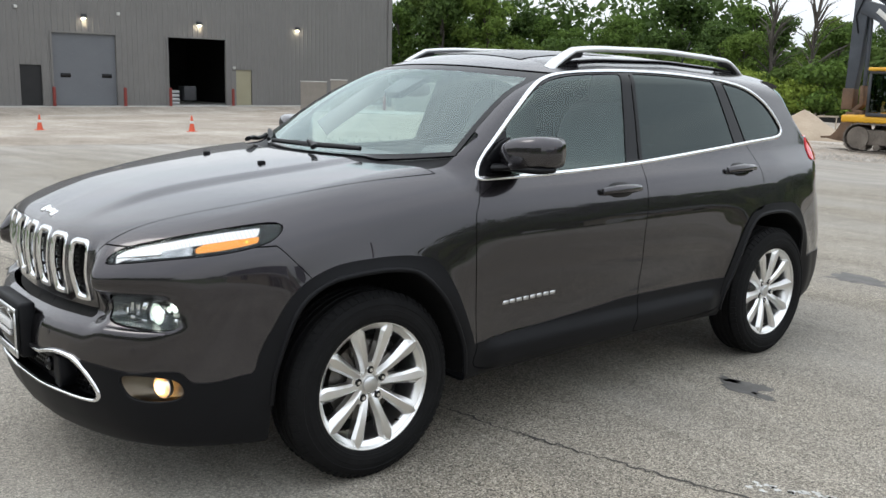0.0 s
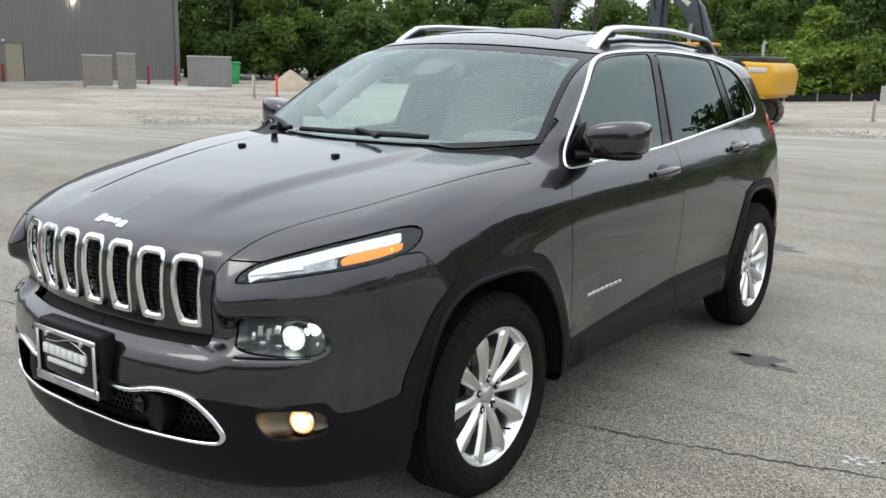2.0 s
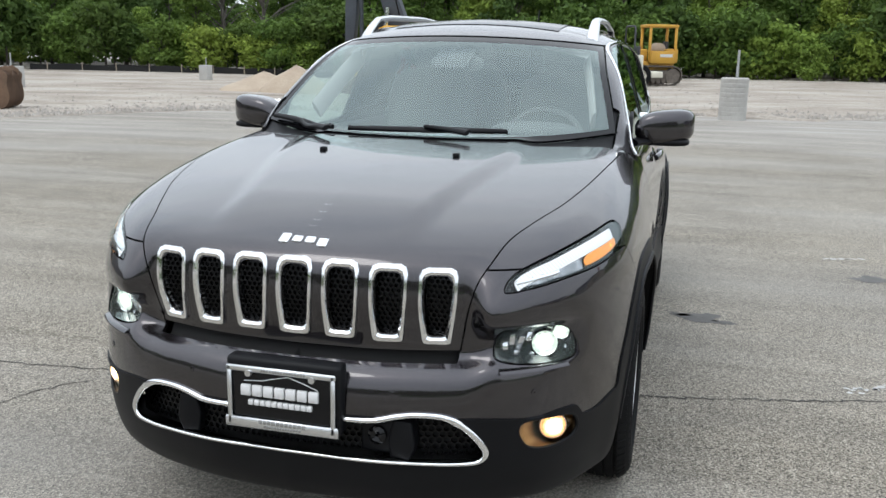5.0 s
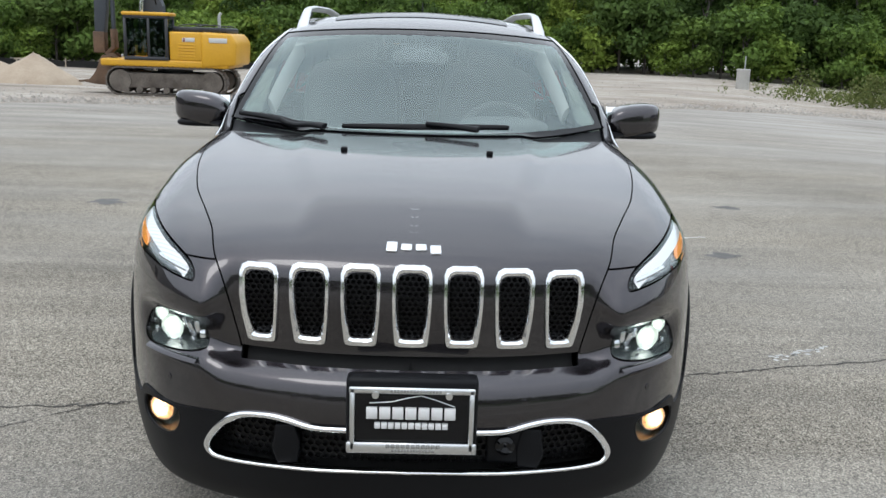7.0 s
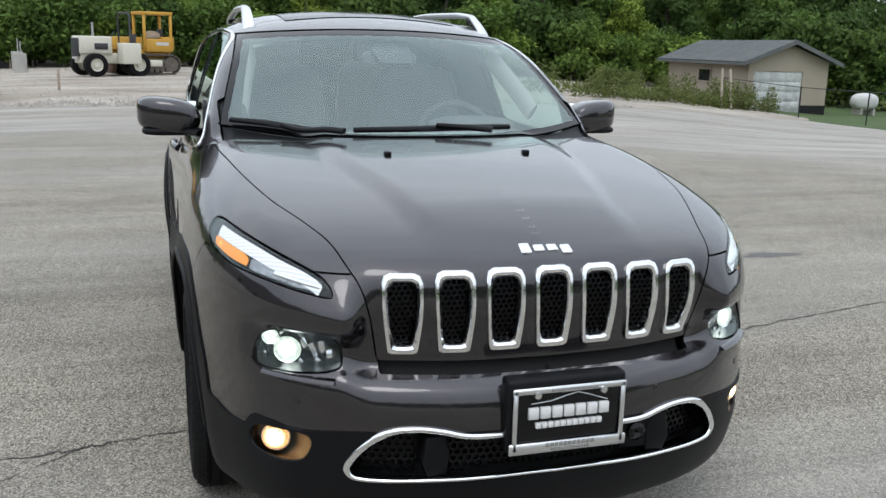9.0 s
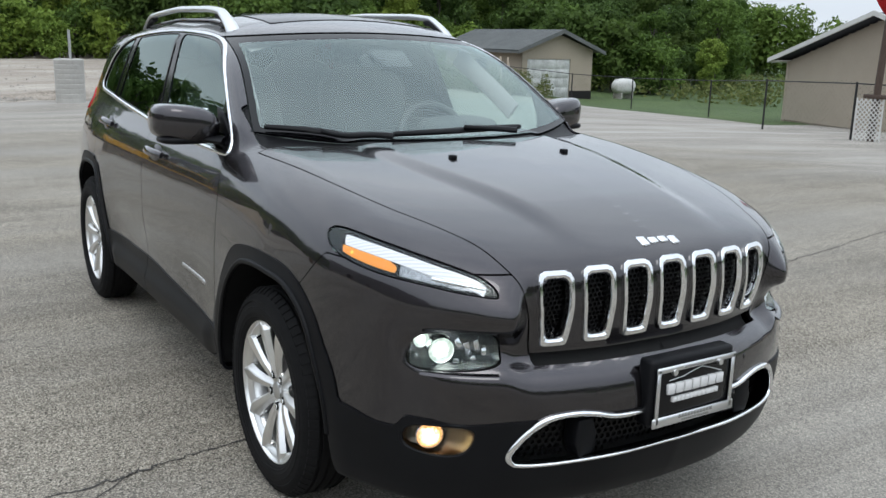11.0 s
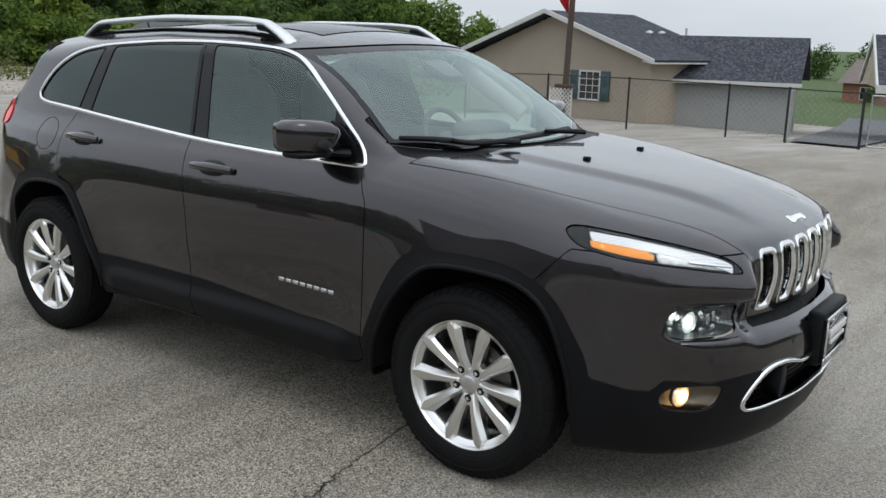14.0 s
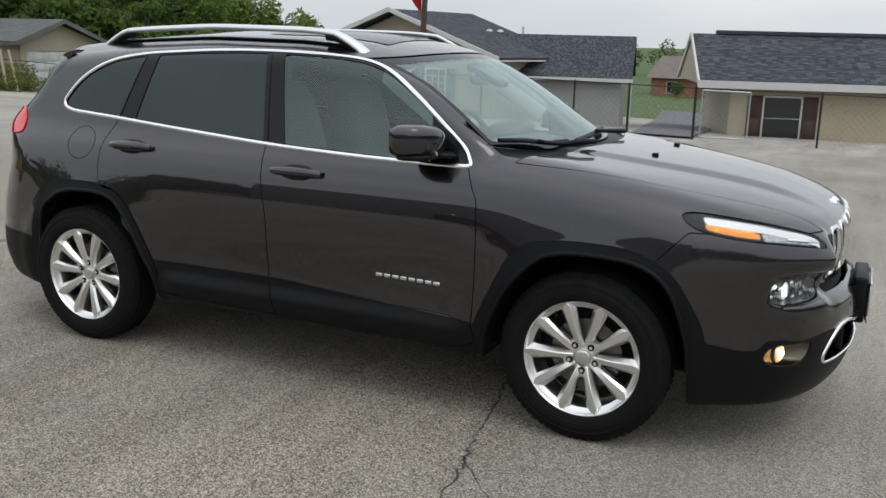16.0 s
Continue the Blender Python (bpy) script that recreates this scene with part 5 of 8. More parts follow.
def handle(parent, sign, y0, y1, z):
    n = 14
    ys = np.linspace(y0, y1, n)
    p = on_side(ys, np.full(n, z) + 0.012 * (ys - y0) / (y1 - y0) * 0, sign)
    lift = 0.034 * np.sin(np.linspace(0.12, math.pi - 0.12, n)) ** 0.5
    nr = unit_normals(p)
    w = [0.030 + 0.008 * math.sin(math.pi * i / (n - 1)) for i in range(n)]
    grip = part("door_handle", tube_bm(p + nr * lift[:, None], nr, w, 0.020, False, 12), PAINT, parent, "dark grey glossy pull handle")
    yc = (y0 + y1) / 2
    cup = np.array([(yc + 0.092 * math.copysign(abs(math.cos(a)) ** 0.8, math.cos(a)), z + (0.038 if math.sin(a) > 0 else 0.033) * math.sin(a)) for a in np.linspace(0, 2 * math.pi, 40, endpoint=False)])
    q = on_side(cup[:, 0], cup[:, 1], sign)
    c = on_side((y0 + y1) / 2, z, sign)[0]
    # a flat black oval on the skin paints the finger pocket's shade
    bm = bmesh.new()
    ring = [bm.verts.new(a - b * 0.001) for a, b in zip(q, unit_normals(q))]
    mid = [bm.verts.new(a * 0.88 + c * 0.12 + b * 0.003) for a, b in zip(q, unit_normals(q))]
    hub = bm.verts.new(c + unit_normals(c[None])[0] * 0.004)
    for i in range(40):
        j = (i + 1) % 40
        bm.faces.new((ring[i], ring[j], mid[j], mid[i]))
        bm.faces.new((mid[i], mid[j], hub))
    bmesh.ops.recalc_face_normals(bm, faces=bm.faces[:])
    part("handle_cup_shade", shaded(bm, 80), GLOSS_BLACK, grip, "flat dark oval painting the shade of the finger cup")


for sign, f, r in ((1, doors_f[0], doors_r[0]), (-1, doors_f[1], doors_r[1])):
    handle(f, sign, 1.252, 1.516, 0.996)
    handle(r, sign, 2.245, 2.506, 1.042)
    # badge on the front door, as eight plain bars
    for i in range(8):
        y = 0.645 + 0.0405 * i
        q = on_side(np.array([y, y + 0.031]), np.array([0.581, 0.584]), sign)
        x = q[:, 0].mean()
        bm = box_bm((x - 0.003, y, 0.573 + 0.0005 * i), (x + 0.004, y + 0.031, 0.589 + 0.0005 * i), 0.002, 1) if sign > 0 else box_bm((x - 0.004, y, 0.573 + 0.0005 * i), (x + 0.003, y + 0.031, 0.589 + 0.0005 * i), 0.002, 1)
        part("door_badge", bm, SATIN, f, "plain silver badge bar")
    # roof rail: a silver bow on black feet
    ys = np.linspace(1.20, 2.84, 40)
    t = (ys - ys[0]) / (ys[-1] - ys[0])
    up = 0.070 * np.minimum(1, np.minimum(t / 0.10, (1 - t) / 0.09)) ** 0.8
    roof_pts = on_top(np.full(40, 0.555) - 0.055 * t, ys)
    bow = np.stack([roof_pts[:, 0] * sign, ys, roof_pts[:, 2] + up - 0.012], 1)
    wide = [0.040 + 0.022 * max(0, 1 - tt / 0.12) + 0.018 * max(0, 1 - (1 - tt) / 0.10) for tt in t]
    rail = part("roof_rail", tube_bm(bow, [(sign * 0.35, 0, 1)] * 40, wide, 0.028, False, 12), SATIN, car, "satin silver roof rail")
    low = on_top(np.full(30, 0.545) - 0.050 * np.linspace(0.06, 0.95, 30), np.linspace(1.28, 2.76, 30))
    part("rail_base", tube_bm(np.stack([low[:, 0] * sign, low[:, 1], low[:, 2] + 0.004], 1), [(0, 0, 1)] * 30, 0.034, 0.014, False, 8), PAINT, rail, "dark grey rail channel")
    for y0, y1 in ((1.26, 1.42), (2.62, 2.78)):
        seg = np.linspace(y0, y1, 8)
        b = np.stack([np.interp(seg, ys, bow[:, 0]), seg, np.interp(seg, ys, bow[:, 2]) - 0.018], 1)
        part("rail_foot", tube_bm(b, [(0, 0, 1)] * 8, 0.034, 0.04, False, 8), BLACK_PLASTIC, rail, "black rail foot")

# bonnet badge: four plain bars
for i, (w, h) in enumerate(((0.030, 0.040), (0.030, 0.026), (0.030, 0.026), (0.030, 0.034))):
    x = -0.072 + 0.0385 * i
    z = 0.960 if i < 3 else 0.956
    q = on_front(np.array([x + 0.015]), np.array([z]))[0]
    n = Vector(unit_normals(q[None])[0])
    bm = box_bm((-w / 2, -h / 2, -0.004), (w / 2, h / 2, 0.006), 0.004, 2)
    o = part("bonnet_badge", bm, CHROME, bonnet, "plain chrome badge bar")
    o.matrix_basis = Matrix.Translation(q) @ n.to_track_quat("Z", "Y").to_matrix().to_4x4()

# washer nozzles and wipers
for x in (0.246, -0.246):
    q = on_top(x, -0.093)[0]
    part("washer_nozzle", box_bm((x - 0.011, -0.108, q[2] - 0.004), (x + 0.011, -0.080, q[2] + 0.011), 0.004), BLACK_PLASTIC, bonnet, "black washer nozzle")


def wiper(pts, arm):
    xs, ys = np.array(pts).T
    c = curve_through(np.stack([xs, ys], 1), 16)
    p = on_top(c[:, 0], c[:, 1]) + np.array([0, -0.004, 0.016])
    blade = part("wiper", tube_bm(p, [(0, -0.5, 0.85)] * 16, [0.020 + 0.012 * math.sin(math.pi * i / 15) for i in range(16)], 0.018, False, 8), BLACK_PLASTIC, car, "black windscreen wiper")
    xs, ys = np.array(arm).T
    c = curve_through(np.stack([xs, ys], 1), 12)
    p = on_top(c[:, 0], c[:, 1]) + np.array([0, -0.008, 0.030])
    part("wiper_arm", tube_bm(p, [(0, -0.5, 0.85)] * 12, [0.034 - 0.016 * i / 11 for i in range(12)], 0.020, False, 8), BLACK_PLASTIC, blade)


wiper([(-0.705, 0.478), (-0.52, 0.378), (-0.36, 0.28)], [(-0.34, 0.165), (-0.45, 0.27), (-0.53, 0.365)])
wiper([(-0.285, 0.262), (0.05, 0.272), (0.345, 0.318)], [(0.22, 0.175), (0.15, 0.215), (0.03, 0.265)])

# sunroof pane, antenna, fuel flap
bm = bmesh.new()
xs, ys = np.linspace(-0.40, 0.40, 13), np.linspace(1.17, 1.86, 11)
grid = [[bm.verts.new(on_top(abs(x), y)[0] * (1 if x >= 0 else -1, 1, 1) + np.array([0, 0, 0.003])) for y in ys] for x in xs]
for i in range(12):
    for j in range(10):
        bm.faces.new((grid[i][j], grid[i + 1][j], grid[i + 1][j + 1], grid[i][j + 1]))
bmesh.ops.recalc_face_normals(bm, faces=bm.faces[:])
part("sunroof", shaded(bm, 60), GLOSS_BLACK, car, "black glass sunroof")
q = on_top(0.0, 2.95)[0]
part("antenna", cyl_bm(q, q + np.array([0, 0.10, 0.17]), 0.006, 0.003, 10), BLACK_PLASTIC, car, "short black whip antenna")
flap = closed([(2.725 + 0.092 * math.cos(a), 1.040 + 0.080 * math.sin(a)) for a in np.linspace(0, 2 * math.pi, 16, endpoint=False)], 48)
part("fuel_flap", tube_bm(on_side(flap[:, 0], flap[:, 1], -1), unit_normals(on_side(flap[:, 0], flap[:, 1], -1)), 0.004, 0.003, True, 6), DARK, car, "round fuel flap outline")

# plate holder with a plain plate in a silver frame
holder = part("plate_holder", box_bm((-0.160, -1.012, 0.462), (0.175, -0.955, 0.662), 0.012), BLACK_PLASTIC, car, "black plate bracket on the bumper")
part("plate", box_bm((-0.148, -1.020, 0.475), (0.163, -1.014, 0.640), 0.006), GLOSS_BLACK, holder, "black plate with plain bars")
WHITE_PAINT = material("white_paint", (0.68, 0.68, 0.68), 0.4)
GREY_PRINT = material("grey_print", (0.25, 0.25, 0.24), 0.5)
frame_pts = [(-0.143, -1.024, 0.635), (0.158, -1.024, 0.635), (0.158, -1.024, 0.480), (-0.143, -1.024, 0.480)]
for (a, b, w) in ((0, 1, 0.017), (1, 2, 0.013), (2, 3, 0.030), (3, 0, 0.013)):
    pa, pb = Vector(frame_pts[a]), Vector(frame_pts[b])
    lo = Vector((min(pa.x, pb.x) - w / 2, -1.028, min(pa.z, pb.z) - w / 2))
    hi = Vector((max(pa.x, pb.x) + w / 2, -1.020, max(pa.z, pb.z) + w / 2))
    part("plate_frame", box_bm(lo, hi, 0.003, 1), SATIN, holder, "silver plate frame")
for x0, x1, z0, z1, mt in ((-0.115, 0.115, 0.560, 0.590, WHITE_PAINT), (-0.094, 0.094, 0.534, 0.549, WHITE_PAINT), (-0.055, 0.075, 0.6315, 0.6385, GREY_PRINT), (-0.065, 0.075, 0.481, 0.492, GREY_PRINT), (-0.05, 0.06, 0.471, 0.478, GREY_PRINT)):
    n = max(3, round((x1 - x0) / ((z1 - z0) * 1.15)))
    step = (x1 - x0) / n
    for i in range(n):
        part("plate_bar", box_bm((0.0075 + x0 + i * step, -1.0295, z0), (0.0075 + x0 + (i + 0.84) * step, -1.0185, z1), 0.001, 1), mt, holder)
ridge = [Vector((x, -1.0215, z)) for x, z in ((-0.10, 0.600), (-0.045, 0.604), (0.0, 0.616), (0.03, 0.622), (0.07, 0.610), (0.115, 0.594))]
part("plate_line", tube_bm(ridge, [(0, -1, 0)] * 6, 0.003, 0.003, False, 6), SATIN, holder)
for x in (-0.085, 0.10):
    part("plate_screw", cyl_bm((x, -1.031, 0.624), (x, -1.02, 0.624), 0.009, segs=12), SATIN, holder)

# ---- cabin ----
TRIM_DARK = varied("cabin_trim", (0.075, 0.078, 0.079), (0.115, 0.118, 0.118), 8, 0.7, bumps=0.1, distance=0.002)
LEATHER = varied("cabin_leather", (0.085, 0.085, 0.083), (0.13, 0.128, 0.125), 12, 0.55, bumps=0.1, distance=0.002)
LINER = varied("cabin_liner", (0.42, 0.41, 0.39), (0.5, 0.49, 0.47), 6, 0.9)
bm = bmesh.new()
prof = [(0.56, 1.105), (0.68, 1.125), (0.80, 1.115), (0.92, 1.06), (0.95, 0.98), (0.90, 0.80)]
rows = [[bm.verts.new((x, y + 0.06 * (x / 0.7) ** 2, z - 0.03 * (x / 0.7) ** 4)) for y, z in prof] for x in np.linspace(-0.68, 0.68, 21)]
for a, b in zip(rows, rows[1:]):
    for j in range(len(prof) - 1):
        bm.faces.new((a[j], b[j], b[j + 1], a[j + 1]))
bmesh.ops.recalc_face_normals(bm, faces=bm.faces[:])
dash = part("dashboard", shaded(bm, 60), TRIM_DARK, car, "dark dashboard")
part("instrument_hood", rounded_bm((0.20, 0.10, 0.05), 2.6), TRIM_DARK, dash).matrix_basis = pose(0.37, 0.82, 1.13)
wheel_ring = [Vector((0.37 + 0.185 * math.cos(a), 1.02 + 0.07 * math.sin(a), 1.05 + 0.165 * math.sin(a))) for a in np.linspace(0, 2 * math.pi, 40, endpoint=False)]
steer = part("steering_wheel", tube_bm(wheel_ring, [(0, 0.9, -0.4)] * 40, 0.032, 0.032, True, 10), LEATHER, car, "dark steering wheel")
part("steering_hub", rounded_bm((0.075, 0.03, 0.06), 2.6), TRIM_DARK, steer).matrix_basis = pose(0.37, 1.02, 1.05, -20)
for dx in (-1, 1):
    part("steering_spoke", box_bm((0.37 + dx * 0.115 - 0.06, 1.005, 1.035), (0.37 + dx * 0.115 + 0.06, 1.03, 1.065), 0.008), TRIM_DARK, steer)


def seat(x, y, wide=0.26):
    base = part("seat", rounded_bm((wide, 0.26, 0.10), 4.0), LEATHER, car, "dark leather seat")
    base.matrix_basis = pose(x, y, 0.72)
    part("seat_back", rounded_bm((wide - 0.01, 0.085, 0.33), 4.0), LEATHER, base, "dark leather backrest").matrix_basis = pose(0, 0.30, 0.33, -16)
    part("headrest", rounded_bm((0.135, 0.055, 0.09), 3.2), LEATHER, base, "dark headrest").matrix_basis = pose(0, 0.42, 0.72, -12)


seat(0.37, 1.45)
seat(-0.37, 1.45)
seat(0.37, 2.30)
seat(-0.37, 2.30)
part("rear_bench", rounded_bm((0.62, 0.24, 0.10), 5.0), LEATHER, car, "dark rear bench").matrix_basis = pose(0, 2.28, 0.70)
part("cabin_floor", box_bm((-0.76, 0.70, 0.40), (0.76, 3.15, 0.50), 0.02), TRIM_DARK, car, "dark cabin floor")
part("centre_console", box_bm((-0.13, 0.85, 0.5), (0.13, 1.75, 0.82), 0.04, 3), TRIM_DARK, car, "dark centre console")
bm = bmesh.new()
xs, ys = np.linspace(-0.56, 0.56, 13), np.linspace(0.98, 3.0, 14)
grid = [[bm.verts.new(on_top(abs(x), y)[0] * (1 if x >= 0 else -1, 1, 1) - np.array([0, 0, 0.035])) for y in ys] for x in xs]
for i in range(12):
    for j in range(13):
        bm.faces.new((grid[i][j], grid[i + 1][j], grid[i + 1][j + 1], grid[i][j + 1]))
part("headliner", shaded(bm, 60), LINER, car, "pale grey headliner")
part("rear_view_mirror", rounded_bm((0.12, 0.018, 0.035), 3.0), TRIM_DARK, car, "dark rear view mirror").matrix_basis = pose(0, 0.86, 1.42)
for sign in (1, -1):
    pil = np.array([(0.625, 0.74, 1.20), (0.605, 0.84, 1.27), (0.575, 0.98, 1.36), (0.545, 1.11, 1.44)]) * (sign, 1, 1)
    part("pillar_trim", tube_bm(pil, [(-sign, 0, 0.3)] * 4, 0.09, 0.02, False, 8), LINER, car, "pale pillar trim")
    part("door_card", box_bm((sign * 0.80 - 0.02, 0.66, 0.5), (sign * 0.80 + 0.02, 2.5, 1.075), 0.012), TRIM_DARK, car, "dark inner door trim")

# ---- ground: an asphalt lot that falls gently away from the parked car, gravel yard and grass beyond ----
SLOPE = spline([-180, -150, -60, 0, 25, 45, 58, 75, 97, 108, 119, 135, 160, 180], [0.03, 0.03, 0.055, 0.060, 0.047, 0.043, 0.022, 0.004, 0.010, 0.020, 0.015, 0.016, 0.022, 0.03])


def ground_z(x, y):
    x, y = np.asarray(x, float), np.asarray(y, float)
    r, a = np.hypot(x, y - 1.3), np.degrees(np.arctan2(y - 1.3, x))
    far = np.maximum(r - 7, 0)
    far = np.where(far > 28, 28 + 12 * np.tanh((far - 28) / 12), far)
    return -SLOPE(a) * far * smooth(0, 6, far)


def polar(name, a0, a1, na, rings, mat, lift, inner=None):
    """A sheet over a range of bearings (degrees from +x) and distances from the car."""
    vs, fs = [], []
    full = a1 - a0 >= 360
    angles = np.linspace(a0, a1, na, endpoint=not full)
    for r in rings:
        for a in angles:
            rr = inner(a) + r if inner else r
            x, y = rr * math.cos(radians(a)), 1.3 + rr * math.sin(radians(a))
            up = lift * min(1.0, 0.14 + r / 3.0) if inner else lift
            vs.append((x, y, float(ground_z(x, y)) + up))
    n = len(angles)
    for j in range(len(rings) - 1):
        for i in range(n if full else n - 1):
            k = (i + 1) % n
            fs.append((j * n + i, (j + 1) * n + i, (j + 1) * n + k, j * n + k))
    if full:
        vs.append((0, 1.3, lift))
        fs += [(len(vs) - 1, i, (i + 1) % n) for i in range(n)]
    return new(name, mesh_of(name, vs, fs, mat))


RINGS = [1, 2, 3.5, 5, 7, 8, 9, 10, 11, 12, 13, 14.5, 16, 18, 20, 22, 24, 26, 28, 30, 32, 35, 38, 41, 44, 48, 52, 60, 75, 100, 160, 400, 2500]
ground = tagged(polar("ground", 0, 360, 180, RINGS, ASPHALT, 0.0), "worn pale grey asphalt lot with cracks and stains", "ground", kind="structure")
YARD_EDGE = spline([40, 52, 60, 70, 80, 92, 105, 125, 140, 165, 185, 200], [45, 33, 26, 21.5, 18.6, 18.3, 19.2, 18.6, 17.2, 18.8, 21.5, 26])
rough_edge = lambda a: float(YARD_EDGE(a)) + 0.5 * noise.noise((a * 0.35, 0, 0)) + 0.22 * noise.noise((a * 1.7, 3, 0))
yard = tagged(polar("gravel_yard", 44, 198, 380, [0, 0.4, 1, 2, 3, 4, 5, 6.5, 8, 10, 12, 14, 16, 18, 21, 24, 27, 30, 35, 40, 50], GRAVEL, 0.035, rough_edge), "pale crushed gravel yard", "ground", kind="structure")
lawn = tagged(polar("lawn", -80, 52, 160, [0, 1, 2, 4, 7, 10, 14, 20, 30, 60, 120, 400, 2200], GRASS, 0.04, lambda a: 42.0 if a < 24 else (42 - (a - 24) * 1.5 if a < 34 else 27 + (a - 34) * 0.8)), "mown green lawn", "grass", kind="structure")


def put(x, y, turn=0.0, lift=0.0):
    return pose(x, y, float(ground_z(x, y)) + lift, 0, 0, turn)


# cracks, stains and paint flecks of the lot
def strip_bm(points, widths, z):
    bm = bmesh.new()
    rows = []
    pts = [Vector((*p, 0)) for p in points]
    for i, p in enumerate(pts):
        t = (pts[min(i + 1, len(pts) - 1)] - pts[max(i - 1, 0)]).normalized()
        s = Vector((-t.y, t.x, 0)) * widths[i] / 2
        rows.append([bm.verts.new((q.x, q.y, float(ground_z(q.x, q.y)) + z)) for q in (p - s, p + s)])
    for a, b in zip(rows, rows[1:]):
        bm.faces.new((a[0], b[0], b[1], a[1]))
    bmesh.ops.recalc_face_normals(bm, faces=bm.faces[:])
    return bm


rng = random.Random(5)


def crack(points, n, wide):
    c = curve_through(points, n)
    c = [(x + rng.uniform(-0.014, 0.014), y + rng.uniform(-0.014, 0.014)) for x, y in c]
    part("crack", strip_bm(c, [wide * rng.uniform(0.35, 1.25) for _ in c], 0.0025), CRACK, ground, "thin dark crack")


crack([(-6.5, -0.35), (-3.2, 0.12), (-1.55, 0.30), (-1.1, 0.38), (-0.8, 0.42), (-0.2, 0.55), (0.45, 0.68), (0.9, 0.74), (1.4, 0.86), (2.0, 1.02), (3.3, 1.32), (5.5, 1.75), (9, 2.6)], 260, 0.012)
crack([(-1.25, 0.36), (-1.6, 0.05), (-1.75, -0.3), (-2.2, -0.7)], 40, 0.006)


def blot(x, y, rx, ry, mat, name, label, seed):
    bm = bmesh.new()
    n = 56
    c = bm.verts.new((x, y, float(ground_z(x, y)) + 0.002))
    ring = []
    for i in range(n):
        a = 2 * math.pi * i / n
        k = 0.85 + 0.75 * noise.noise((1.3 * math.cos(a) + 7 * seed, 1.3 * math.sin(a), 0)) + 0.30 * noise.noise((4.5 * math.cos(a), 4.5 * math.sin(a) + 3 * seed, 0))
        px, py = x + rx * max(k, 0.25) * math.cos(a), y + ry * max(k, 0.25) * math.sin(a)
        ring.append(bm.verts.new((px, py, float(ground_z(px, py)) + 0.002)))
    for i in range(n):
        bm.faces.new((c, ring[i], ring[(i + 1) % n]))
    part(name, bm, mat, ground, label)


for i, (x, y, rx, ry) in enumerate(((1.17, 2.07, 0.15, 0.09), (1.30, 2.02, 0.06, 0.05), (1.05, 2.12, 0.07, 0.04), (0.25, 5.1, 0.30, 0.20), (2.3, 3.4, 0.14, 0.10), (3.0, 5.5, 0.16, 0.10), (-2.8, 4.9, 0.18, 0.12), (3.4, 2.6, 0.22, 0.10))):
    blot(x, y, rx, ry, STAIN, "oil_stain", "dark oil stain", i)
for i in range(26):
    t = i / 25
    blot(1.80 + 0.34 * t + rng.uniform(-0.03, 0.03), 1.10 + 0.18 * t + rng.uniform(-0.03, 0.03), 0.016, 0.012, WORN_PAINT, "paint_fleck", "worn white paint fleck", 50 + i)
for i in range(14):
    t = i / 13
    blot(2.05 + 0.28 * t + rng.uniform(-0.03, 0.03), 3.95 + 0.1 * t + rng.uniform(-0.02, 0.02), 0.02, 0.012, WORN_PAINT, "paint_fleck", "worn white paint fleck", 90 + i)

# ---- trees and scrub ----
def leaves_bm(clumps, count, size, seed, squash=0.8):
    """Leaf blades scattered through overlapping clumps (centre, radius)."""
    r = np.random.RandomState(seed)
    vs, fs = [], []
    weights = np.array([c[3] ** 2 for c in clumps])
    pick = r.choice(len(clumps), count, p=weights / weights.sum())
    for k in pick:
        x, y, z, rad = clumps[k]
        d = r.normal(size=3)
        d /= np.linalg.norm(d)
        d[2] = abs(d[2]) if r.rand() < 0.35 else d[2]
        c = np.array([x, y, z]) + d * rad * (0.55 + 0.5 * r.rand()) * (1, 1, squash)
        nrm = d + r.normal(size=3) * 0.7 + (0, 0, 0.4)
        nrm /= np.linalg.norm(nrm)
        u = np.cross(nrm, r.normal(size=3))
        u /= np.linalg.norm(u)
        w = np.cross(nrm, u)
        s = size * r.uniform(0.6, 1.4)
        i = len(vs)
        vs += [c - u * s, c + w * s * 0.5, c + u * s, c - w * s * 0.5]
        fs.append((i, i + 1, i + 2, i + 3))
    return vs, fs


def limb_bm(points, r0, r1):
    bm = bmesh.new()
    rings = []
    n = len(points)
    for i, p in enumerate(points):
        t = (Vector(points[min(i + 1, n - 1)]) - Vector(points[max(i - 1, 0)])).normalized()
        s = t.orthogonal().normalized()
        q = t.cross(s)
        rad = r0 + (r1 - r0) * i / (n - 1)
        rings.append([bm.verts.new(Vector(p) + (s * math.cos(k * math.pi / 3) + q * math.sin(k * math.pi / 3)) * rad) for k in range(6)])
    for a, b in zip(rings, rings[1:]):
        for k in range(6):
            bm.faces.new((a[k], a[(k + 1) % 6], b[(k + 1) % 6], b[k]))
    bm.faces.new(rings[-1])
    return bm


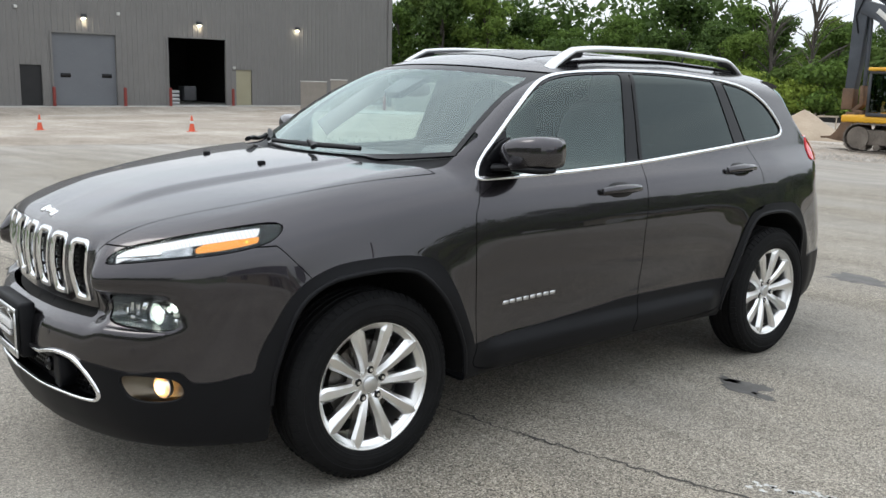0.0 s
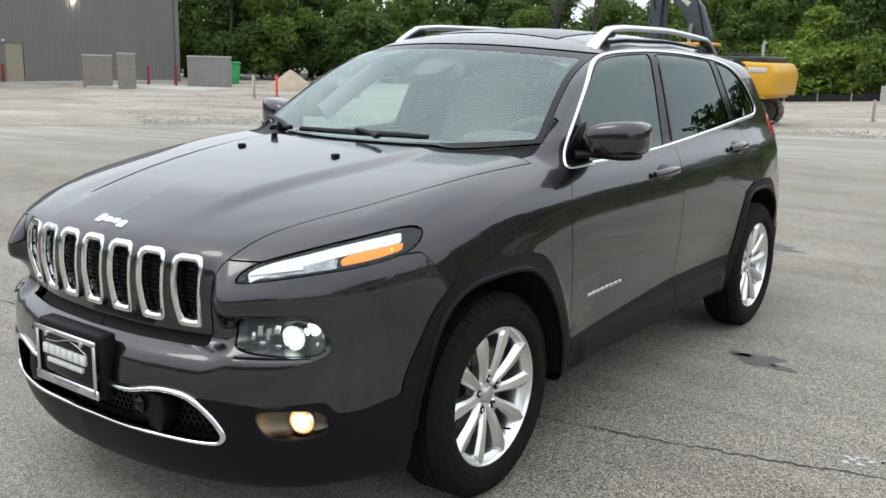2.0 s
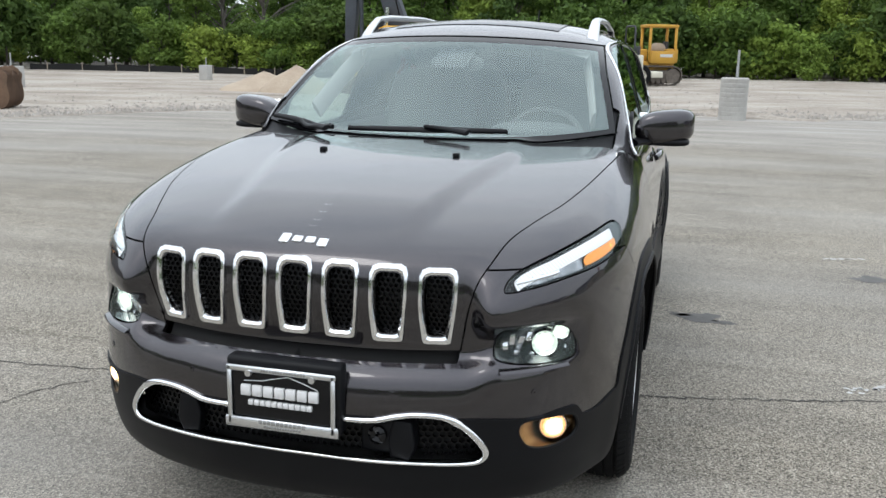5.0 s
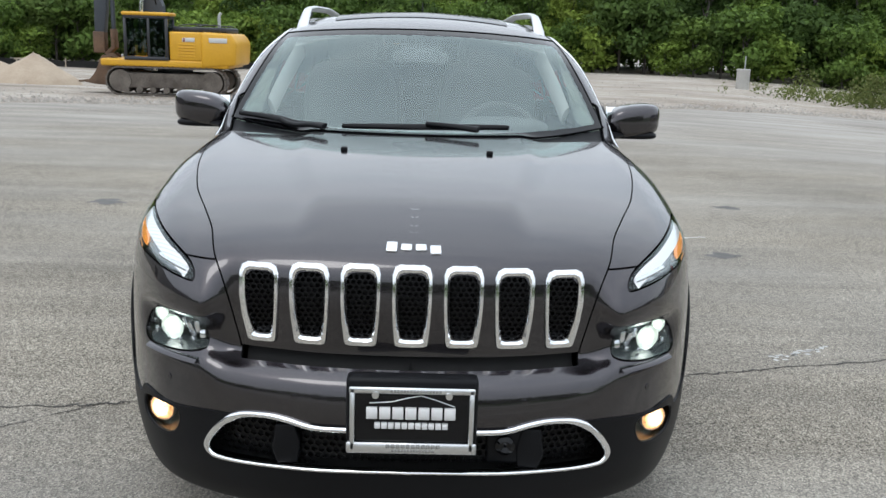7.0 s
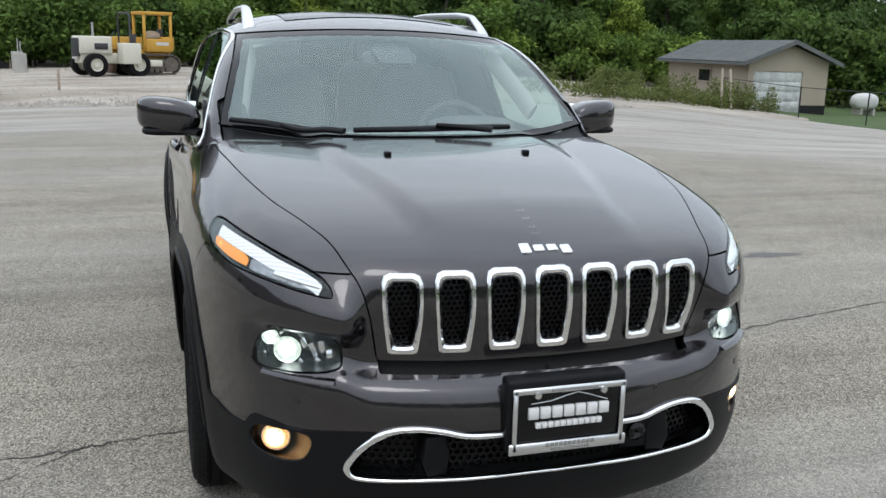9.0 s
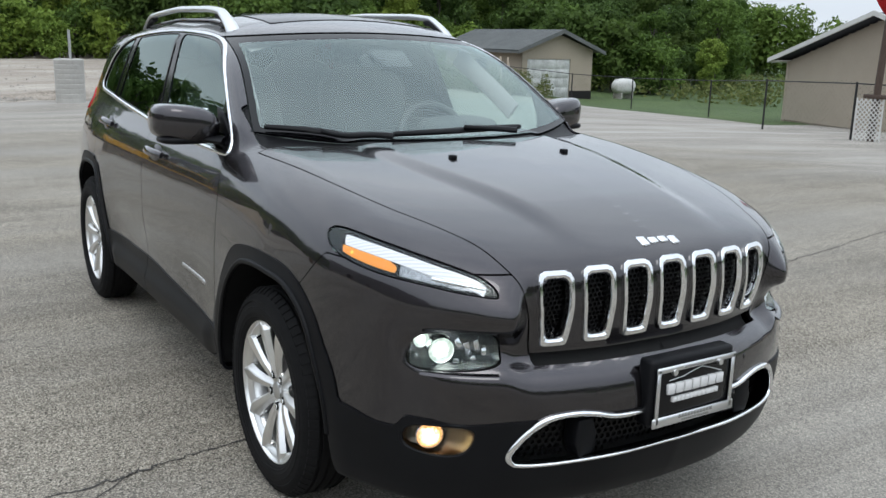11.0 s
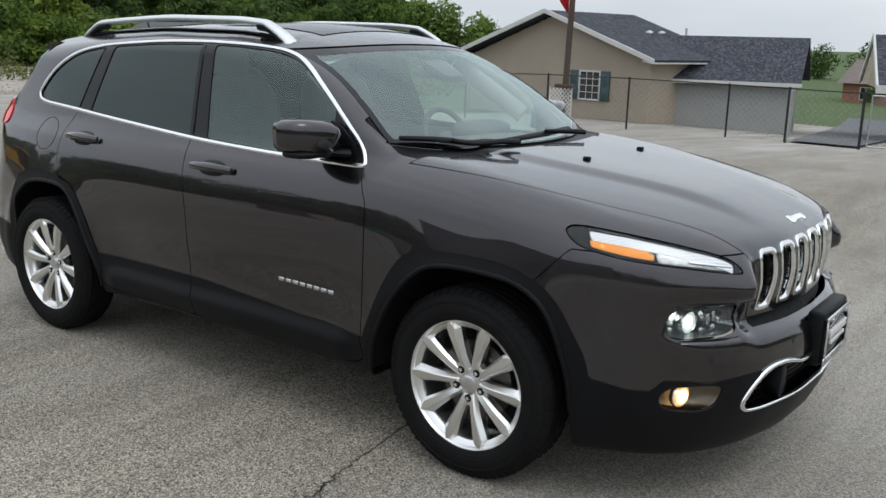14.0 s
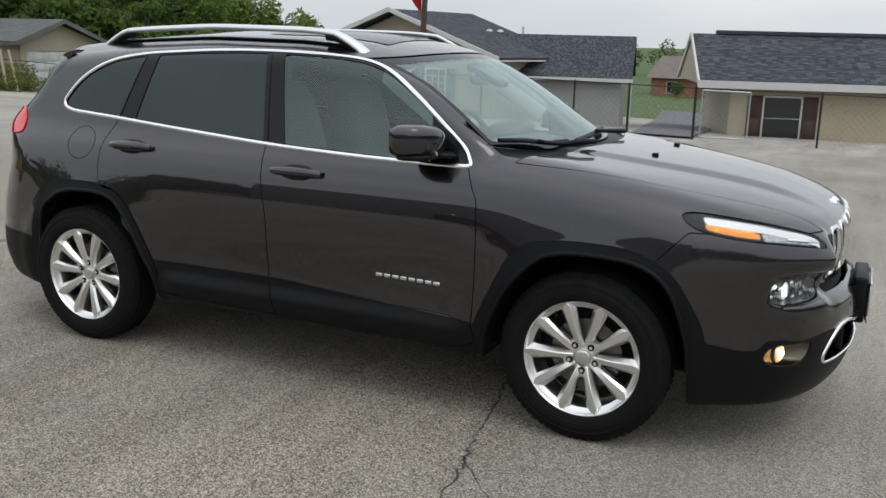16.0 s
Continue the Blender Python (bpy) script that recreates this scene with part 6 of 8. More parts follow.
def tree_kind(seed, height, spread, leaves, size, mat, bare=False):
    r = random.Random(seed)
    limbs = [limb_bm([(0, 0, -0.3), (r.uniform(-0.1, 0.1), 0, height * 0.3), (r.uniform(-0.3, 0.3), r.uniform(-0.3, 0.3), height * 0.62), (r.uniform(-0.4, 0.4), r.uniform(-0.4, 0.4), height * 0.93)], height * 0.022, height * 0.004)]
    clumps = []
    for i in range(24 if not bare else 30):
        a, h = r.uniform(0, 2 * math.pi), height * r.uniform(0.10 if not bare else 0.35, 0.92)
        reach = spread * (1.05 - abs(h / height - 0.45) * 1.1) * r.uniform(0.5, 1.0)
        tip = (math.cos(a) * reach, math.sin(a) * reach, h + reach * 0.35)
        mid = (tip[0] * 0.45, tip[1] * 0.45, h + reach * 0.08)
        limbs.append(limb_bm([(0, 0, h * 0.82), mid, tip], height * 0.007, height * 0.0015))
        clumps.append((*tip, spread * r.uniform(0.26, 0.44)))
        clumps.append((*mid, spread * r.uniform(0.24, 0.38)))
    clumps.append((0, 0, height * 0.92, spread * 0.34))
    bm = join_bm(*limbs)
    trunk = bpy.data.meshes.new("trunk")
    bm.to_mesh(trunk)
    bm.free()
    trunk.materials.append(BARK)
    if bare:
        return trunk, None
    vs, fs = leaves_bm(clumps, leaves, size, seed)
    return trunk, mesh_of("crown", vs, fs, mat, False)


def tree(kind, x, y, turn, scale, label, category="tree", name="tree", group="wood behind the yard"):
    t = thing(name, label, category, group, at=put(x, y, turn) @ Matrix.Diagonal((scale, scale, scale * 1.0, 1)))
    for nm, me in zip(("trunk", "crown"), kind):
        if me:
            part(nm, me, None, t)


KINDS = [tree_kind(11, 9.0, 3.0, 7600, 0.19, LEAF_DARK), tree_kind(12, 8.2, 2.7, 7000, 0.18, LEAF_MID), tree_kind(13, 10.0, 3.2, 8000, 0.19, LEAF_DARK), tree_kind(14, 7.6, 2.4, 6200, 0.17, LEAF_LIGHT), tree_kind(15, 9.2, 2.8, 7000, 0.18, LEAF_MID)]
BARE = tree_kind(21, 9.5, 3.0, 0, 0, LEAF_DARK, True)
BUSHES = [tree_kind(31, 2.6, 1.5, 2600, 0.12, LEAF_MID), tree_kind(32, 2.0, 1.3, 2400, 0.11, LEAF_LIGHT), tree_kind(33, 3.2, 1.6, 3000, 0.13, LEAF_DARK)]
LABELS = ["tall dark green broadleaf tree at the wood's edge", "mid green broadleaf tree at the wood's edge", "tall dense broadleaf tree at the wood's edge", "young light green tree at the wood's edge", "rounded green tree at the wood's edge"]
rt = random.Random(77)
# edge of the wood: bearing (degrees from +x) and distance
WOOD = spline([36, 44, 52, 60, 75, 95, 115, 130, 142, 160], [66, 60, 62, 60, 58, 58, 60, 68, 74, 95])
for row, (step, back, low) in enumerate(((3.1, 0.0, 0.80), (3.4, 5.0, 1.0), (3.9, 11.0, 1.22))):
    a = 40.0
    while a < 141:
        d = float(WOOD(a)) + back + rt.uniform(-1.5, 1.5)
        k = rt.choice([0, 1, 3, 4, 1, 3] if row == 0 else [0, 2, 4, 1])
        s = low * rt.uniform(0.82, 1.1) * (0.72 if a < 47 else 1.0) * (0.77 if a > 118 else 1.0) * (0.72 if 110 < a < 119 else 1.0)
        if not (a > 126 and d * math.cos(radians(a)) < -44 and d * math.sin(radians(a)) < 38):
            tree(KINDS[k], d * math.cos(radians(a)), 1.3 + d * math.sin(radians(a)), rt.uniform(0, 360), s, LABELS[k])
        a += step * rt.uniform(0.75, 1.25)
for x, y, k in ((-52, 44, 0), (-49, 46, 4), (-55, 46, 2), (-58, 44.5, 1), (-61, 47, 0), (-53, 50, 2)):
    tree(KINDS[k], x, y, 53 * k, 0.95, LABELS[k])
a = 43.0
while a < 138:
    d = float(WOOD(a)) - 3.2 + rt.uniform(-1.2, 1.0)
    k = rt.choice([0, 1, 2])
    tree(BUSHES[k], d * math.cos(radians(a)), 1.3 + d * math.sin(radians(a)), rt.uniform(0, 360), rt.uniform(0.85, 1.6), "leafy green shrub at the wood's edge", "shrub", "shrub", "shrubs along the wood")
    a += rt.uniform(1.1, 1.9)
for a, d in ((117, 58), (119.5, 62), (110, 62), (104, 64)):
    tree(BARE, d * math.cos(radians(a)), 1.3 + d * math.sin(radians(a)), rt.uniform(0, 360), rt.uniform(0.75, 0.95), "bare grey leafless tree at the wood's edge")


def woods_stuff(name, a0, a1, d, height, count, size, mat, seed, label):
    """Far woods, too many leaves to count, as one object."""
    r = np.random.RandomState(seed)
    clumps = []
    for i in range(int((a1 - a0) * 2.2)):
        a = r.uniform(a0, a1)
        dd = (d(a) if callable(d) else d) + r.uniform(0, 9)
        x, y = dd * math.cos(radians(a)), 1.3 + dd * math.sin(radians(a))
        z0 = float(ground_z(x, y))
        h = height * r.uniform(0.55, 1.0) * (0.45 if 109 < a < 120 else 0.90 if a >= 120 else 1.0)
        for k in range(3):
            clumps.append((x + r.uniform(-1, 1), y + r.uniform(-1, 1), z0 + h * (0.25 + 0.28 * k), height * 0.26 * r.uniform(0.8, 1.2)))
    vs, fs = leaves_bm(clumps, count, size, seed, 1.0)
    tagged(new(name, mesh_of(name, vs, fs, mat, False)), label, "woods", kind="stuff")


woods_stuff("far_woods", 38, 142, lambda a: float(WOOD(a)) + 14, 11.5, 44000, 0.46, LEAF_DARK, 3, "dense dark green woods behind the yard")
woods_stuff("far_treeline", -25, 20, 118, 4.6, 44000, 0.17, LEAF_DARK, 4, "distant dark treeline beyond the houses")
woods_stuff("side_woods", 33, 43, 104, 8.0, 22000, 0.30, LEAF_MID, 8, "green trees beyond the meadow")
woods_stuff("rear_woods", 172, 318, 70, 11.0, 30000, 0.55, LEAF_DARK, 6, "dense woods across the lot")

# weeds along the yard's edge by the shed
r = np.random.RandomState(9)
clumps = []
for i in range(330):
    t = r.rand() ** 0.7
    x, y = 13.5 + 13.0 * t + r.normal() * 0.6, 28.3 + 4.6 * t + abs(r.normal()) * 1.6 + (1 - t) * r.rand() * 8
    tall = r.uniform(0.5, 1.0) * (1.9 if r.rand() < 0.14 else 1.0)
    for k in range(1 + int(tall > 1.2) * 2):
        clumps.append((x, y, float(ground_z(x, y)) + 0.22 + 0.38 * k, 0.34 * tall / (1 + 0.5 * k)))
vs, fs = leaves_bm(clumps, 21000, 0.060, 10, 1.35)
tagged(new("weeds", mesh_of("weeds", vs, fs, LEAF_WEED, False)), "tall green and straw coloured weeds", "weeds", kind="stuff")
r = np.random.RandomState(19)
clumps = [(x, y, float(ground_z(x, y)) + 0.3, 0.8) for x, y in ((r.uniform(38, 75), r.uniform(30, 62)) for _ in range(260))]
vs, fs = leaves_bm(clumps, 9000, 0.16, 12, 0.8)
tagged(new("meadow_grass", mesh_of("meadow_grass", vs, fs, LEAF_WEED, False)), "tall straw and green meadow grass", "grass", kind="stuff")

# loose broken stone on the yard, thickest along the lot's edge
r = np.random.RandomState(29)
vs, fs = [], []
for i in range(5200):
    a = r.uniform(58, 150)
    d = rough_edge(a) + 0.2 + (r.exponential(1.0) if r.rand() < 0.6 else r.uniform(0, 24))
    x, y = d * math.cos(radians(a)), 1.3 + d * math.sin(radians(a))
    s = r.uniform(0.02, 0.075)
    z = float(ground_z(x, y)) + 0.028
    k = len(vs)
    for j in range(5):
        b = 2 * math.pi * (j + r.uniform(-0.25, 0.25)) / 5
        vs.append((x + s * r.uniform(0.7, 1.2) * math.cos(b), y + s * r.uniform(0.7, 1.2) * math.sin(b), z - 0.02))
    vs.append((x + s * r.uniform(-0.3, 0.3), y + s * r.uniform(-0.3, 0.3), z + s * r.uniform(0.5, 1.0)))
    fs += [(k + j, k + (j + 1) % 5, k + 5) for j in range(5)]
tagged(new("loose_stone", mesh_of("loose_stone", vs, fs, STONE, False)), "loose broken stone scattered on the gravel", "stones", kind="stuff")


# ---- steel warehouse ----
def ribbed_wall(bm, x, y0, y1, z0, z1, holes, pitch=0.305):
    """A ribbed steel sheet in the plane of x, with openings (y0, y1, z1) from the ground up."""
    ys = sorted({y0, y1, *(h[0] for h in holes), *(h[1] for h in holes)})
    for a, b in zip(ys, ys[1:]):
        mid = (a + b) / 2
        low = max([z0] + [h[2] for h in holes if h[0] <= mid <= h[1]])
        n = max(1, round((b - a) / pitch))
        for i in range(n):
            s, e = a + (b - a) * i / n, a + (b - a) * (i + 1) / n
            cols = ((s, 0), (s + (e - s) * 0.12, 0.03), (s + (e - s) * 0.28, 0.03), (s + (e - s) * 0.40, 0), (e, 0))
            for (u, p), (w, q) in zip(cols, cols[1:]):
                vs = [bm.verts.new((x + p, u, low)), bm.verts.new((x + q, w, low)), bm.verts.new((x + q, w, z1)), bm.verts.new((x + p, u, z1))]
                bm.faces.new(vs)
    bmesh.ops.remove_doubles(bm, verts=bm.verts[:], dist=0.002)
    bmesh.ops.recalc_face_normals(bm, faces=bm.faces[:])


WX, WZ = -47.3, -0.50
warehouse = thing("warehouse", "large grey ribbed steel warehouse with two bay doors", "building", at=pose(WX, 0, WZ, 0, 0, 2))
HOLES = [(12.05, 13.15, 2.13), (13.75, 17.2, 3.85), (20.28, 23.95, 3.88), (24.65, 25.72, 2.13)]
bm = bmesh.new()
ribbed_wall(bm, 0, -12, 36.5, -0.4, 9.2, HOLES)
part("front_wall", bm, STEEL_WALL, warehouse, "ribbed grey steel wall")
part("end_wall", box_bm((-30, 36.5, -1.5), (0, 36.65, 9.2)), STEEL_WALL, warehouse, "grey steel end wall")
part("rear_wall", box_bm((-30.2, -12, -1.5), (-30, 36.3, 9.2)), STEEL_WALL, warehouse)
part("roof", prism_bm([(0.4, 9.2), (-15, 10.4), (-30.4, 9.2), (-30.4, 9.0), (0.4, 9.0)], -12.3, 36.6, "Y"), STEEL_WALL, warehouse, "low pitched steel roof")
part("slab", box_bm((-30, -12, -1.4), (0.35, 36.2, -0.02), 0.02), CONCRETE, warehouse, "concrete floor slab")
part("gravel_ramp", prism_bm([(0.2, -1.4), (0.2, -0.07), (1.2, -0.12), (6.5, -0.62), (6.5, -1.4)], -12, 36.0, "Y"), GRAVEL, warehouse, "pale gravel ramp up to the bays")
part("corner_trim", box_bm((-0.05, 36.4, -0.4), (0.09, 36.72, 9.2)), STEEL_WALL, warehouse)
door = part("bay_door", box_bm((-0.15, 13.75, 0), (-0.10, 17.2, 3.85)), STEEL_DOOR, warehouse, "closed blue-grey sectional door")
for i in range(7):
    part("door_section", box_bm((-0.102, 13.76, 0.01 + 0.55 * i), (-0.0965, 17.19, 0.556 + 0.55 * i)), STEEL_DOOR, door)
for y in (14.15, 16.40):
    part("door_window", box_bm((-0.09, y, 1.50), (-0.078, y + 0.55, 1.72), 0.01, 1), GLOSS_BLACK, door, "small dark window")
for y0, y1, top in ((13.75, 17.2, 3.85), (20.28, 23.95, 3.88)):
    part("door_frame", box_bm((-0.12, y0 - 0.10, 0), (0.05, y0, top + 0.1)), STEEL_WALL, warehouse)
    part("door_frame", box_bm((-0.12, y1, 0), (0.05, y1 + 0.10, top + 0.1)), STEEL_WALL, warehouse)
    part("door_frame", box_bm((-0.12, y0, top), (0.05, y1, top + 0.1)), STEEL_WALL, warehouse)
bay = part("bay_interior", join_bm(box_bm((-9, 18.0, -0.0), (-8.9, 26, 5)), box_bm((-9, 18.0, 0), (-0.2, 18.1, 5)), box_bm((-9, 25.9, 0), (-0.2, 26, 5)), box_bm((-9, 18, 4.9), (-0.2, 26, 5))), DARK, warehouse, "unlit dark bay interior")
for i in range(4):
    part("pallet", box_bm((-1.6, 20.4, 0.02 + 0.22 * i), (-0.6, 21.2, 0.18 + 0.22 * i), 0.01, 1), GALVANISED, bay)
part("cart", box_bm((-1.8, 21.7, 0.25), (-1.0, 22.5, 1.1), 0.03), MACHINE_BLACK, bay)
part("staff_door", box_bm((-0.12, 12.05, 0), (-0.06, 13.15, 2.13)), DOOR_BLACK, warehouse, "black steel staff door")
part("staff_door", box_bm((-0.12, 24.65, 0), (-0.06, 25.72, 2.13)), DOOR_TAN, warehouse, "tan steel staff door")
for y, z in ((15.45, 4.72), (22.2, 4.70), (29.0, 4.74)):
    lamp_box = part("wall_lamp", prism_bm([(0.03, z + 0.16), (0.18, z + 0.16), (0.36, z + 0.0), (0.36, z - 0.05), (0.03, z - 0.05)], y - 0.12, y + 0.12, "Y", 0.01), MACHINE_BLACK, warehouse, "dark wall lamp, lit")
    part("lamp_lens", box_bm((0.06, y - 0.09, z - 0.085), (0.22, y + 0.09, z - 0.052), 0.02), WALL_LAMP, lamp_box, "lit warm lens")
for y, z in ((10.9, 2.3), (24.5, 2.25), (12.0, 5.05), (17.4, 5.0)):
    part("small_fitting", box_bm((0.0, y - 0.08, z - 0.08), (0.12, y + 0.08, z + 0.08), 0.02), WHITE_TRIM, warehouse)
for y in (13.55, 17.42, 20.1, 24.12):
    b = thing("bollard", "red steel bollard beside a bay door", "bollard", "bollards at the bays", at=warehouse.matrix_world @ pose(0.55, y, -0.02))
    part("post", cyl_bm((0, 0, 0), (0, 0, 0.95), 0.085, segs=16), RED_PAINT, b)
    bm = bmesh.new()
    bmesh.ops.create_uvsphere(bm, u_segments=16, v_segments=8, radius=0.085, matrix=Matrix.Translation((0, 0, 0.95)))
    part("cap", shaded(bm, 80), RED_PAINT, b)


# enclosure walls and odd blocks beside the warehouse
def block_wall(x, y, turn, length, thick, height, mat, label):
    w = thing("block_wall", label, "wall", "enclosure walls by the warehouse", at=put(x, y, turn))
    rows, cols = 8, max(2, round(length / 0.42))
    for j in range(rows):
        for i in range(cols):
            part("block", box_bm((i * length / cols + 0.002, 0, j * height / rows + 0.002 - (0.6 if j == 0 else 0)), ((i + 1) * length / cols - 0.002, thick, (j + 1) * height / rows - 0.002)), mat, w)
    part("coping", box_bm((-0.03, -0.03, height), (length + 0.03, thick + 0.03, height + 0.07), 0.01, 1), CONCRETE, w)


block_wall(-43.2, 26.2, 50, 1.5, 0.25, 1.75, MASONRY, "tan block wall of an enclosure")
block_wall(-40.6, 26.6, 50, 0.9, 0.3, 1.85, MASONRY, "tan block pier of an enclosure")
block_wall(-41.6, 31.9, 8, 3.0, 0.4, 1.75, BLOCK_GREY, "grey block wall beside the warehouse")
for x, y in ((-43.5, 30.6), (-42.3, 31.6)):
    b = thing("bollard", "red steel bollard by the enclosure", "bollard", "bollards at the bays", at=put(x, y))
    part("post", cyl_bm((0, 0, -0.3), (0, 0, 1.2), 0.09, segs=16), RED_PAINT, b)
slab = thing("concrete_slab", "pale flat concrete slab on the gravel", "slab", at=put(-40.5, 29.5, 20))
part("top", box_bm((-3.5, -2.2, -0.5), (3.5, 2.2, 0.10), 0.02), CONCRETE, slab)
bin_ = thing("waste_bin", "bright green plastic waste container", "bin", at=put(-45.0, 37.4, 50))
part("body", prism_bm([(-1.0, 0), (1.0, 0), (1.1, 1.3), (-1.1, 1.3)], -0.6, 0.6, "Y", 0.03), GREEN_BIN, bin_)
part("lid", prism_bm([(-1.15, 1.3), (1.15, 1.3), (1.1, 1.45), (-1.1, 1.52)], -0.65, 0.65, "Y", 0.02), GREEN_BIN, bin_)


def cone(x, y, turn):
    c = thing("traffic_cone", "orange-red traffic cone with white collar", "cone", "cones on the gravel", at=put(x, y, turn, 0.03) @ Matrix.Scale(0.70, 4))
    part("base", box_bm((-0.18, -0.18, 0), (0.18, 0.18, 0.035), 0.008), CONE_RED, c)
    part("body", turn_bm([(0.035, 0.135), (0.71, 0.028), (0.715, 0.0)], 24, "Z"), CONE_RED, c)
    part("collar", turn_bm([(0.36, 0.089), (0.48, 0.070)], 24, "Z"), WHITE_TRIM, c, "white reflective collar")


cone(-27.3, 7.0, 10)
cone(-23.2, 10.3, 40)


# ---- machines ----
def crawler(parent, y, length, height, width):
    """A crawler track: a rounded loop of grouser shoes round a frame with rollers."""
    tr = part("track", box_bm((-length / 2 + height * 0.5, -width * 0.36, height * 0.25), (length / 2 - height * 0.5, width * 0.36, height * 0.80), 0.04), MUDDY, parent, "muddy steel crawler track")
    tr.matrix_basis = pose(0, y, 0.07)
    bm = join_bm(box_bm((-0.088, -width / 2, -0.025), (0.088, width / 2, 0.025)), box_bm((0.04, -width / 2, -0.06), (0.062, width / 2, -0.024)))
    shoe = bpy.data.meshes.new("track_shoe")
    bm.to_mesh(shoe)
    bm.free()
    shoe.materials.append(MUDDY)
    r = height / 2
    straight = length - height
    total = 2 * straight + 2 * math.pi * r
    n = int(total / 0.19)
    for i in range(n):
        s = total * i / n
        if s < straight:
            p, t = (-straight / 2 + s, 0), 0
        elif s < straight + math.pi * r:
            a = (s - straight) / r
            p, t = (straight / 2 + r * math.sin(a), r - r * math.cos(a)), a
        elif s < 2 * straight + math.pi * r:
            p, t = (straight / 2 - (s - straight - math.pi * r), 2 * r), math.pi
        else:
            a = (s - 2 * straight - math.pi * r) / r
            p, t = (-straight / 2 - r * math.sin(a), r + r * math.cos(a)), math.pi + a
        part("track_shoe", shoe, None, tr).matrix_basis = Matrix.Translation((p[0], 0, p[1])) @ Matrix.Rotation(-t, 4, "Y")
    for i in range(7):
        x = -length / 2 + height * 0.7 + (length - 1.4 * height) * i / 6
        part("roller", cyl_bm((x, -width * 0.42, 0.17), (x, width * 0.42, 0.17), 0.11, segs=16), MUDDY, tr)
    for x in (-length / 2 + height / 2, length / 2 - height / 2):
        part("sprocket", cyl_bm((x, -width * 0.44, height / 2), (x, width * 0.44, height / 2), height * 0.40, segs=20), MUDDY, tr)


def beam(parent, name, points, widths, thick, mat, label="", y=0.0):
    """A box girder in the x-z plane through points with depths."""
    up, low = [], []
    for i, (p, w) in enumerate(zip(points, widths)):
        a, b = Vector(points[max(i - 1, 0)]), Vector(points[min(i + 1, len(points) - 1)])
        t = (b - a).normalized()
        n = Vector((-t.y, t.x))
        up.append(tuple(Vector(p) + n * w / 2))
        low.append(tuple(Vector(p) - n * w / 2))
    return part(name, prism_bm(up + low[::-1], y - thick / 2, y + thick / 2, "Y", 0.012), mat, parent, label)


ex = thing("excavator", "yellow crawler excavator with dark grey boom, on gravel", "excavator", at=put(-7.2, 24.0, 180, 0.03) @ Matrix.Scale(0.80, 4))
crawler(ex, -1.05, 4.15, 0.95, 0.60)
crawler(ex, 1.05, 4.15, 0.95, 0.60)
part("slew_ring", cyl_bm((0, 0, 0.55), (0, 0, 1.15), 0.62, segs=28), MACHINE_BLACK, ex)
part("carbody", box_bm((-0.8, -0.8, 0.35), (0.8, 0.8, 0.85), 0.05), MACHINE_BLACK, ex)
part("deck", box_bm((-2.2, -1.35, 1.05), (2.25, 1.35, 1.30), 0.05), YELLOW, ex, "yellow deck")
house = part("engine_house", box_bm((-1.3, -1.35, 1.28), (-0.16, 1.35, 2.28), 0.07, 3), YELLOW, ex, "yellow engine housing")
bm = prism_bm([(-2.45, 1.15), (-1.25, 1.05), (-1.25, 2.30), (-2.30, 2.26), (-2.5, 1.95)], -1.38, 1.38, "Y", 0.10)
cw = part("counterweight", bm, YELLOW, ex, "rounded yellow counterweight")
for s in (-1, 1):
    part("name_bar", box_bm((-2.18, s * 1.392 - 0.006, 1.93), (-1.55, s * 1.392 + 0.006, 2.10), 0.004, 1), WHITE_TRIM, cw, "plain white bar")
    part("warning_bar", box_bm((-1.05, s * 1.356 - 0.006, 1.94), (-0.62, s * 1.356 + 0.006, 2.08), 0.004, 1), WHITE_TRIM, house, "plain white bar")
    part("red_bar", box_bm((-0.72, s * 1.358 - 0.006, 1.95), (-0.65, s * 1.358 + 0.006, 2.07), 0.003, 1), RED_PAINT, house)
    for i in range(5):
        part("louvre", box_bm((-1.05, s * 1.352 - 0.01, 1.42 + 0.10 * i), (-0.48, s * 1.352 + 0.01, 1.47 + 0.10 * i), 0.006, 1), YELLOW, house)
    part("handrail", tube_bm([(-1.9, s * 1.2, 2.3), (-1.9, s * 1.2, 2.52), (-1.0, s * 1.2, 2.55), (-0.5, s * 1.2, 2.5), (-0.5, s * 1.2, 2.28)], [(0, 1, 0)] * 5, 0.04, 0.04, False, 6), MACHINE_BLACK, house)
part("engine_cover", box_bm((-2.1, -1.1, 2.28), (-0.22, 1.1, 2.46), 0.05), MACHINE_BLACK, ex, "dark engine cover")
part("exhaust", limb_bm([(-1.75, 0.6, 2.4), (-1.75, 0.6, 2.85), (-1.82, 0.6, 2.98)], 0.06, 0.06), GALVANISED, ex, "bright exhaust stack")
# cab on the left-hand side
cab = part("cab", box_bm((0.62, 0.45, 1.28), (2.15, 1.31, 1.36), 0.015, 1), MACHINE_BLACK, ex, "dark operator cab")
for a, b in (((0.62, 0.45, 1.36), (0.72, 1.30, 1.9)), ((0.62, 1.30, 1.42), (0.72, 1.38, 2.9)), ((0.62, 0.45, 1.9), (0.72, 0.53, 2.9)), ((1.25, 1.30, 1.42), (1.33, 1.38, 2.9)), ((2.05, 1.30, 1.42), (2.15, 1.38, 2.9)), ((2.05, 0.45, 1.36), (2.15, 0.53, 2.9))):
    part("cab_post", box_bm(a, b, 0.015, 1), MACHINE_BLACK, cab)
part("cab_sill", box_bm((0.62, 1.312, 1.28), (2.15, 1.38, 1.42), 0.015, 1), MACHINE_BLACK, cab)
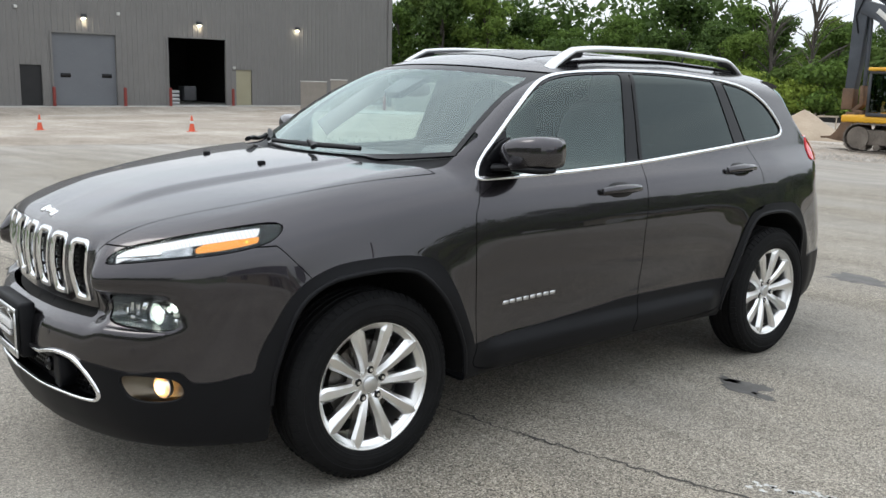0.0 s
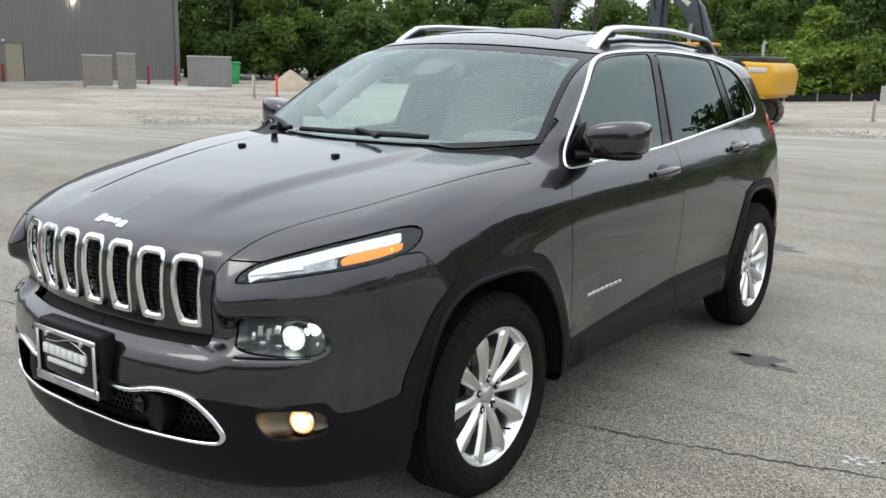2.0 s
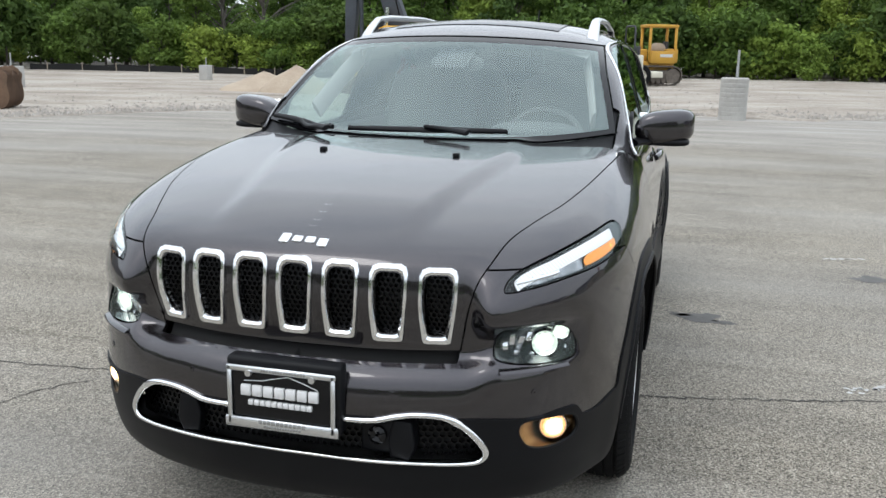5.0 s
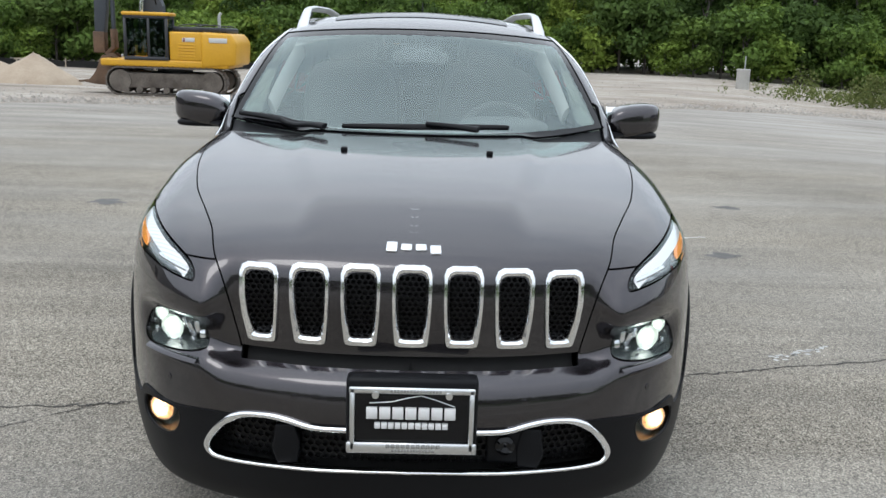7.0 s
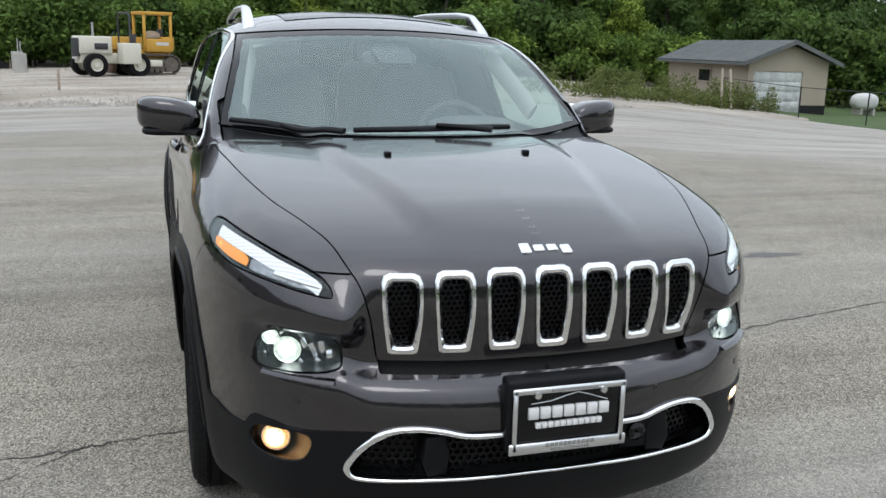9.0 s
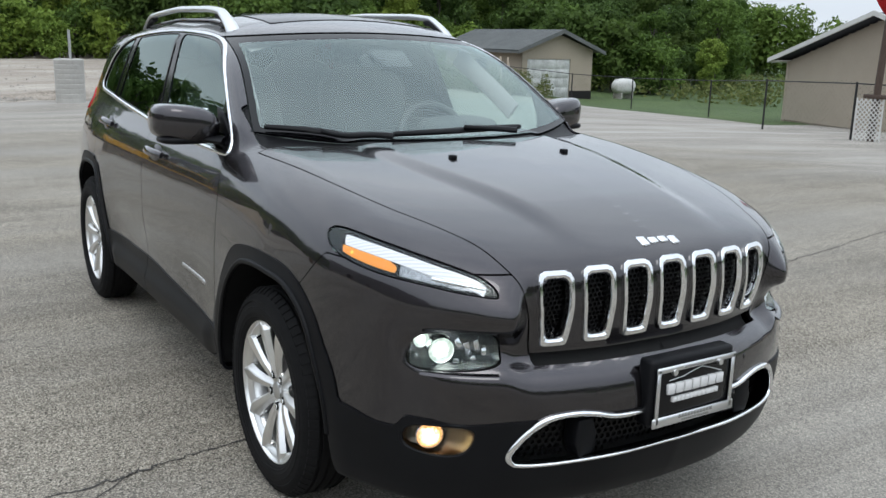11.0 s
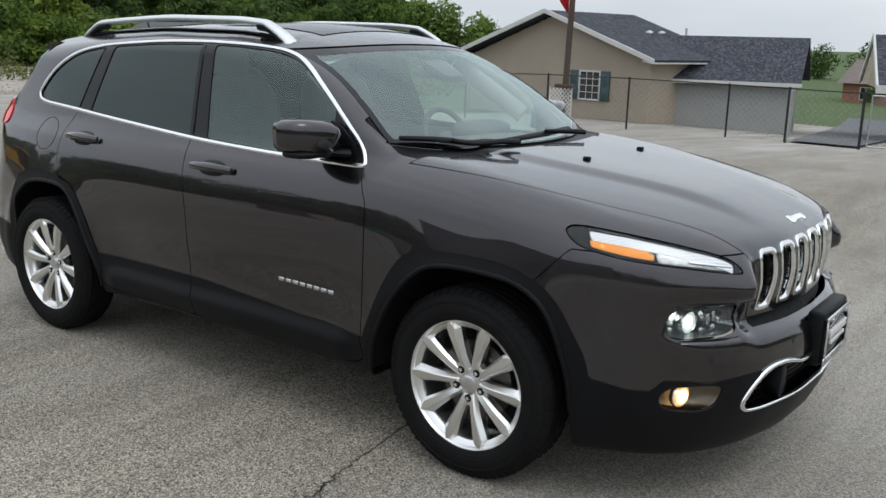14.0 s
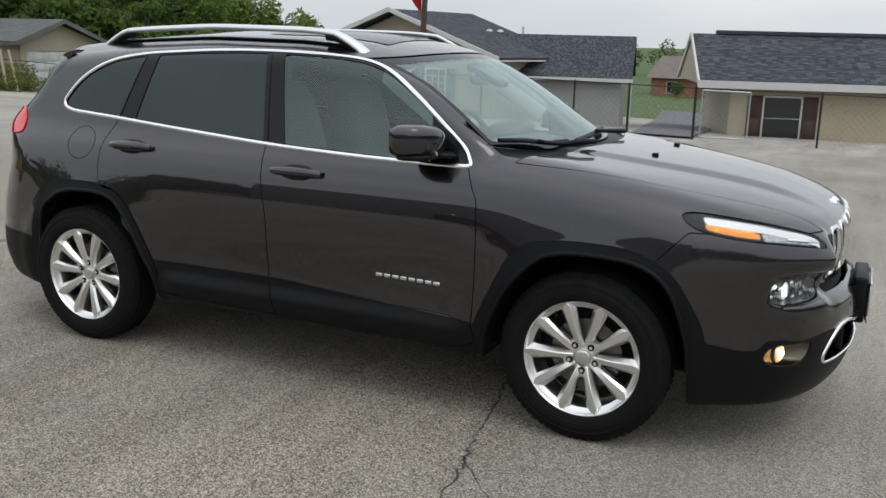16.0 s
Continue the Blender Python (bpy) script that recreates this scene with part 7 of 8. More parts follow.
part("cab_header", box_bm((0.62, 0.45, 2.9), (2.15, 1.38, 3.0), 0.015, 1), MACHINE_BLACK, cab)
part("cab_roof", box_bm((0.55, 0.42, 3.0), (2.2, 1.42, 3.14), 0.05), YELLOW, cab, "yellow cab roof")
for a, b in (((0.73, 1.34, 1.45), (1.24, 1.36, 2.88)), ((1.34, 1.34, 1.45), (2.04, 1.36, 2.88)), ((2.09, 0.55, 1.4), (2.11, 1.28, 2.88)), ((0.66, 0.52, 1.9), (0.68, 1.28, 2.88))):
    part("cab_pane", box_bm(a, b), CAB_GLASS, cab, "tinted cab glass")
part("operator_seat", join_bm(box_bm((0.9, 0.7, 1.4), (1.4, 1.15, 1.75), 0.05), box_bm((0.8, 0.7, 1.7), (0.95, 1.15, 2.45), 0.05)), MACHINE_BLACK, cab)
cab.matrix_basis = pose(-0.75, 0, 0.15) @ Matrix.Diagonal((1, 1, 0.88, 1))
part("tool_box", box_bm((-0.1, -1.35, 1.28), (1.9, -0.45, 1.75), 0.04), YELLOW, ex)
boom = beam(ex, "boom", [(1.0, 1.55), (1.05, 3.1), (1.40, 4.05), (2.0, 4.70), (2.85, 5.05)], [0.62, 0.72, 0.70, 0.60, 0.42], 0.42, MACHINE_GREY, "dark grey boom")
beam(boom, "name_bar", [(1.55, 4.28), (2.25, 4.86)], [0.17, 0.17], 0.44, WHITE_TRIM, "plain white bar")
part("boom_cylinder", cyl_bm((1.5, -0.38, 1.5), (1.35, -0.38, 3.6), 0.085, segs=14), CHROME, boom)
part("boom_cylinder", cyl_bm((1.5, 0.38, 1.5), (1.35, 0.38, 3.6), 0.085, segs=14), CHROME, boom)
part("arm_cylinder", cyl_bm((1.5, 0, 4.75), (2.8, 0, 5.65), 0.10, segs=14), MACHINE_GREY, boom)
part("hose", tube_bm([(0.9, 0.22, 3.2), (1.2, 0.3, 4.4), (1.9, 0.3, 5.15), (2.7, 0.25, 5.4), (3.0, 0.2, 4.7), (2.85, 0.22, 4.1)], [(0, 1, 0)] * 6, 0.05, 0.05, False, 6), RUBBER, boom)
stick = beam(ex, "stick", [(2.95, 5.75), (2.85, 4.9), (2.92, 3.0), (3.0, 1.75)], [0.30, 0.50, 0.42, 0.30], 0.36, MACHINE_GREY, "dark grey stick with a rusty end")
part("bucket_cylinder", cyl_bm((2.55, 0, 4.8), (2.52, 0, 2.3), 0.08, segs=14), MACHINE_GREY, stick)
beam(stick, "linkage", [(2.52, 2.3), (2.5, 1.65), (2.8, 1.4)], [0.14, 0.16, 0.14], 0.40, RUSTY, "worn steel linkage")
part("stick_end", box_bm((2.80, -0.20, 1.45), (3.22, 0.20, 2.2), 0.03), RUSTY, stick, "rusty stick end")

for o in (boom, stick):
    o.matrix_basis = pose(-0.35, 0, 0)


BACK = [(0.26, 0.92), (0.37, 0.80), (0.34, 0.62), (0.37, 0.42), (0.37, 0.24), (0.28, 0.08), (0.12, 0.0), (-0.12, 0.0), (-0.36, 0.03), (-0.68, 0.09)]
FRONT = [(-0.46, 0.14), (-0.30, 0.30), (-0.17, 0.52), (-0.08, 0.78), (0.02, 0.95)]


def digging_bucket(parent):
    """Two crescent side plates, a rolled back, ears and teeth; its lip points along -x."""
    back = curve_through(BACK, 26)
    bm = bmesh.new()
    rows = [[bm.verts.new((u, y, v)) for y in (-0.52, 0.52)] for u, v in back]
    for a, b in zip(rows, rows[1:]):
        bm.faces.new((a[0], b[0], b[1], a[1]))
    bmesh.ops.solidify(bm, geom=bm.faces[:], thickness=0.035)
    shell_ = part("bucket_shell", shaded(bm, 40), RUSTY, parent, "rolled rusty back plate")
    for y in (-0.54, 0.50):
        part("side_plate", prism_bm([tuple(p) for p in back] + FRONT, y, y + 0.04, "Y", 0.006), RUSTY, shell_, "worn curved side plate")
    for y in (-0.22, 0.22):
        part("ear", prism_bm([(0.05, 0.80), (0.38, 0.74), (0.40, 0.92), (0.26, 1.02), (0.08, 0.98)], y - 0.025, y + 0.025, "Y", 0.006), RUSTY, shell_)
    for i in range(5):
        part("tooth", box_bm((-0.80, -0.50 + 0.235 * i, 0.06), (-0.64, -0.43 + 0.235 * i, 0.12), 0.01, 1), RUSTY, shell_)
    return shell_


digging_bucket(ex).matrix_basis = pose(2.45, 0, 0.35, 0, 0, 180) @ Matrix.Scale(1.1, 4)


def heap(name, x, y, rx, ry, h, mat, label, seed):
    bm = bmesh.new()
    rows = []
    for j in range(9):
        q = j / 8
        row = []
        for i in range(26):
            a = 2 * math.pi * i / 26
            k = (1 - q) * (1 + 0.14 * noise.noise((math.cos(a) * 1.7 + seed, math.sin(a) * 1.7, q * 2)))
            row.append(bm.verts.new((rx * k * math.cos(a), ry * k * math.sin(a), h * (1 - (1 - q) ** 1.15) - (0.25 if j == 0 else 0) + 0.06 * noise.noise((a, q * 3, seed)))))
        rows.append(row)
    for p, q in zip(rows, rows[1:]):
        for i in range(26):
            bm.faces.new((p[i], p[(i + 1) % 26], q[(i + 1) % 26], q[i]))
    bm.faces.new(rows[-1])
    ob = tagged(new(name, bpy.data.meshes.new(name)), label, "heap")
    shaded(bm, 60).to_mesh(ob.data)
    bm.free()
    ob.data.materials.append(mat)
    ob.matrix_world = put(x, y, seed * 31)


heap("sand_heap", -13.2, 28.6, 1.6, 1.5, 1.05, SAND, "tan sand heap by the excavator bucket", 1)
heap("sand_heap", -14.9, 29.4, 1.9, 1.6, 0.75, SAND, "low tan sand heap on the gravel", 2)
heap("gravel_heap", -33.6, 32.4, 1.45, 1.4, 1.15, SAND, "pale tan gravel heap on the yard", 3)
heap("stone_heap", -3.5, 47.5, 2.6, 1.2, 0.5, GRAVEL, "low pale rubble heap", 4)
heap("stone_heap", 1.9, 20.3, 2.6, 0.7, 0.14, GRAVEL, "low line of broken stone by the lot", 5)

loose = thing("digger_bucket", "rusty excavator bucket lying on the gravel", "bucket", at=put(-15.08, 15.52, 22, 0.03))
digging_bucket(loose)


def base_block(x, y, wide, h, rod, square=False):
    b = thing("pole_base", "grey cast concrete lamp pole base", "concrete base", "pole bases on the yard", at=put(x, y))
    if square:
        part("block", box_bm((-wide / 2, -wide / 2, -0.3), (wide / 2, wide / 2, h), 0.02), CONCRETE, b)
    else:
        prof = [(-0.3, wide / 2)]
        for i in range(9):
            z = h * i / 9
            prof += [(z + 0.004, wide / 2), (z + h / 9 - 0.02, wide / 2), (z + h / 9 - 0.012, wide / 2 - 0.006)]
        part("drum", turn_bm(prof + [(h, wide / 2 - 0.02), (h, 0.0)], 28, "Z"), CONCRETE, b)
    part("conduit", cyl_bm((0.04, 0, h), (0.04, 0, h + rod), 0.03, segs=10), GALVANISED, b, "grey conduit stub")


base_block(1.95, 18.9, 0.62, 0.95, 0.62)
base_block(-6.9, 46.5, 0.6, 0.95, 0.6)
base_block(14.8, 39.2, 0.6, 0.95, 0.6)
base_block(-7.5, 50.5, 0.6, 1.0, 0.7)
base_block(-24.6, 27.2, 0.7, 0.85, 0.5, True)
base_block(-23.4, 40.0, 0.5, 0.8, 0.4, True)
for x, y, h, mt, lb in ((-25.4, 23.7, 1.0, CONE_RED, "orange marker stake"), (-26.3, 23.3, 0.9, TIMBER, "thin wooden stake"), (-30.5, 27.0, 0.9, WHITE_TRIM, "white marker stake"), (-3.6, 27.6, 0.7, TIMBER, "thin wooden stake")):
    s = thing("marker_stake", lb + " in the gravel", "stake", "survey stakes", at=put(x, y, 0))
    part("stick", box_bm((-0.04, -0.04, -0.2), (0.04, 0.04, h), 0.01, 1), mt, s)
for x, y in ((-18.5, 40.5), (-13.0, 43.5)):
    s = thing("saw_horse", "small wooden trestle on the gravel", "trestle", "trestles on the yard", at=put(x, y, 30))
    part("bar", box_bm((-0.5, -0.04, 0.62), (0.5, 0.04, 0.70)), TIMBER, s)
    for dx in (-0.4, 0.4):
        for dy in (-0.25, 0.25):
            part("leg", cyl_bm((dx, dy, -0.05), (dx, 0, 0.66), 0.03, segs=6), TIMBER, s)
# black silt fence along the wood
sf = thing("silt_fence", "low black silt fence along the wood", "fence", at=pose(0, 0, 0))
pts = [(float(WOOD(a)) - 5.2) * np.array([math.cos(radians(a)), math.sin(radians(a))]) + (0, 1.3) for a in np.linspace(99, 131, 34)]
bm = bmesh.new()
rows = [[bm.verts.new((p[0], p[1], float(ground_z(*p)) - 0.1)), bm.verts.new((p[0], p[1], float(ground_z(*p)) + 0.42 + 0.06 * math.sin(i * 2.1)))] for i, p in enumerate(pts)]
for a, b in zip(rows, rows[1:]):
    bm.faces.new((a[0], b[0], b[1], a[1]))
part("fabric", bm, SILT, sf, "sagging black fabric")
for p in pts[::2]:
    z = float(ground_z(*p))
    part("stake", box_bm((p[0] - 0.03, p[1] - 0.03, z - 0.2), (p[0] + 0.03, p[1] + 0.03, z + 0.55)), TIMBER, sf)

# cream tractor and yellow dozer, one behind the other
tr = thing("tractor", "cream industrial tractor with roll bar, on gravel", "tractor", at=put(-2.1, 41.0, 205, 0.03))
part("bonnet", box_bm((0.55, -0.45, 0.95), (2.0, 0.45, 1.72), 0.06), CREAM, tr, "cream bonnet")
part("radiator_grille", box_bm((1.98, -0.38, 0.85), (2.06, 0.38, 1.62), 0.02), MACHINE_BLACK, tr, "black radiator grille")
part("side_opening", box_bm((0.75, 0.44, 1.15), (1.35, 0.47, 1.42), 0.01, 1), MACHINE_BLACK, tr)
part("chassis", box_bm((-0.95, -0.35, 0.55), (1.95, 0.35, 0.98), 0.04), CREAM, tr)
part("fender_step", box_bm((-0.5, 0.45, 0.55), (0.35, 1.05, 1.45), 0.04), CREAM, tr)
part("name_bar", box_bm((2.05, -0.3, 0.74), (2.07, 0.3, 0.83)), WHITE_TRIM, tr, "plain white bar")
part("driver_seat", join_bm(box_bm((-0.55, -0.25, 1.2), (-0.1, 0.25, 1.35), 0.03), box_bm((-0.65, -0.25, 1.3), (-0.52, 0.25, 1.85), 0.03)), MACHINE_BLACK, tr)
part("steering_column", cyl_bm((0.55, 0, 1.5), (0.25, 0, 1.95), 0.03, segs=8), MACHINE_BLACK, tr)
part("roll_bar", tube_bm([(-0.2, -0.6, 1.0), (-0.2, -0.6, 2.6), (-0.2, -0.5, 2.75), (-0.2, 0.5, 2.75), (-0.2, 0.6, 2.6), (-0.2, 0.6, 1.0)], [(1, 0, 0)] * 6, 0.09, 0.09, False, 8), MACHINE_BLACK, tr, "black roll bar")
part("exhaust_stack", cyl_bm((1.3, 0.2, 1.7), (1.3, 0.2, 2.3), 0.05, segs=10), GALVANISED, tr)
for x, y, r, w in ((1.45, 0.72, 0.50, 0.34), (1.45, -0.72, 0.50, 0.34), (-0.45, 0.75, 0.52, 0.4), (-0.45, -0.75, 0.52, 0.4)):
    wh = part("wheel", turn_bm([(-w / 2, r * 0.55), (-w / 2, r * 0.9), (-w * 0.4, r), (w * 0.4, r), (w / 2, r * 0.9), (w / 2, r * 0.55)], 32), RUBBER, tr, "black tractor tyre")
    wh.matrix_basis = pose(x, y, r, 0, 0, 90)
    part("rim", turn_bm([(-w * 0.42, r * 0.56), (-w * 0.2, r * 0.45), (-w * 0.25, 0.12), (-w * 0.4, 0.10), (-w * 0.4, 0.0)], 28), CREAM, wh, "cream wheel rim")
    part("rim", turn_bm([(w * 0.42, r * 0.56), (w * 0.2, r * 0.45), (w * 0.25, 0.12), (w * 0.4, 0.10), (w * 0.4, 0.0)], 28), CREAM, wh, "cream wheel rim")
part("rear_blade", box_bm((-1.5, 0.15, 0.45), (-0.95, 1.0, 0.72), 0.03), CREAM, tr)
dz = thing("bulldozer", "yellow crawler dozer with open frame cab, on gravel", "bulldozer", at=put(-1.15, 42.9, 200, 0.03))
crawler(dz, -0.85, 2.75, 0.85, 0.42)
crawler(dz, 0.85, 2.75, 0.85, 0.42)
part("hull", box_bm((-1.1, -0.62, 0.5), (1.3, 0.62, 1.15), 0.05), DOZER_YELLOW, dz)
part("bonnet", box_bm((0.15, -0.42, 1.1), (1.5, 0.42, 1.72), 0.06), DOZER_YELLOW, dz, "yellow bonnet")
part("tank", box_bm((-1.25, -0.7, 1.1), (-0.7, 0.7, 1.75), 0.05), DOZER_YELLOW, dz, "yellow rear tank")
part("side_panel", box_bm((-1.1, 0.62, 1.05), (0.1, 0.78, 1.65), 0.03), DOZER_YELLOW, dz)
part("name_bar", box_bm((-0.95, 0.778, 1.36), (-0.35, 0.786, 1.5)), WHITE_TRIM, dz, "plain white bar")
cabf = part("cab_roof", box_bm((-1.2, -0.76, 2.74), (0.25, 0.76, 2.88), 0.03), DOZER_YELLOW, dz, "yellow cab roof")
for x in (-1.1, 0.15):
    for y in (-0.68, 0.68):
        part("cab_post", box_bm((x - 0.06, y - 0.05, 1.1), (x + 0.06, y + 0.05, 2.74), 0.01, 1), DOZER_YELLOW, cabf)
part("seat", join_bm(box_bm((-0.8, -0.25, 1.3), (-0.35, 0.25, 1.5), 0.04), box_bm((-0.9, -0.25, 1.45), (-0.76, 0.25, 2.1), 0.04)), MACHINE_BLACK, dz)
part("sand_bag", rounded_bm((0.4, 0.35, 0.28), 2.2), SAND, dz, "pale covered seat").matrix_basis = pose(-0.45, 0, 1.75)
blade = part("blade", prism_bm([(1.75, 0.08), (1.95, 0.1), (1.80, 0.5), (1.92, 0.95), (1.72, 0.95), (1.66, 0.5)], -1.3, 1.3, "Y", 0.01), RUSTY, dz, "worn steel blade")
for y in (-0.75, 0.75):
    part("push_arm", box_bm((0.4, y - 0.07, 0.35), (1.75, y + 0.07, 0.5)), DOZER_YELLOW, blade)


# ---- houses ----
def siding(parent, name, y0, y1, z0, top, mat, x=0.0, step=0.115, label=""):
    """Lapped siding on the plane of x, facing -x: each board leans out at its foot; top(y) gives the wall's height."""
    w = part(name, box_bm((x + 0.02, y0, z0 - 0.6), (x + 0.12, y1, z0 + 0.02)), mat, parent, label)
    bm = bmesh.new()
    z = z0
    while True:
        ya, yb = y0, y1
        zt = z + step
        span = [y for y in np.linspace(y0, y1, 81) if top(y) >= zt - 0.001]
        if len(span) < 2:
            break
        ya, yb = span[0], span[-1]
        vs = [bm.verts.new(p) for p in ((x - 0.034, ya, z), (x - 0.034, yb, z), (x, yb, zt), (x, ya, zt))]
        bm.faces.new(vs)
        us = [bm.verts.new(p) for p in ((x, ya, z), (x, yb, z), (x - 0.034, yb, z), (x - 0.034, ya, z))]
        bm.faces.new(us)
        z = zt
    bmesh.ops.recalc_face_normals(bm, faces=bm.faces[:])
    part("siding", bm, mat, w)["kind"] = "stuff"
    return w


def shingle_roof(parent, a, b, c, d, mat, rows=16, label="dark shingle roof", thick=0.12):
    """A roof slope with courses of shingles; a-b is the eave, d-c the ridge."""
    a, b, c, d = map(Vector, (a, b, c, d))
    n = (b - a).cross(d - a).normalized()
    if n.z < 0:
        n = -n
    bm = bmesh.new()
    low = [bm.verts.new(p) for p in (a, b, c, d)]
    hi = [bm.verts.new(p + n * thick * 0.7) for p in (a, b, c, d)]
    for f in ((0, 1, 2, 3),):
        bm.faces.new([low[i] for i in f])
    for i in range(4):
        bm.faces.new((low[i], low[(i + 1) % 4], hi[(i + 1) % 4], hi[i]))
    slab = part("roof", bm, mat, parent, label)
    bm = bmesh.new()
    r = random.Random(3)
    for i in range(rows * 2):
        s, e = i / rows / 2, (i + 1) / rows / 2
        p0, p1, q0, q1 = a.lerp(d, s), b.lerp(c, s), a.lerp(d, e), b.lerp(c, e)
        m = 76
        for k in range(m):
            u, w = k / m, (k + 1) / m
            up = thick * 0.7 + 0.009 + r.uniform(-0.004, 0.004)
            vs = [bm.verts.new(p) for p in (p0.lerp(p1, u) + n * up, p0.lerp(p1, w) + n * up, q0.lerp(q1, w) + n * (thick * 0.7 + 0.003), q0.lerp(q1, u) + n * (thick * 0.7 + 0.003))]
            bm.faces.new(vs)
            ws = [bm.verts.new(p) for p in (p0.lerp(p1, u) + n * up, p0.lerp(p1, w) + n * up, p0.lerp(p1, w) + n * thick * 0.7, p0.lerp(p1, u) + n * thick * 0.7)]
            bm.faces.new(ws)
    bm.normal_update()
    part("shingle", bm, mat, slab)["kind"] = "stuff"
    return slab


def window_unit(parent, y, z, w, h, x=-0.02, grid=(2, 3), shutters=None, rim=WHITE_TRIM, leaf=0.38):
    win = part("window", box_bm((x + 0.005, y - w / 2 - 0.06, z - 0.06), (x + 0.05, y + w / 2 + 0.06, z + h + 0.06)), PANE, parent, "dark window pane")
    for a, b in (((y - w / 2 - 0.07, z - 0.07), (y - w / 2, z + h + 0.07)), ((y + w / 2, z - 0.07), (y + w / 2 + 0.07, z + h + 0.07)), ((y - w / 2, z + h), (y + w / 2, z + h + 0.07)), ((y - w / 2, z - 0.07), (y + w / 2, z))):
        part("frame", box_bm((x - 0.03, a[0], a[1]), (x + 0.02, b[0], b[1]), 0.005, 1), rim, win)
    for i in range(1, grid[0]):
        part("glazing_bar", box_bm((x - 0.012, y - w / 2 + w * i / grid[0] - 0.012, z), (x + 0.012, y - w / 2 + w * i / grid[0] + 0.012, z + h)), rim, win)
    for i in range(1, grid[1]):
        part("glazing_bar", box_bm((x - 0.012, y - w / 2, z + h * i / grid[1] - 0.012), (x + 0.012, y + w / 2, z + h * i / grid[1] + 0.012)), rim, win)
    if shutters:
        for s in (-1, 1):
            yc = y + s * (w / 2 + 0.08 + leaf / 2)
            sh = part("shutter", box_bm((x - 0.03, yc - leaf / 2, z - 0.06), (x + 0.01, yc + leaf / 2, z + h + 0.06), 0.006, 1), shutters, win, "panelled shutter")
            for k in (0, 1):
                part("shutter_panel", box_bm((x - 0.04, yc - leaf * 0.34, z + 0.02 + k * (h / 2)), (x - 0.028, yc + leaf * 0.34, z + h / 2 - 0.06 + k * (h / 2)), 0.006, 1), shutters, sh)
    return win


h1 = thing("house", "tan sided house with dark shingle gable roof", "house", at=pose(25.25, 14.64, -1.0, 0, 0, -13.1) @ Matrix.Scale(0.85, 4))
gable = lambda y: 2.45 + (4.17 - 2.45) * (1 - abs(y) / 5.0)
siding(h1, "gable_wall", -5.0, 5.0, 0, gable, SIDING_TAN, label="tan lapped siding wall")
part("core", prism_bm([(-4.98, -0.8), (4.98, -0.8), (4.98, 2.42), (0, 4.12), (-4.98, 2.42)], 0.03, 4.8, "X"), SIDING_TAN, h1)
for s in (-1, 1):
    shingle_roof(h1, (-0.55, s * 5.55, 2.40), (5.2, s * 5.55, 2.40), (5.2, 0, 4.23), (-0.55, 0, 4.23), SHINGLE, 18)
    part("barge_board", prism_bm([(s * 5.6, 2.34), (s * 5.6, 2.52), (0, 4.37), (0, 4.19)], -0.62, -0.54, "X"), WHITE_TRIM, h1, "white barge board")
    part("soffit", prism_bm([(s * 5.55, 2.34), (s * 5.0, 2.40), (s * 5.0, 2.46), (s * 5.55, 2.42)], -0.5, 5.1, "X"), WHITE_TRIM, h1)
    part("corner_board", box_bm((-0.03, s * 5.0 - 0.07, -0.4), (0.05, s * 5.0 + 0.07, 2.42)), SIDING_TAN, h1)
window_unit(h1, -2.15, 0.86, 0.98, 1.05, -0.06, (3, 4), TEAL, WHITE_TRIM, 0.46)
for x, y in ((3.0, -2.6), (3.9, -2.55)):
    v = part("roof_vent", turn_bm([(-0.1, 0.08), (0.14, 0.08), (0.15, 0.16), (0.22, 0.12), (0.26, 0.01)], 18, "Z"), GALVANISED, h1, "round metal roof vent")
    v.matrix_basis = pose(x, y, 3.36)
part("vent_pipe", cyl_bm((4.7, -3.2, 3.2), (4.7, -3.2, 3.75), 0.05, segs=10), WHITE_TRIM, h1)

gr = thing("garage", "grey sided garage with dark shingle roof", "garage", at=pose(26.11, 8.87, -1.09, 0, 0, 12.08) @ Matrix.Scale(0.72, 4))
siding(gr, "front_wall", -3.0, 3.3, 0, lambda y: 2.2, SIDING_GREY, label="grey lapped siding wall")
part("core", box_bm((0.03, -3.0, -0.8), (6.4, 3.3, 2.2)), SIDING_GREY, gr)
shingle_roof(gr, (-0.4, -3.5, 2.15), (-0.4, 3.35, 2.15), (3.2, 3.0, 4.12), (3.2, -3.5, 4.12), SHINGLE, 16)
shingle_roof(gr, (6.8, -3.5, 2.15), (6.8, 3.35, 2.15), (3.2, 3.0, 4.12), (3.2, -3.5, 4.12), SHINGLE, 6)
for s, y in ((-1, -3.0), (1, 3.3)):
    part("gable_end", prism_bm([(-0.1, 2.15), (6.5, 2.15), (3.2, 4.05)], y - 0.1 * (s > 0), y + 0.1 * (s < 0), "Y"), SIDING_GREY, gr)
part("fascia", box_bm((-0.46, -3.55, 2.06), (-0.40, 3.40, 2.22)), WHITE_TRIM, gr, "white gutter board")

# near-black boards added to paint the shade of the gap beside the garage
p, q = h1.matrix_world @ Vector((0.30, -4.95, 0)), gr.matrix_world @ Vector((0.20, 3.28, 0))
gap_turn = math.degrees(math.atan2(q.y - p.y, q.x - p.x))
passage = thing("passage_shade_boards", "near-black boards standing in for the shaded gap between house and garage", "screen", at=pose(p.x, p.y, p.z - 0.1, 0, 0, gap_turn))
span = math.hypot(q.x - p.x, q.y - p.y)
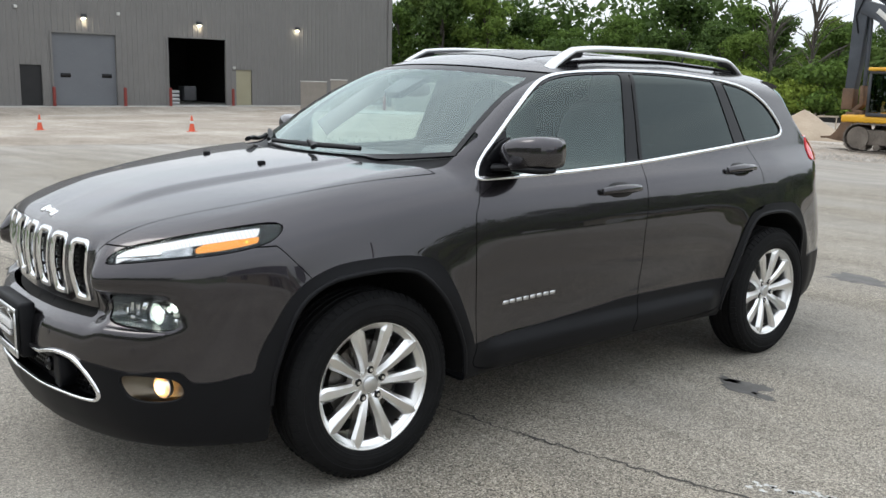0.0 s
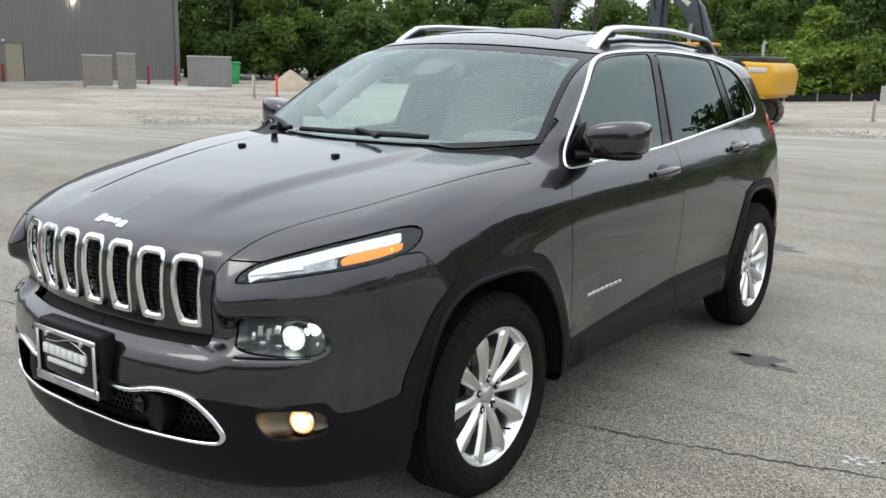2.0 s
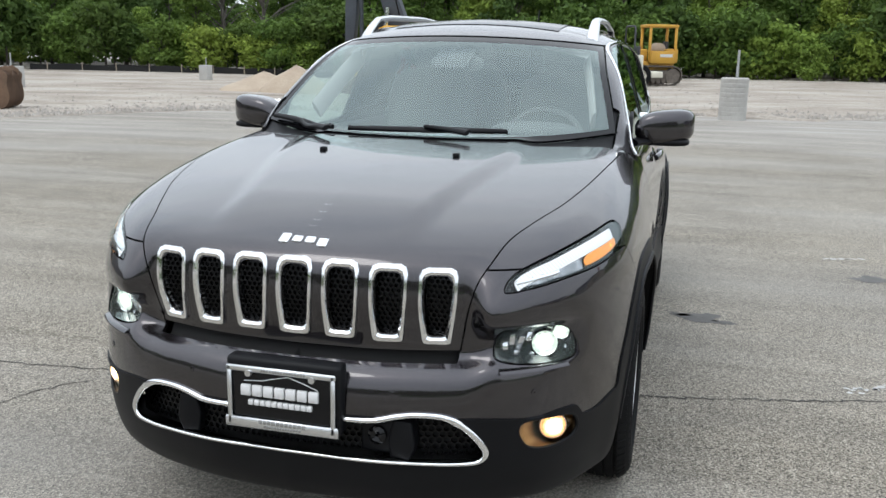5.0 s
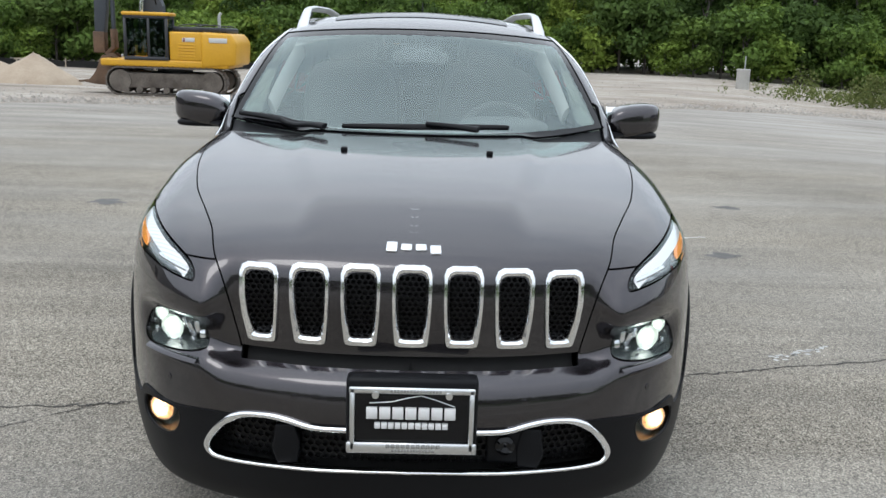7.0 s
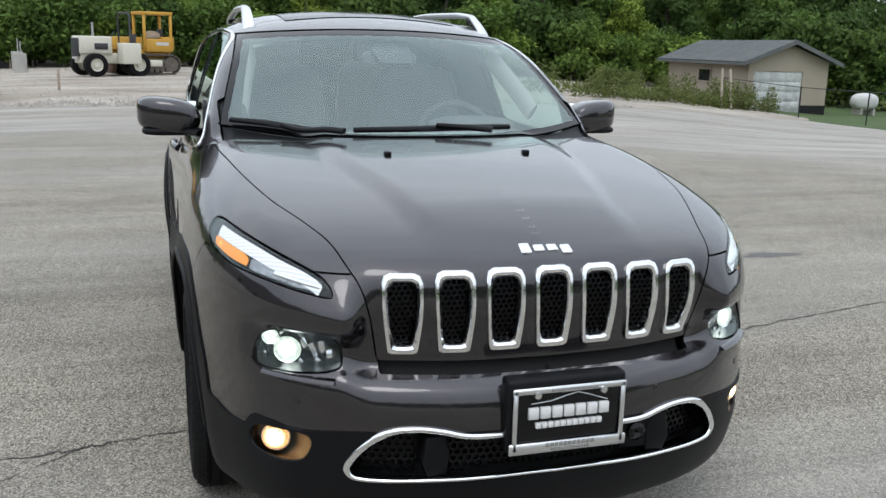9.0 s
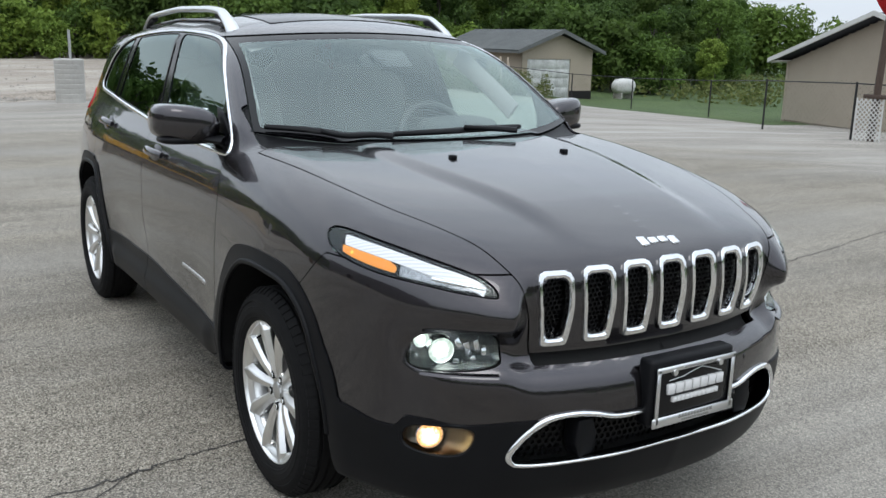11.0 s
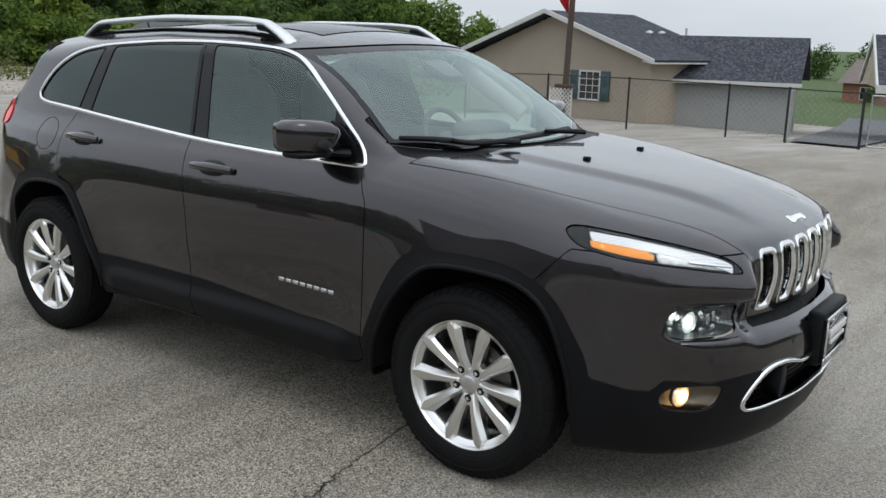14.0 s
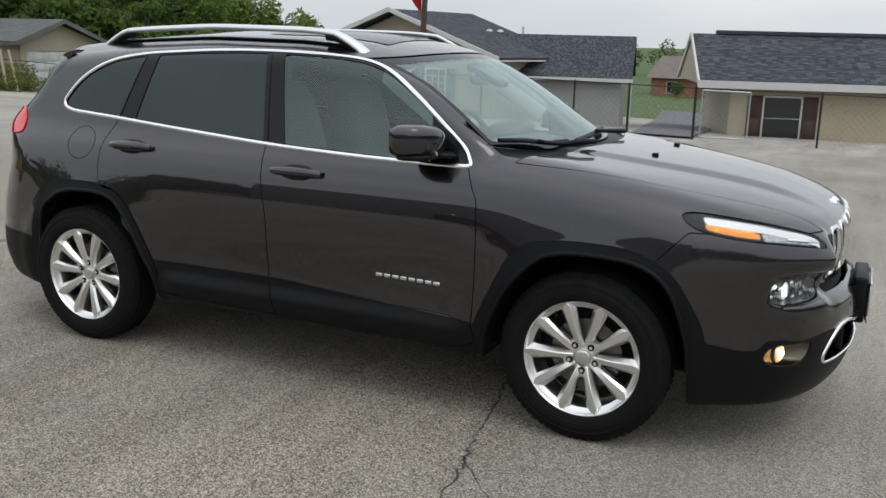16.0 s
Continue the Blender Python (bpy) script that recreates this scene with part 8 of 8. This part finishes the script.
for i in range(8):
    part("board", box_bm((span * i / 8 + 0.004, -0.02, -0.4), (span * (i + 1) / 8 - 0.004, 0.02, 2.02), 0.004, 1), DOOR_BLACK, passage)

h2 = thing("house", "cream sided house with maroon shutters and dark roof", "house", at=pose(28.54, 0.03, -1.43, 0, 0, 15.97) @ Matrix.Scale(0.85, 4))
siding(h2, "front_wall", -11.0, 4.0, 0, lambda y: 2.35, SIDING_CREAM, label="cream lapped siding wall")
part("core", box_bm((0.03, -11, -0.8), (8, 4.0, 2.35)), SIDING_CREAM, h2)
shingle_roof(h2, (-0.55, -12, 2.24), (-0.55, 5.3, 2.24), (3.6, 5.3, 4.08), (3.6, -12, 4.08), SHINGLE, 18)
shingle_roof(h2, (8.0, -12, 2.24), (8.0, 5.3, 2.24), (3.6, 5.3, 4.08), (3.6, -12, 4.08), SHINGLE, 6)
part("ridge_vent", box_bm((3.45, -12, 4.15), (3.75, 4.3, 4.31), 0.02), SHINGLE, h2, "dark ridge vent")
part("fascia", box_bm((-0.66, -12, 2.06), (-0.56, 5.35, 2.34)), WHITE_TRIM, h2, "white gutter board")
part("gable_soffit", prism_bm([(-0.3, 2.2), (7.8, 2.2), (3.6, 4.02)], 3.9, 5.26, "Y"), SIDING_CREAM, h2)
for a, b in (((-0.55, 2.12), (3.6, 4.04)), ((8.0, 2.12), (3.6, 4.04))):
    part("barge_board", prism_bm([(a[0], a[1]), (a[0], a[1] + 0.24), (b[0], b[1] + 0.2), (b[0], b[1] - 0.04)], 5.28, 5.36, "Y"), WHITE_TRIM, h2, "white barge board")
part("door_step", box_bm((-1.0, 0.6, -0.5), (0.0, 3.0, -0.02)), CONCRETE, h2)
window_unit(h2, 2.02, 0.14, 1.36, 1.60, -0.06, (1, 2), MAROON, WHITE_TRIM, 0.56)
window_unit(h2, -5.5, 0.75, 1.2, 1.2, -0.06, (2, 2), MAROON)

bh = thing("brick_house", "small red brick house with brown roof, far off", "house", at=pose(69.5, 12.9, -2.70, 0, 0, -6) @ Matrix.Scale(0.84, 4))
part("wall", box_bm((0, -4.5, -0.8), (8, 2.6, 2.3)), BRICK_FAR, bh, "red brick wall")
part("roof", prism_bm([(-0.5, 2.25), (8.5, 2.25), (4, 4.3)], -5.0, 3.0, "Y"), ROOF_BROWN, bh, "brown shingle roof")
for y in (0.6, -2.9):
    window_unit(bh, y, 0.9, 0.9, 1.0, -0.03, (2, 1))

tree(BUSHES[2], 66.5, 12.3, 40, 0.36, "dark rounded shrub in front of the brick house", "shrub", "shrub", "shrubs by the far house")

sh = thing("shed", "weathered tan shed with grey roof and peeling garage door", "shed", at=pose(27.2, 35.9, -1.32, 0, 0, -6))
# local: gable faces -y, long wall faces -x
siding(sh, "side_wall", 0.0, 8.8, 0, lambda y: 2.45, SIDING_TAN, label="weathered tan siding wall")
part("core", box_bm((0.03, 0.03, -0.8), (4.4, 8.8, 2.45)), SIDING_TAN, sh)
gw = part("gable_wall", prism_bm([(0, -0.8), (0.32, -0.8), (0.32, 1.95), (3.0, 1.95), (3.0, -0.8), (4.4, -0.8), (4.4, 2.45), (2.2, 3.25), (0, 2.45)], -0.06, 0.02, "Y"), SIDING_TAN, sh, "tan gable wall")
gd = part("garage_door", box_bm((0.34, -0.02, -0.05), (2.98, 0.03, 1.93)), PEELING, sh, "peeling white garage door")
for i in range(4):
    for j in range(3):
        part("door_panel", box_bm((0.40 + 0.86 * j, -0.035, 0.02 + 0.48 * i), (1.20 + 0.86 * j, -0.018, 0.44 + 0.48 * i), 0.008, 1), PEELING, gd)
part("footing", box_bm((3.0, -0.08, -0.4), (4.42, -0.05, 0.30)), DARK, sh)
shingle_roof(sh, (-0.5, -0.5, 2.32), (-0.5, 9.3, 2.32), (2.2, 9.3, 3.40), (2.2, -0.5, 3.40), SHINGLE_GREY, 12, "weathered grey shingle roof")
shingle_roof(sh, (4.9, -0.5, 2.32), (4.9, 9.3, 2.32), (2.2, 9.3, 3.40), (2.2, -0.5, 3.40), SHINGLE_GREY, 12, "weathered grey shingle roof")
for s in (0, 1):
    e = (-0.52, 2.20) if s == 0 else (4.92, 2.20)
    part("barge_board", prism_bm([e, (e[0], e[1] + 0.2), (2.2, 3.50), (2.2, 3.28)], -0.55, -0.48, "Y"), SHINGLE_GREY, sh)
part("gutter", box_bm((-0.58, -0.5, 2.22), (-0.50, 9.3, 2.34)), SHINGLE_GREY, sh)
window_unit(sh, 4.3, 1.3, 1.3, 0.6, -0.06, (1, 1), None, SIDING_TAN)
tank = thing("gas_tank", "white horizontal gas tank on the lawn", "tank", at=put(35.5, 37.0, 10))
part("vessel", rounded_bm((0.9, 0.45, 0.45), 2.6), WHITE_TRIM, tank).matrix_basis = pose(0, 0, 0.75)
for x in (-0.5, 0.5):
    part("leg", box_bm((x - 0.06, -0.3, -0.2), (x + 0.06, 0.3, 0.4)), CONCRETE, tank)

# ---- black chain-link fence ----
FENCE = [(24.3, 33.6), (26.2, 30.6), (26.6, 27.0), (24.8, 21.0), (19.5, 14.3), (18.47, 10.85), (19.51, 8.95), (20.37, 6.51), (20.43, 4.99), (20.62, 3.26), (20.68, 0.16), (20.8, -3.0), (21.0, -6.5)]
fence = thing("chain_fence", "black chain-link fence with round posts", "fence")
tops = [Vector((x, y, float(ground_z(x, y)))) for x, y in FENCE]
GATE = 8
for i, p in enumerate(tops):
    part("post", cyl_bm(p - Vector((0, 0, 0.4)), p + Vector((0, 0, 1.40)), 0.028 if i not in (GATE, GATE + 1) else 0.036, segs=10), FENCE_BLACK, fence)
for i, (a, b) in enumerate(zip(tops, tops[1:])):
    u = Vector((0, 0, 1.36))
    part("top_rail", cyl_bm(a + u, b + u, 0.016, segs=8), FENCE_BLACK, fence)
    n = int((b - a).length / 0.16)
    bm = bmesh.new()
    side = (b - a).normalized()
    for k in range(-9, n):
        for d in (1, -1):
            s0, s1 = k * 0.16, k * 0.16 + 1.28
            z0, z1 = (0.06, 1.34) if d > 0 else (1.34, 0.06)
            L = (b - a).length
            c0, c1 = max(s0, 0), min(s1, L)
            if c1 - c0 < 0.05:
                continue
            zz = [z0 + (z1 - z0) * (c - s0) / 1.28 for c in (c0, c1)]
            p, q = a + side * c0 + Vector((0, 0, zz[0] + (b.z - a.z) * c0 / L)), a + side * c1 + Vector((0, 0, zz[1] + (b.z - a.z) * c1 / L))
            w = Vector((0, 0, 0.0018))
            bm.faces.new([bm.verts.new(v) for v in (p - w, q - w, q + w, p + w)])
    wire = part("wire_mesh", bm, GALVANISED if i == GATE else FENCE_BLACK, fence, "thin diagonal wire")
    wire["kind"] = "stuff"
def gate_leaf(a, b):
    """One open leaf of the gate: a galvanised pipe frame filled with wire."""
    a, b = (Vector((x, y, float(ground_z(x, y)))) for x, y in (a, b))
    g = thing("gate_leaf", "open galvanised chain-link gate leaf", "gate", "leaves of the open gate")
    u = Vector((0, 0, 1))
    for p, q in ((a + u * 0.06, a + u * 1.34), (b + u * 0.06, b + u * 1.34), (a + u * 0.08, b + u * 0.08), (a + u * 1.32, b + u * 1.32)):
        part("frame_pipe", cyl_bm(p, q, 0.022, segs=8), GALVANISED, g)
    bm = bmesh.new()
    L = (b - a).length
    side = (b - a).normalized()
    for k in range(-14, int(L / 0.09)):
        for d in (1, -1):
            c0, c1 = max(k * 0.09, 0), min(k * 0.09 + 1.24, L)
            if c1 - c0 < 0.03:
                continue
            z = [0.08 + 1.24 * ((c - k * 0.09) / 1.24 if d > 0 else 1 - (c - k * 0.09) / 1.24) for c in (c0, c1)]
            p, q = a + side * c0 + u * z[0], a + side * c1 + u * z[1]
            bm.faces.new([bm.verts.new(v) for v in (p - u * 0.0035, q - u * 0.0035, q + u * 0.0035, p + u * 0.0035)])
    part("wire_mesh", bm, GALVANISED, g, "thin diagonal wire")["kind"] = "stuff"


gate_leaf((20.43, 4.95), (22.1, 5.35))
gate_leaf((20.70, 3.10), (21.3, 1.95))
road = tagged(polar("driveway", 5.6, 10.0, 8, [21.0, 22, 24, 27, 29, 31, 34, 38, 43, 48, 52], DRIVE, 0.06), "grey asphalt driveway beyond the gate", "road", kind="structure")

fp = thing("flag_pole", "brown wooden flag pole with a red flag", "flag pole", at=put(18.6, 10.42, 0))
part("pole", limb_bm([(0, 0, -0.3), (0.02, -0.05, 2.0), (0.05, -0.14, 5.0)], 0.095, 0.075), POLE_BROWN, fp)
part("collar", box_bm((-0.10, -0.26, 1.02), (0.10, 0.26, 1.12), 0.02), POLE_BROWN, fp)
bm = bmesh.new()
rows = [[bm.verts.new((0.05 - 0.05 * math.sin(i * 0.9), 0.02 + 0.10 * i, (4.55 - 0.05 * i) if j == 0 else (2.95 + 0.13 * i))) for j in (0, 1)] for i in range(7)]
for a, b in zip(rows, rows[1:]):
    bm.faces.new((a[0], b[0], b[1], a[1]))
bmesh.ops.solidify(bm, geom=bm.faces[:], thickness=0.01)
part("flag", shaded(bm, 60), FLAG_RED, fp, "hanging red flag")
lt = thing("lattice_panel", "white lattice panel around the pole's foot", "lattice", at=put(18.48, 10.45, 30) @ Matrix.Diagonal((1, 0.58, 0.70, 1)))
for i in range(14):
    for d in (1, -1):
        y0 = -1.9 + 0.17 * i
        p, q = Vector((0, y0, 0.02)), Vector((0, y0 + 1.42, 1.44))
        if d < 0:
            p.z, q.z = q.z, p.z
        t0, t1 = max(0, (-0.5 - p.y) / 1.42), min(1, (0.5 - p.y) / 1.42)
        if t1 - t0 < 0.05:
            continue
        a, b = p.lerp(q, t0), p.lerp(q, t1)
        part("slat", tube_bm([a, b], [(1, 0, 0)] * 2, 0.04, 0.012, False, 4), WHITE_TRIM, lt)
for y in (-0.5, 0.5):
    part("edge", box_bm((-0.02, y - 0.03, -0.1), (0.02, y + 0.03, 1.46)), WHITE_TRIM, lt)
for x, y, lean in ((23.6, 32.6, 0.35), (23.9, 32.3, 0.55)):
    pl_ = thing("leaning_plank", "pale wooden plank leaning on the fence", "plank", "planks on the fence", at=put(x, y, 40))
    part("board", limb_bm([(0, 0, -0.05), (0.9 * lean, 0.4 * lean, 0.9), (1.8 * lean, 0.8 * lean, 1.75)], 0.06, 0.06), TIMBER, pl_)
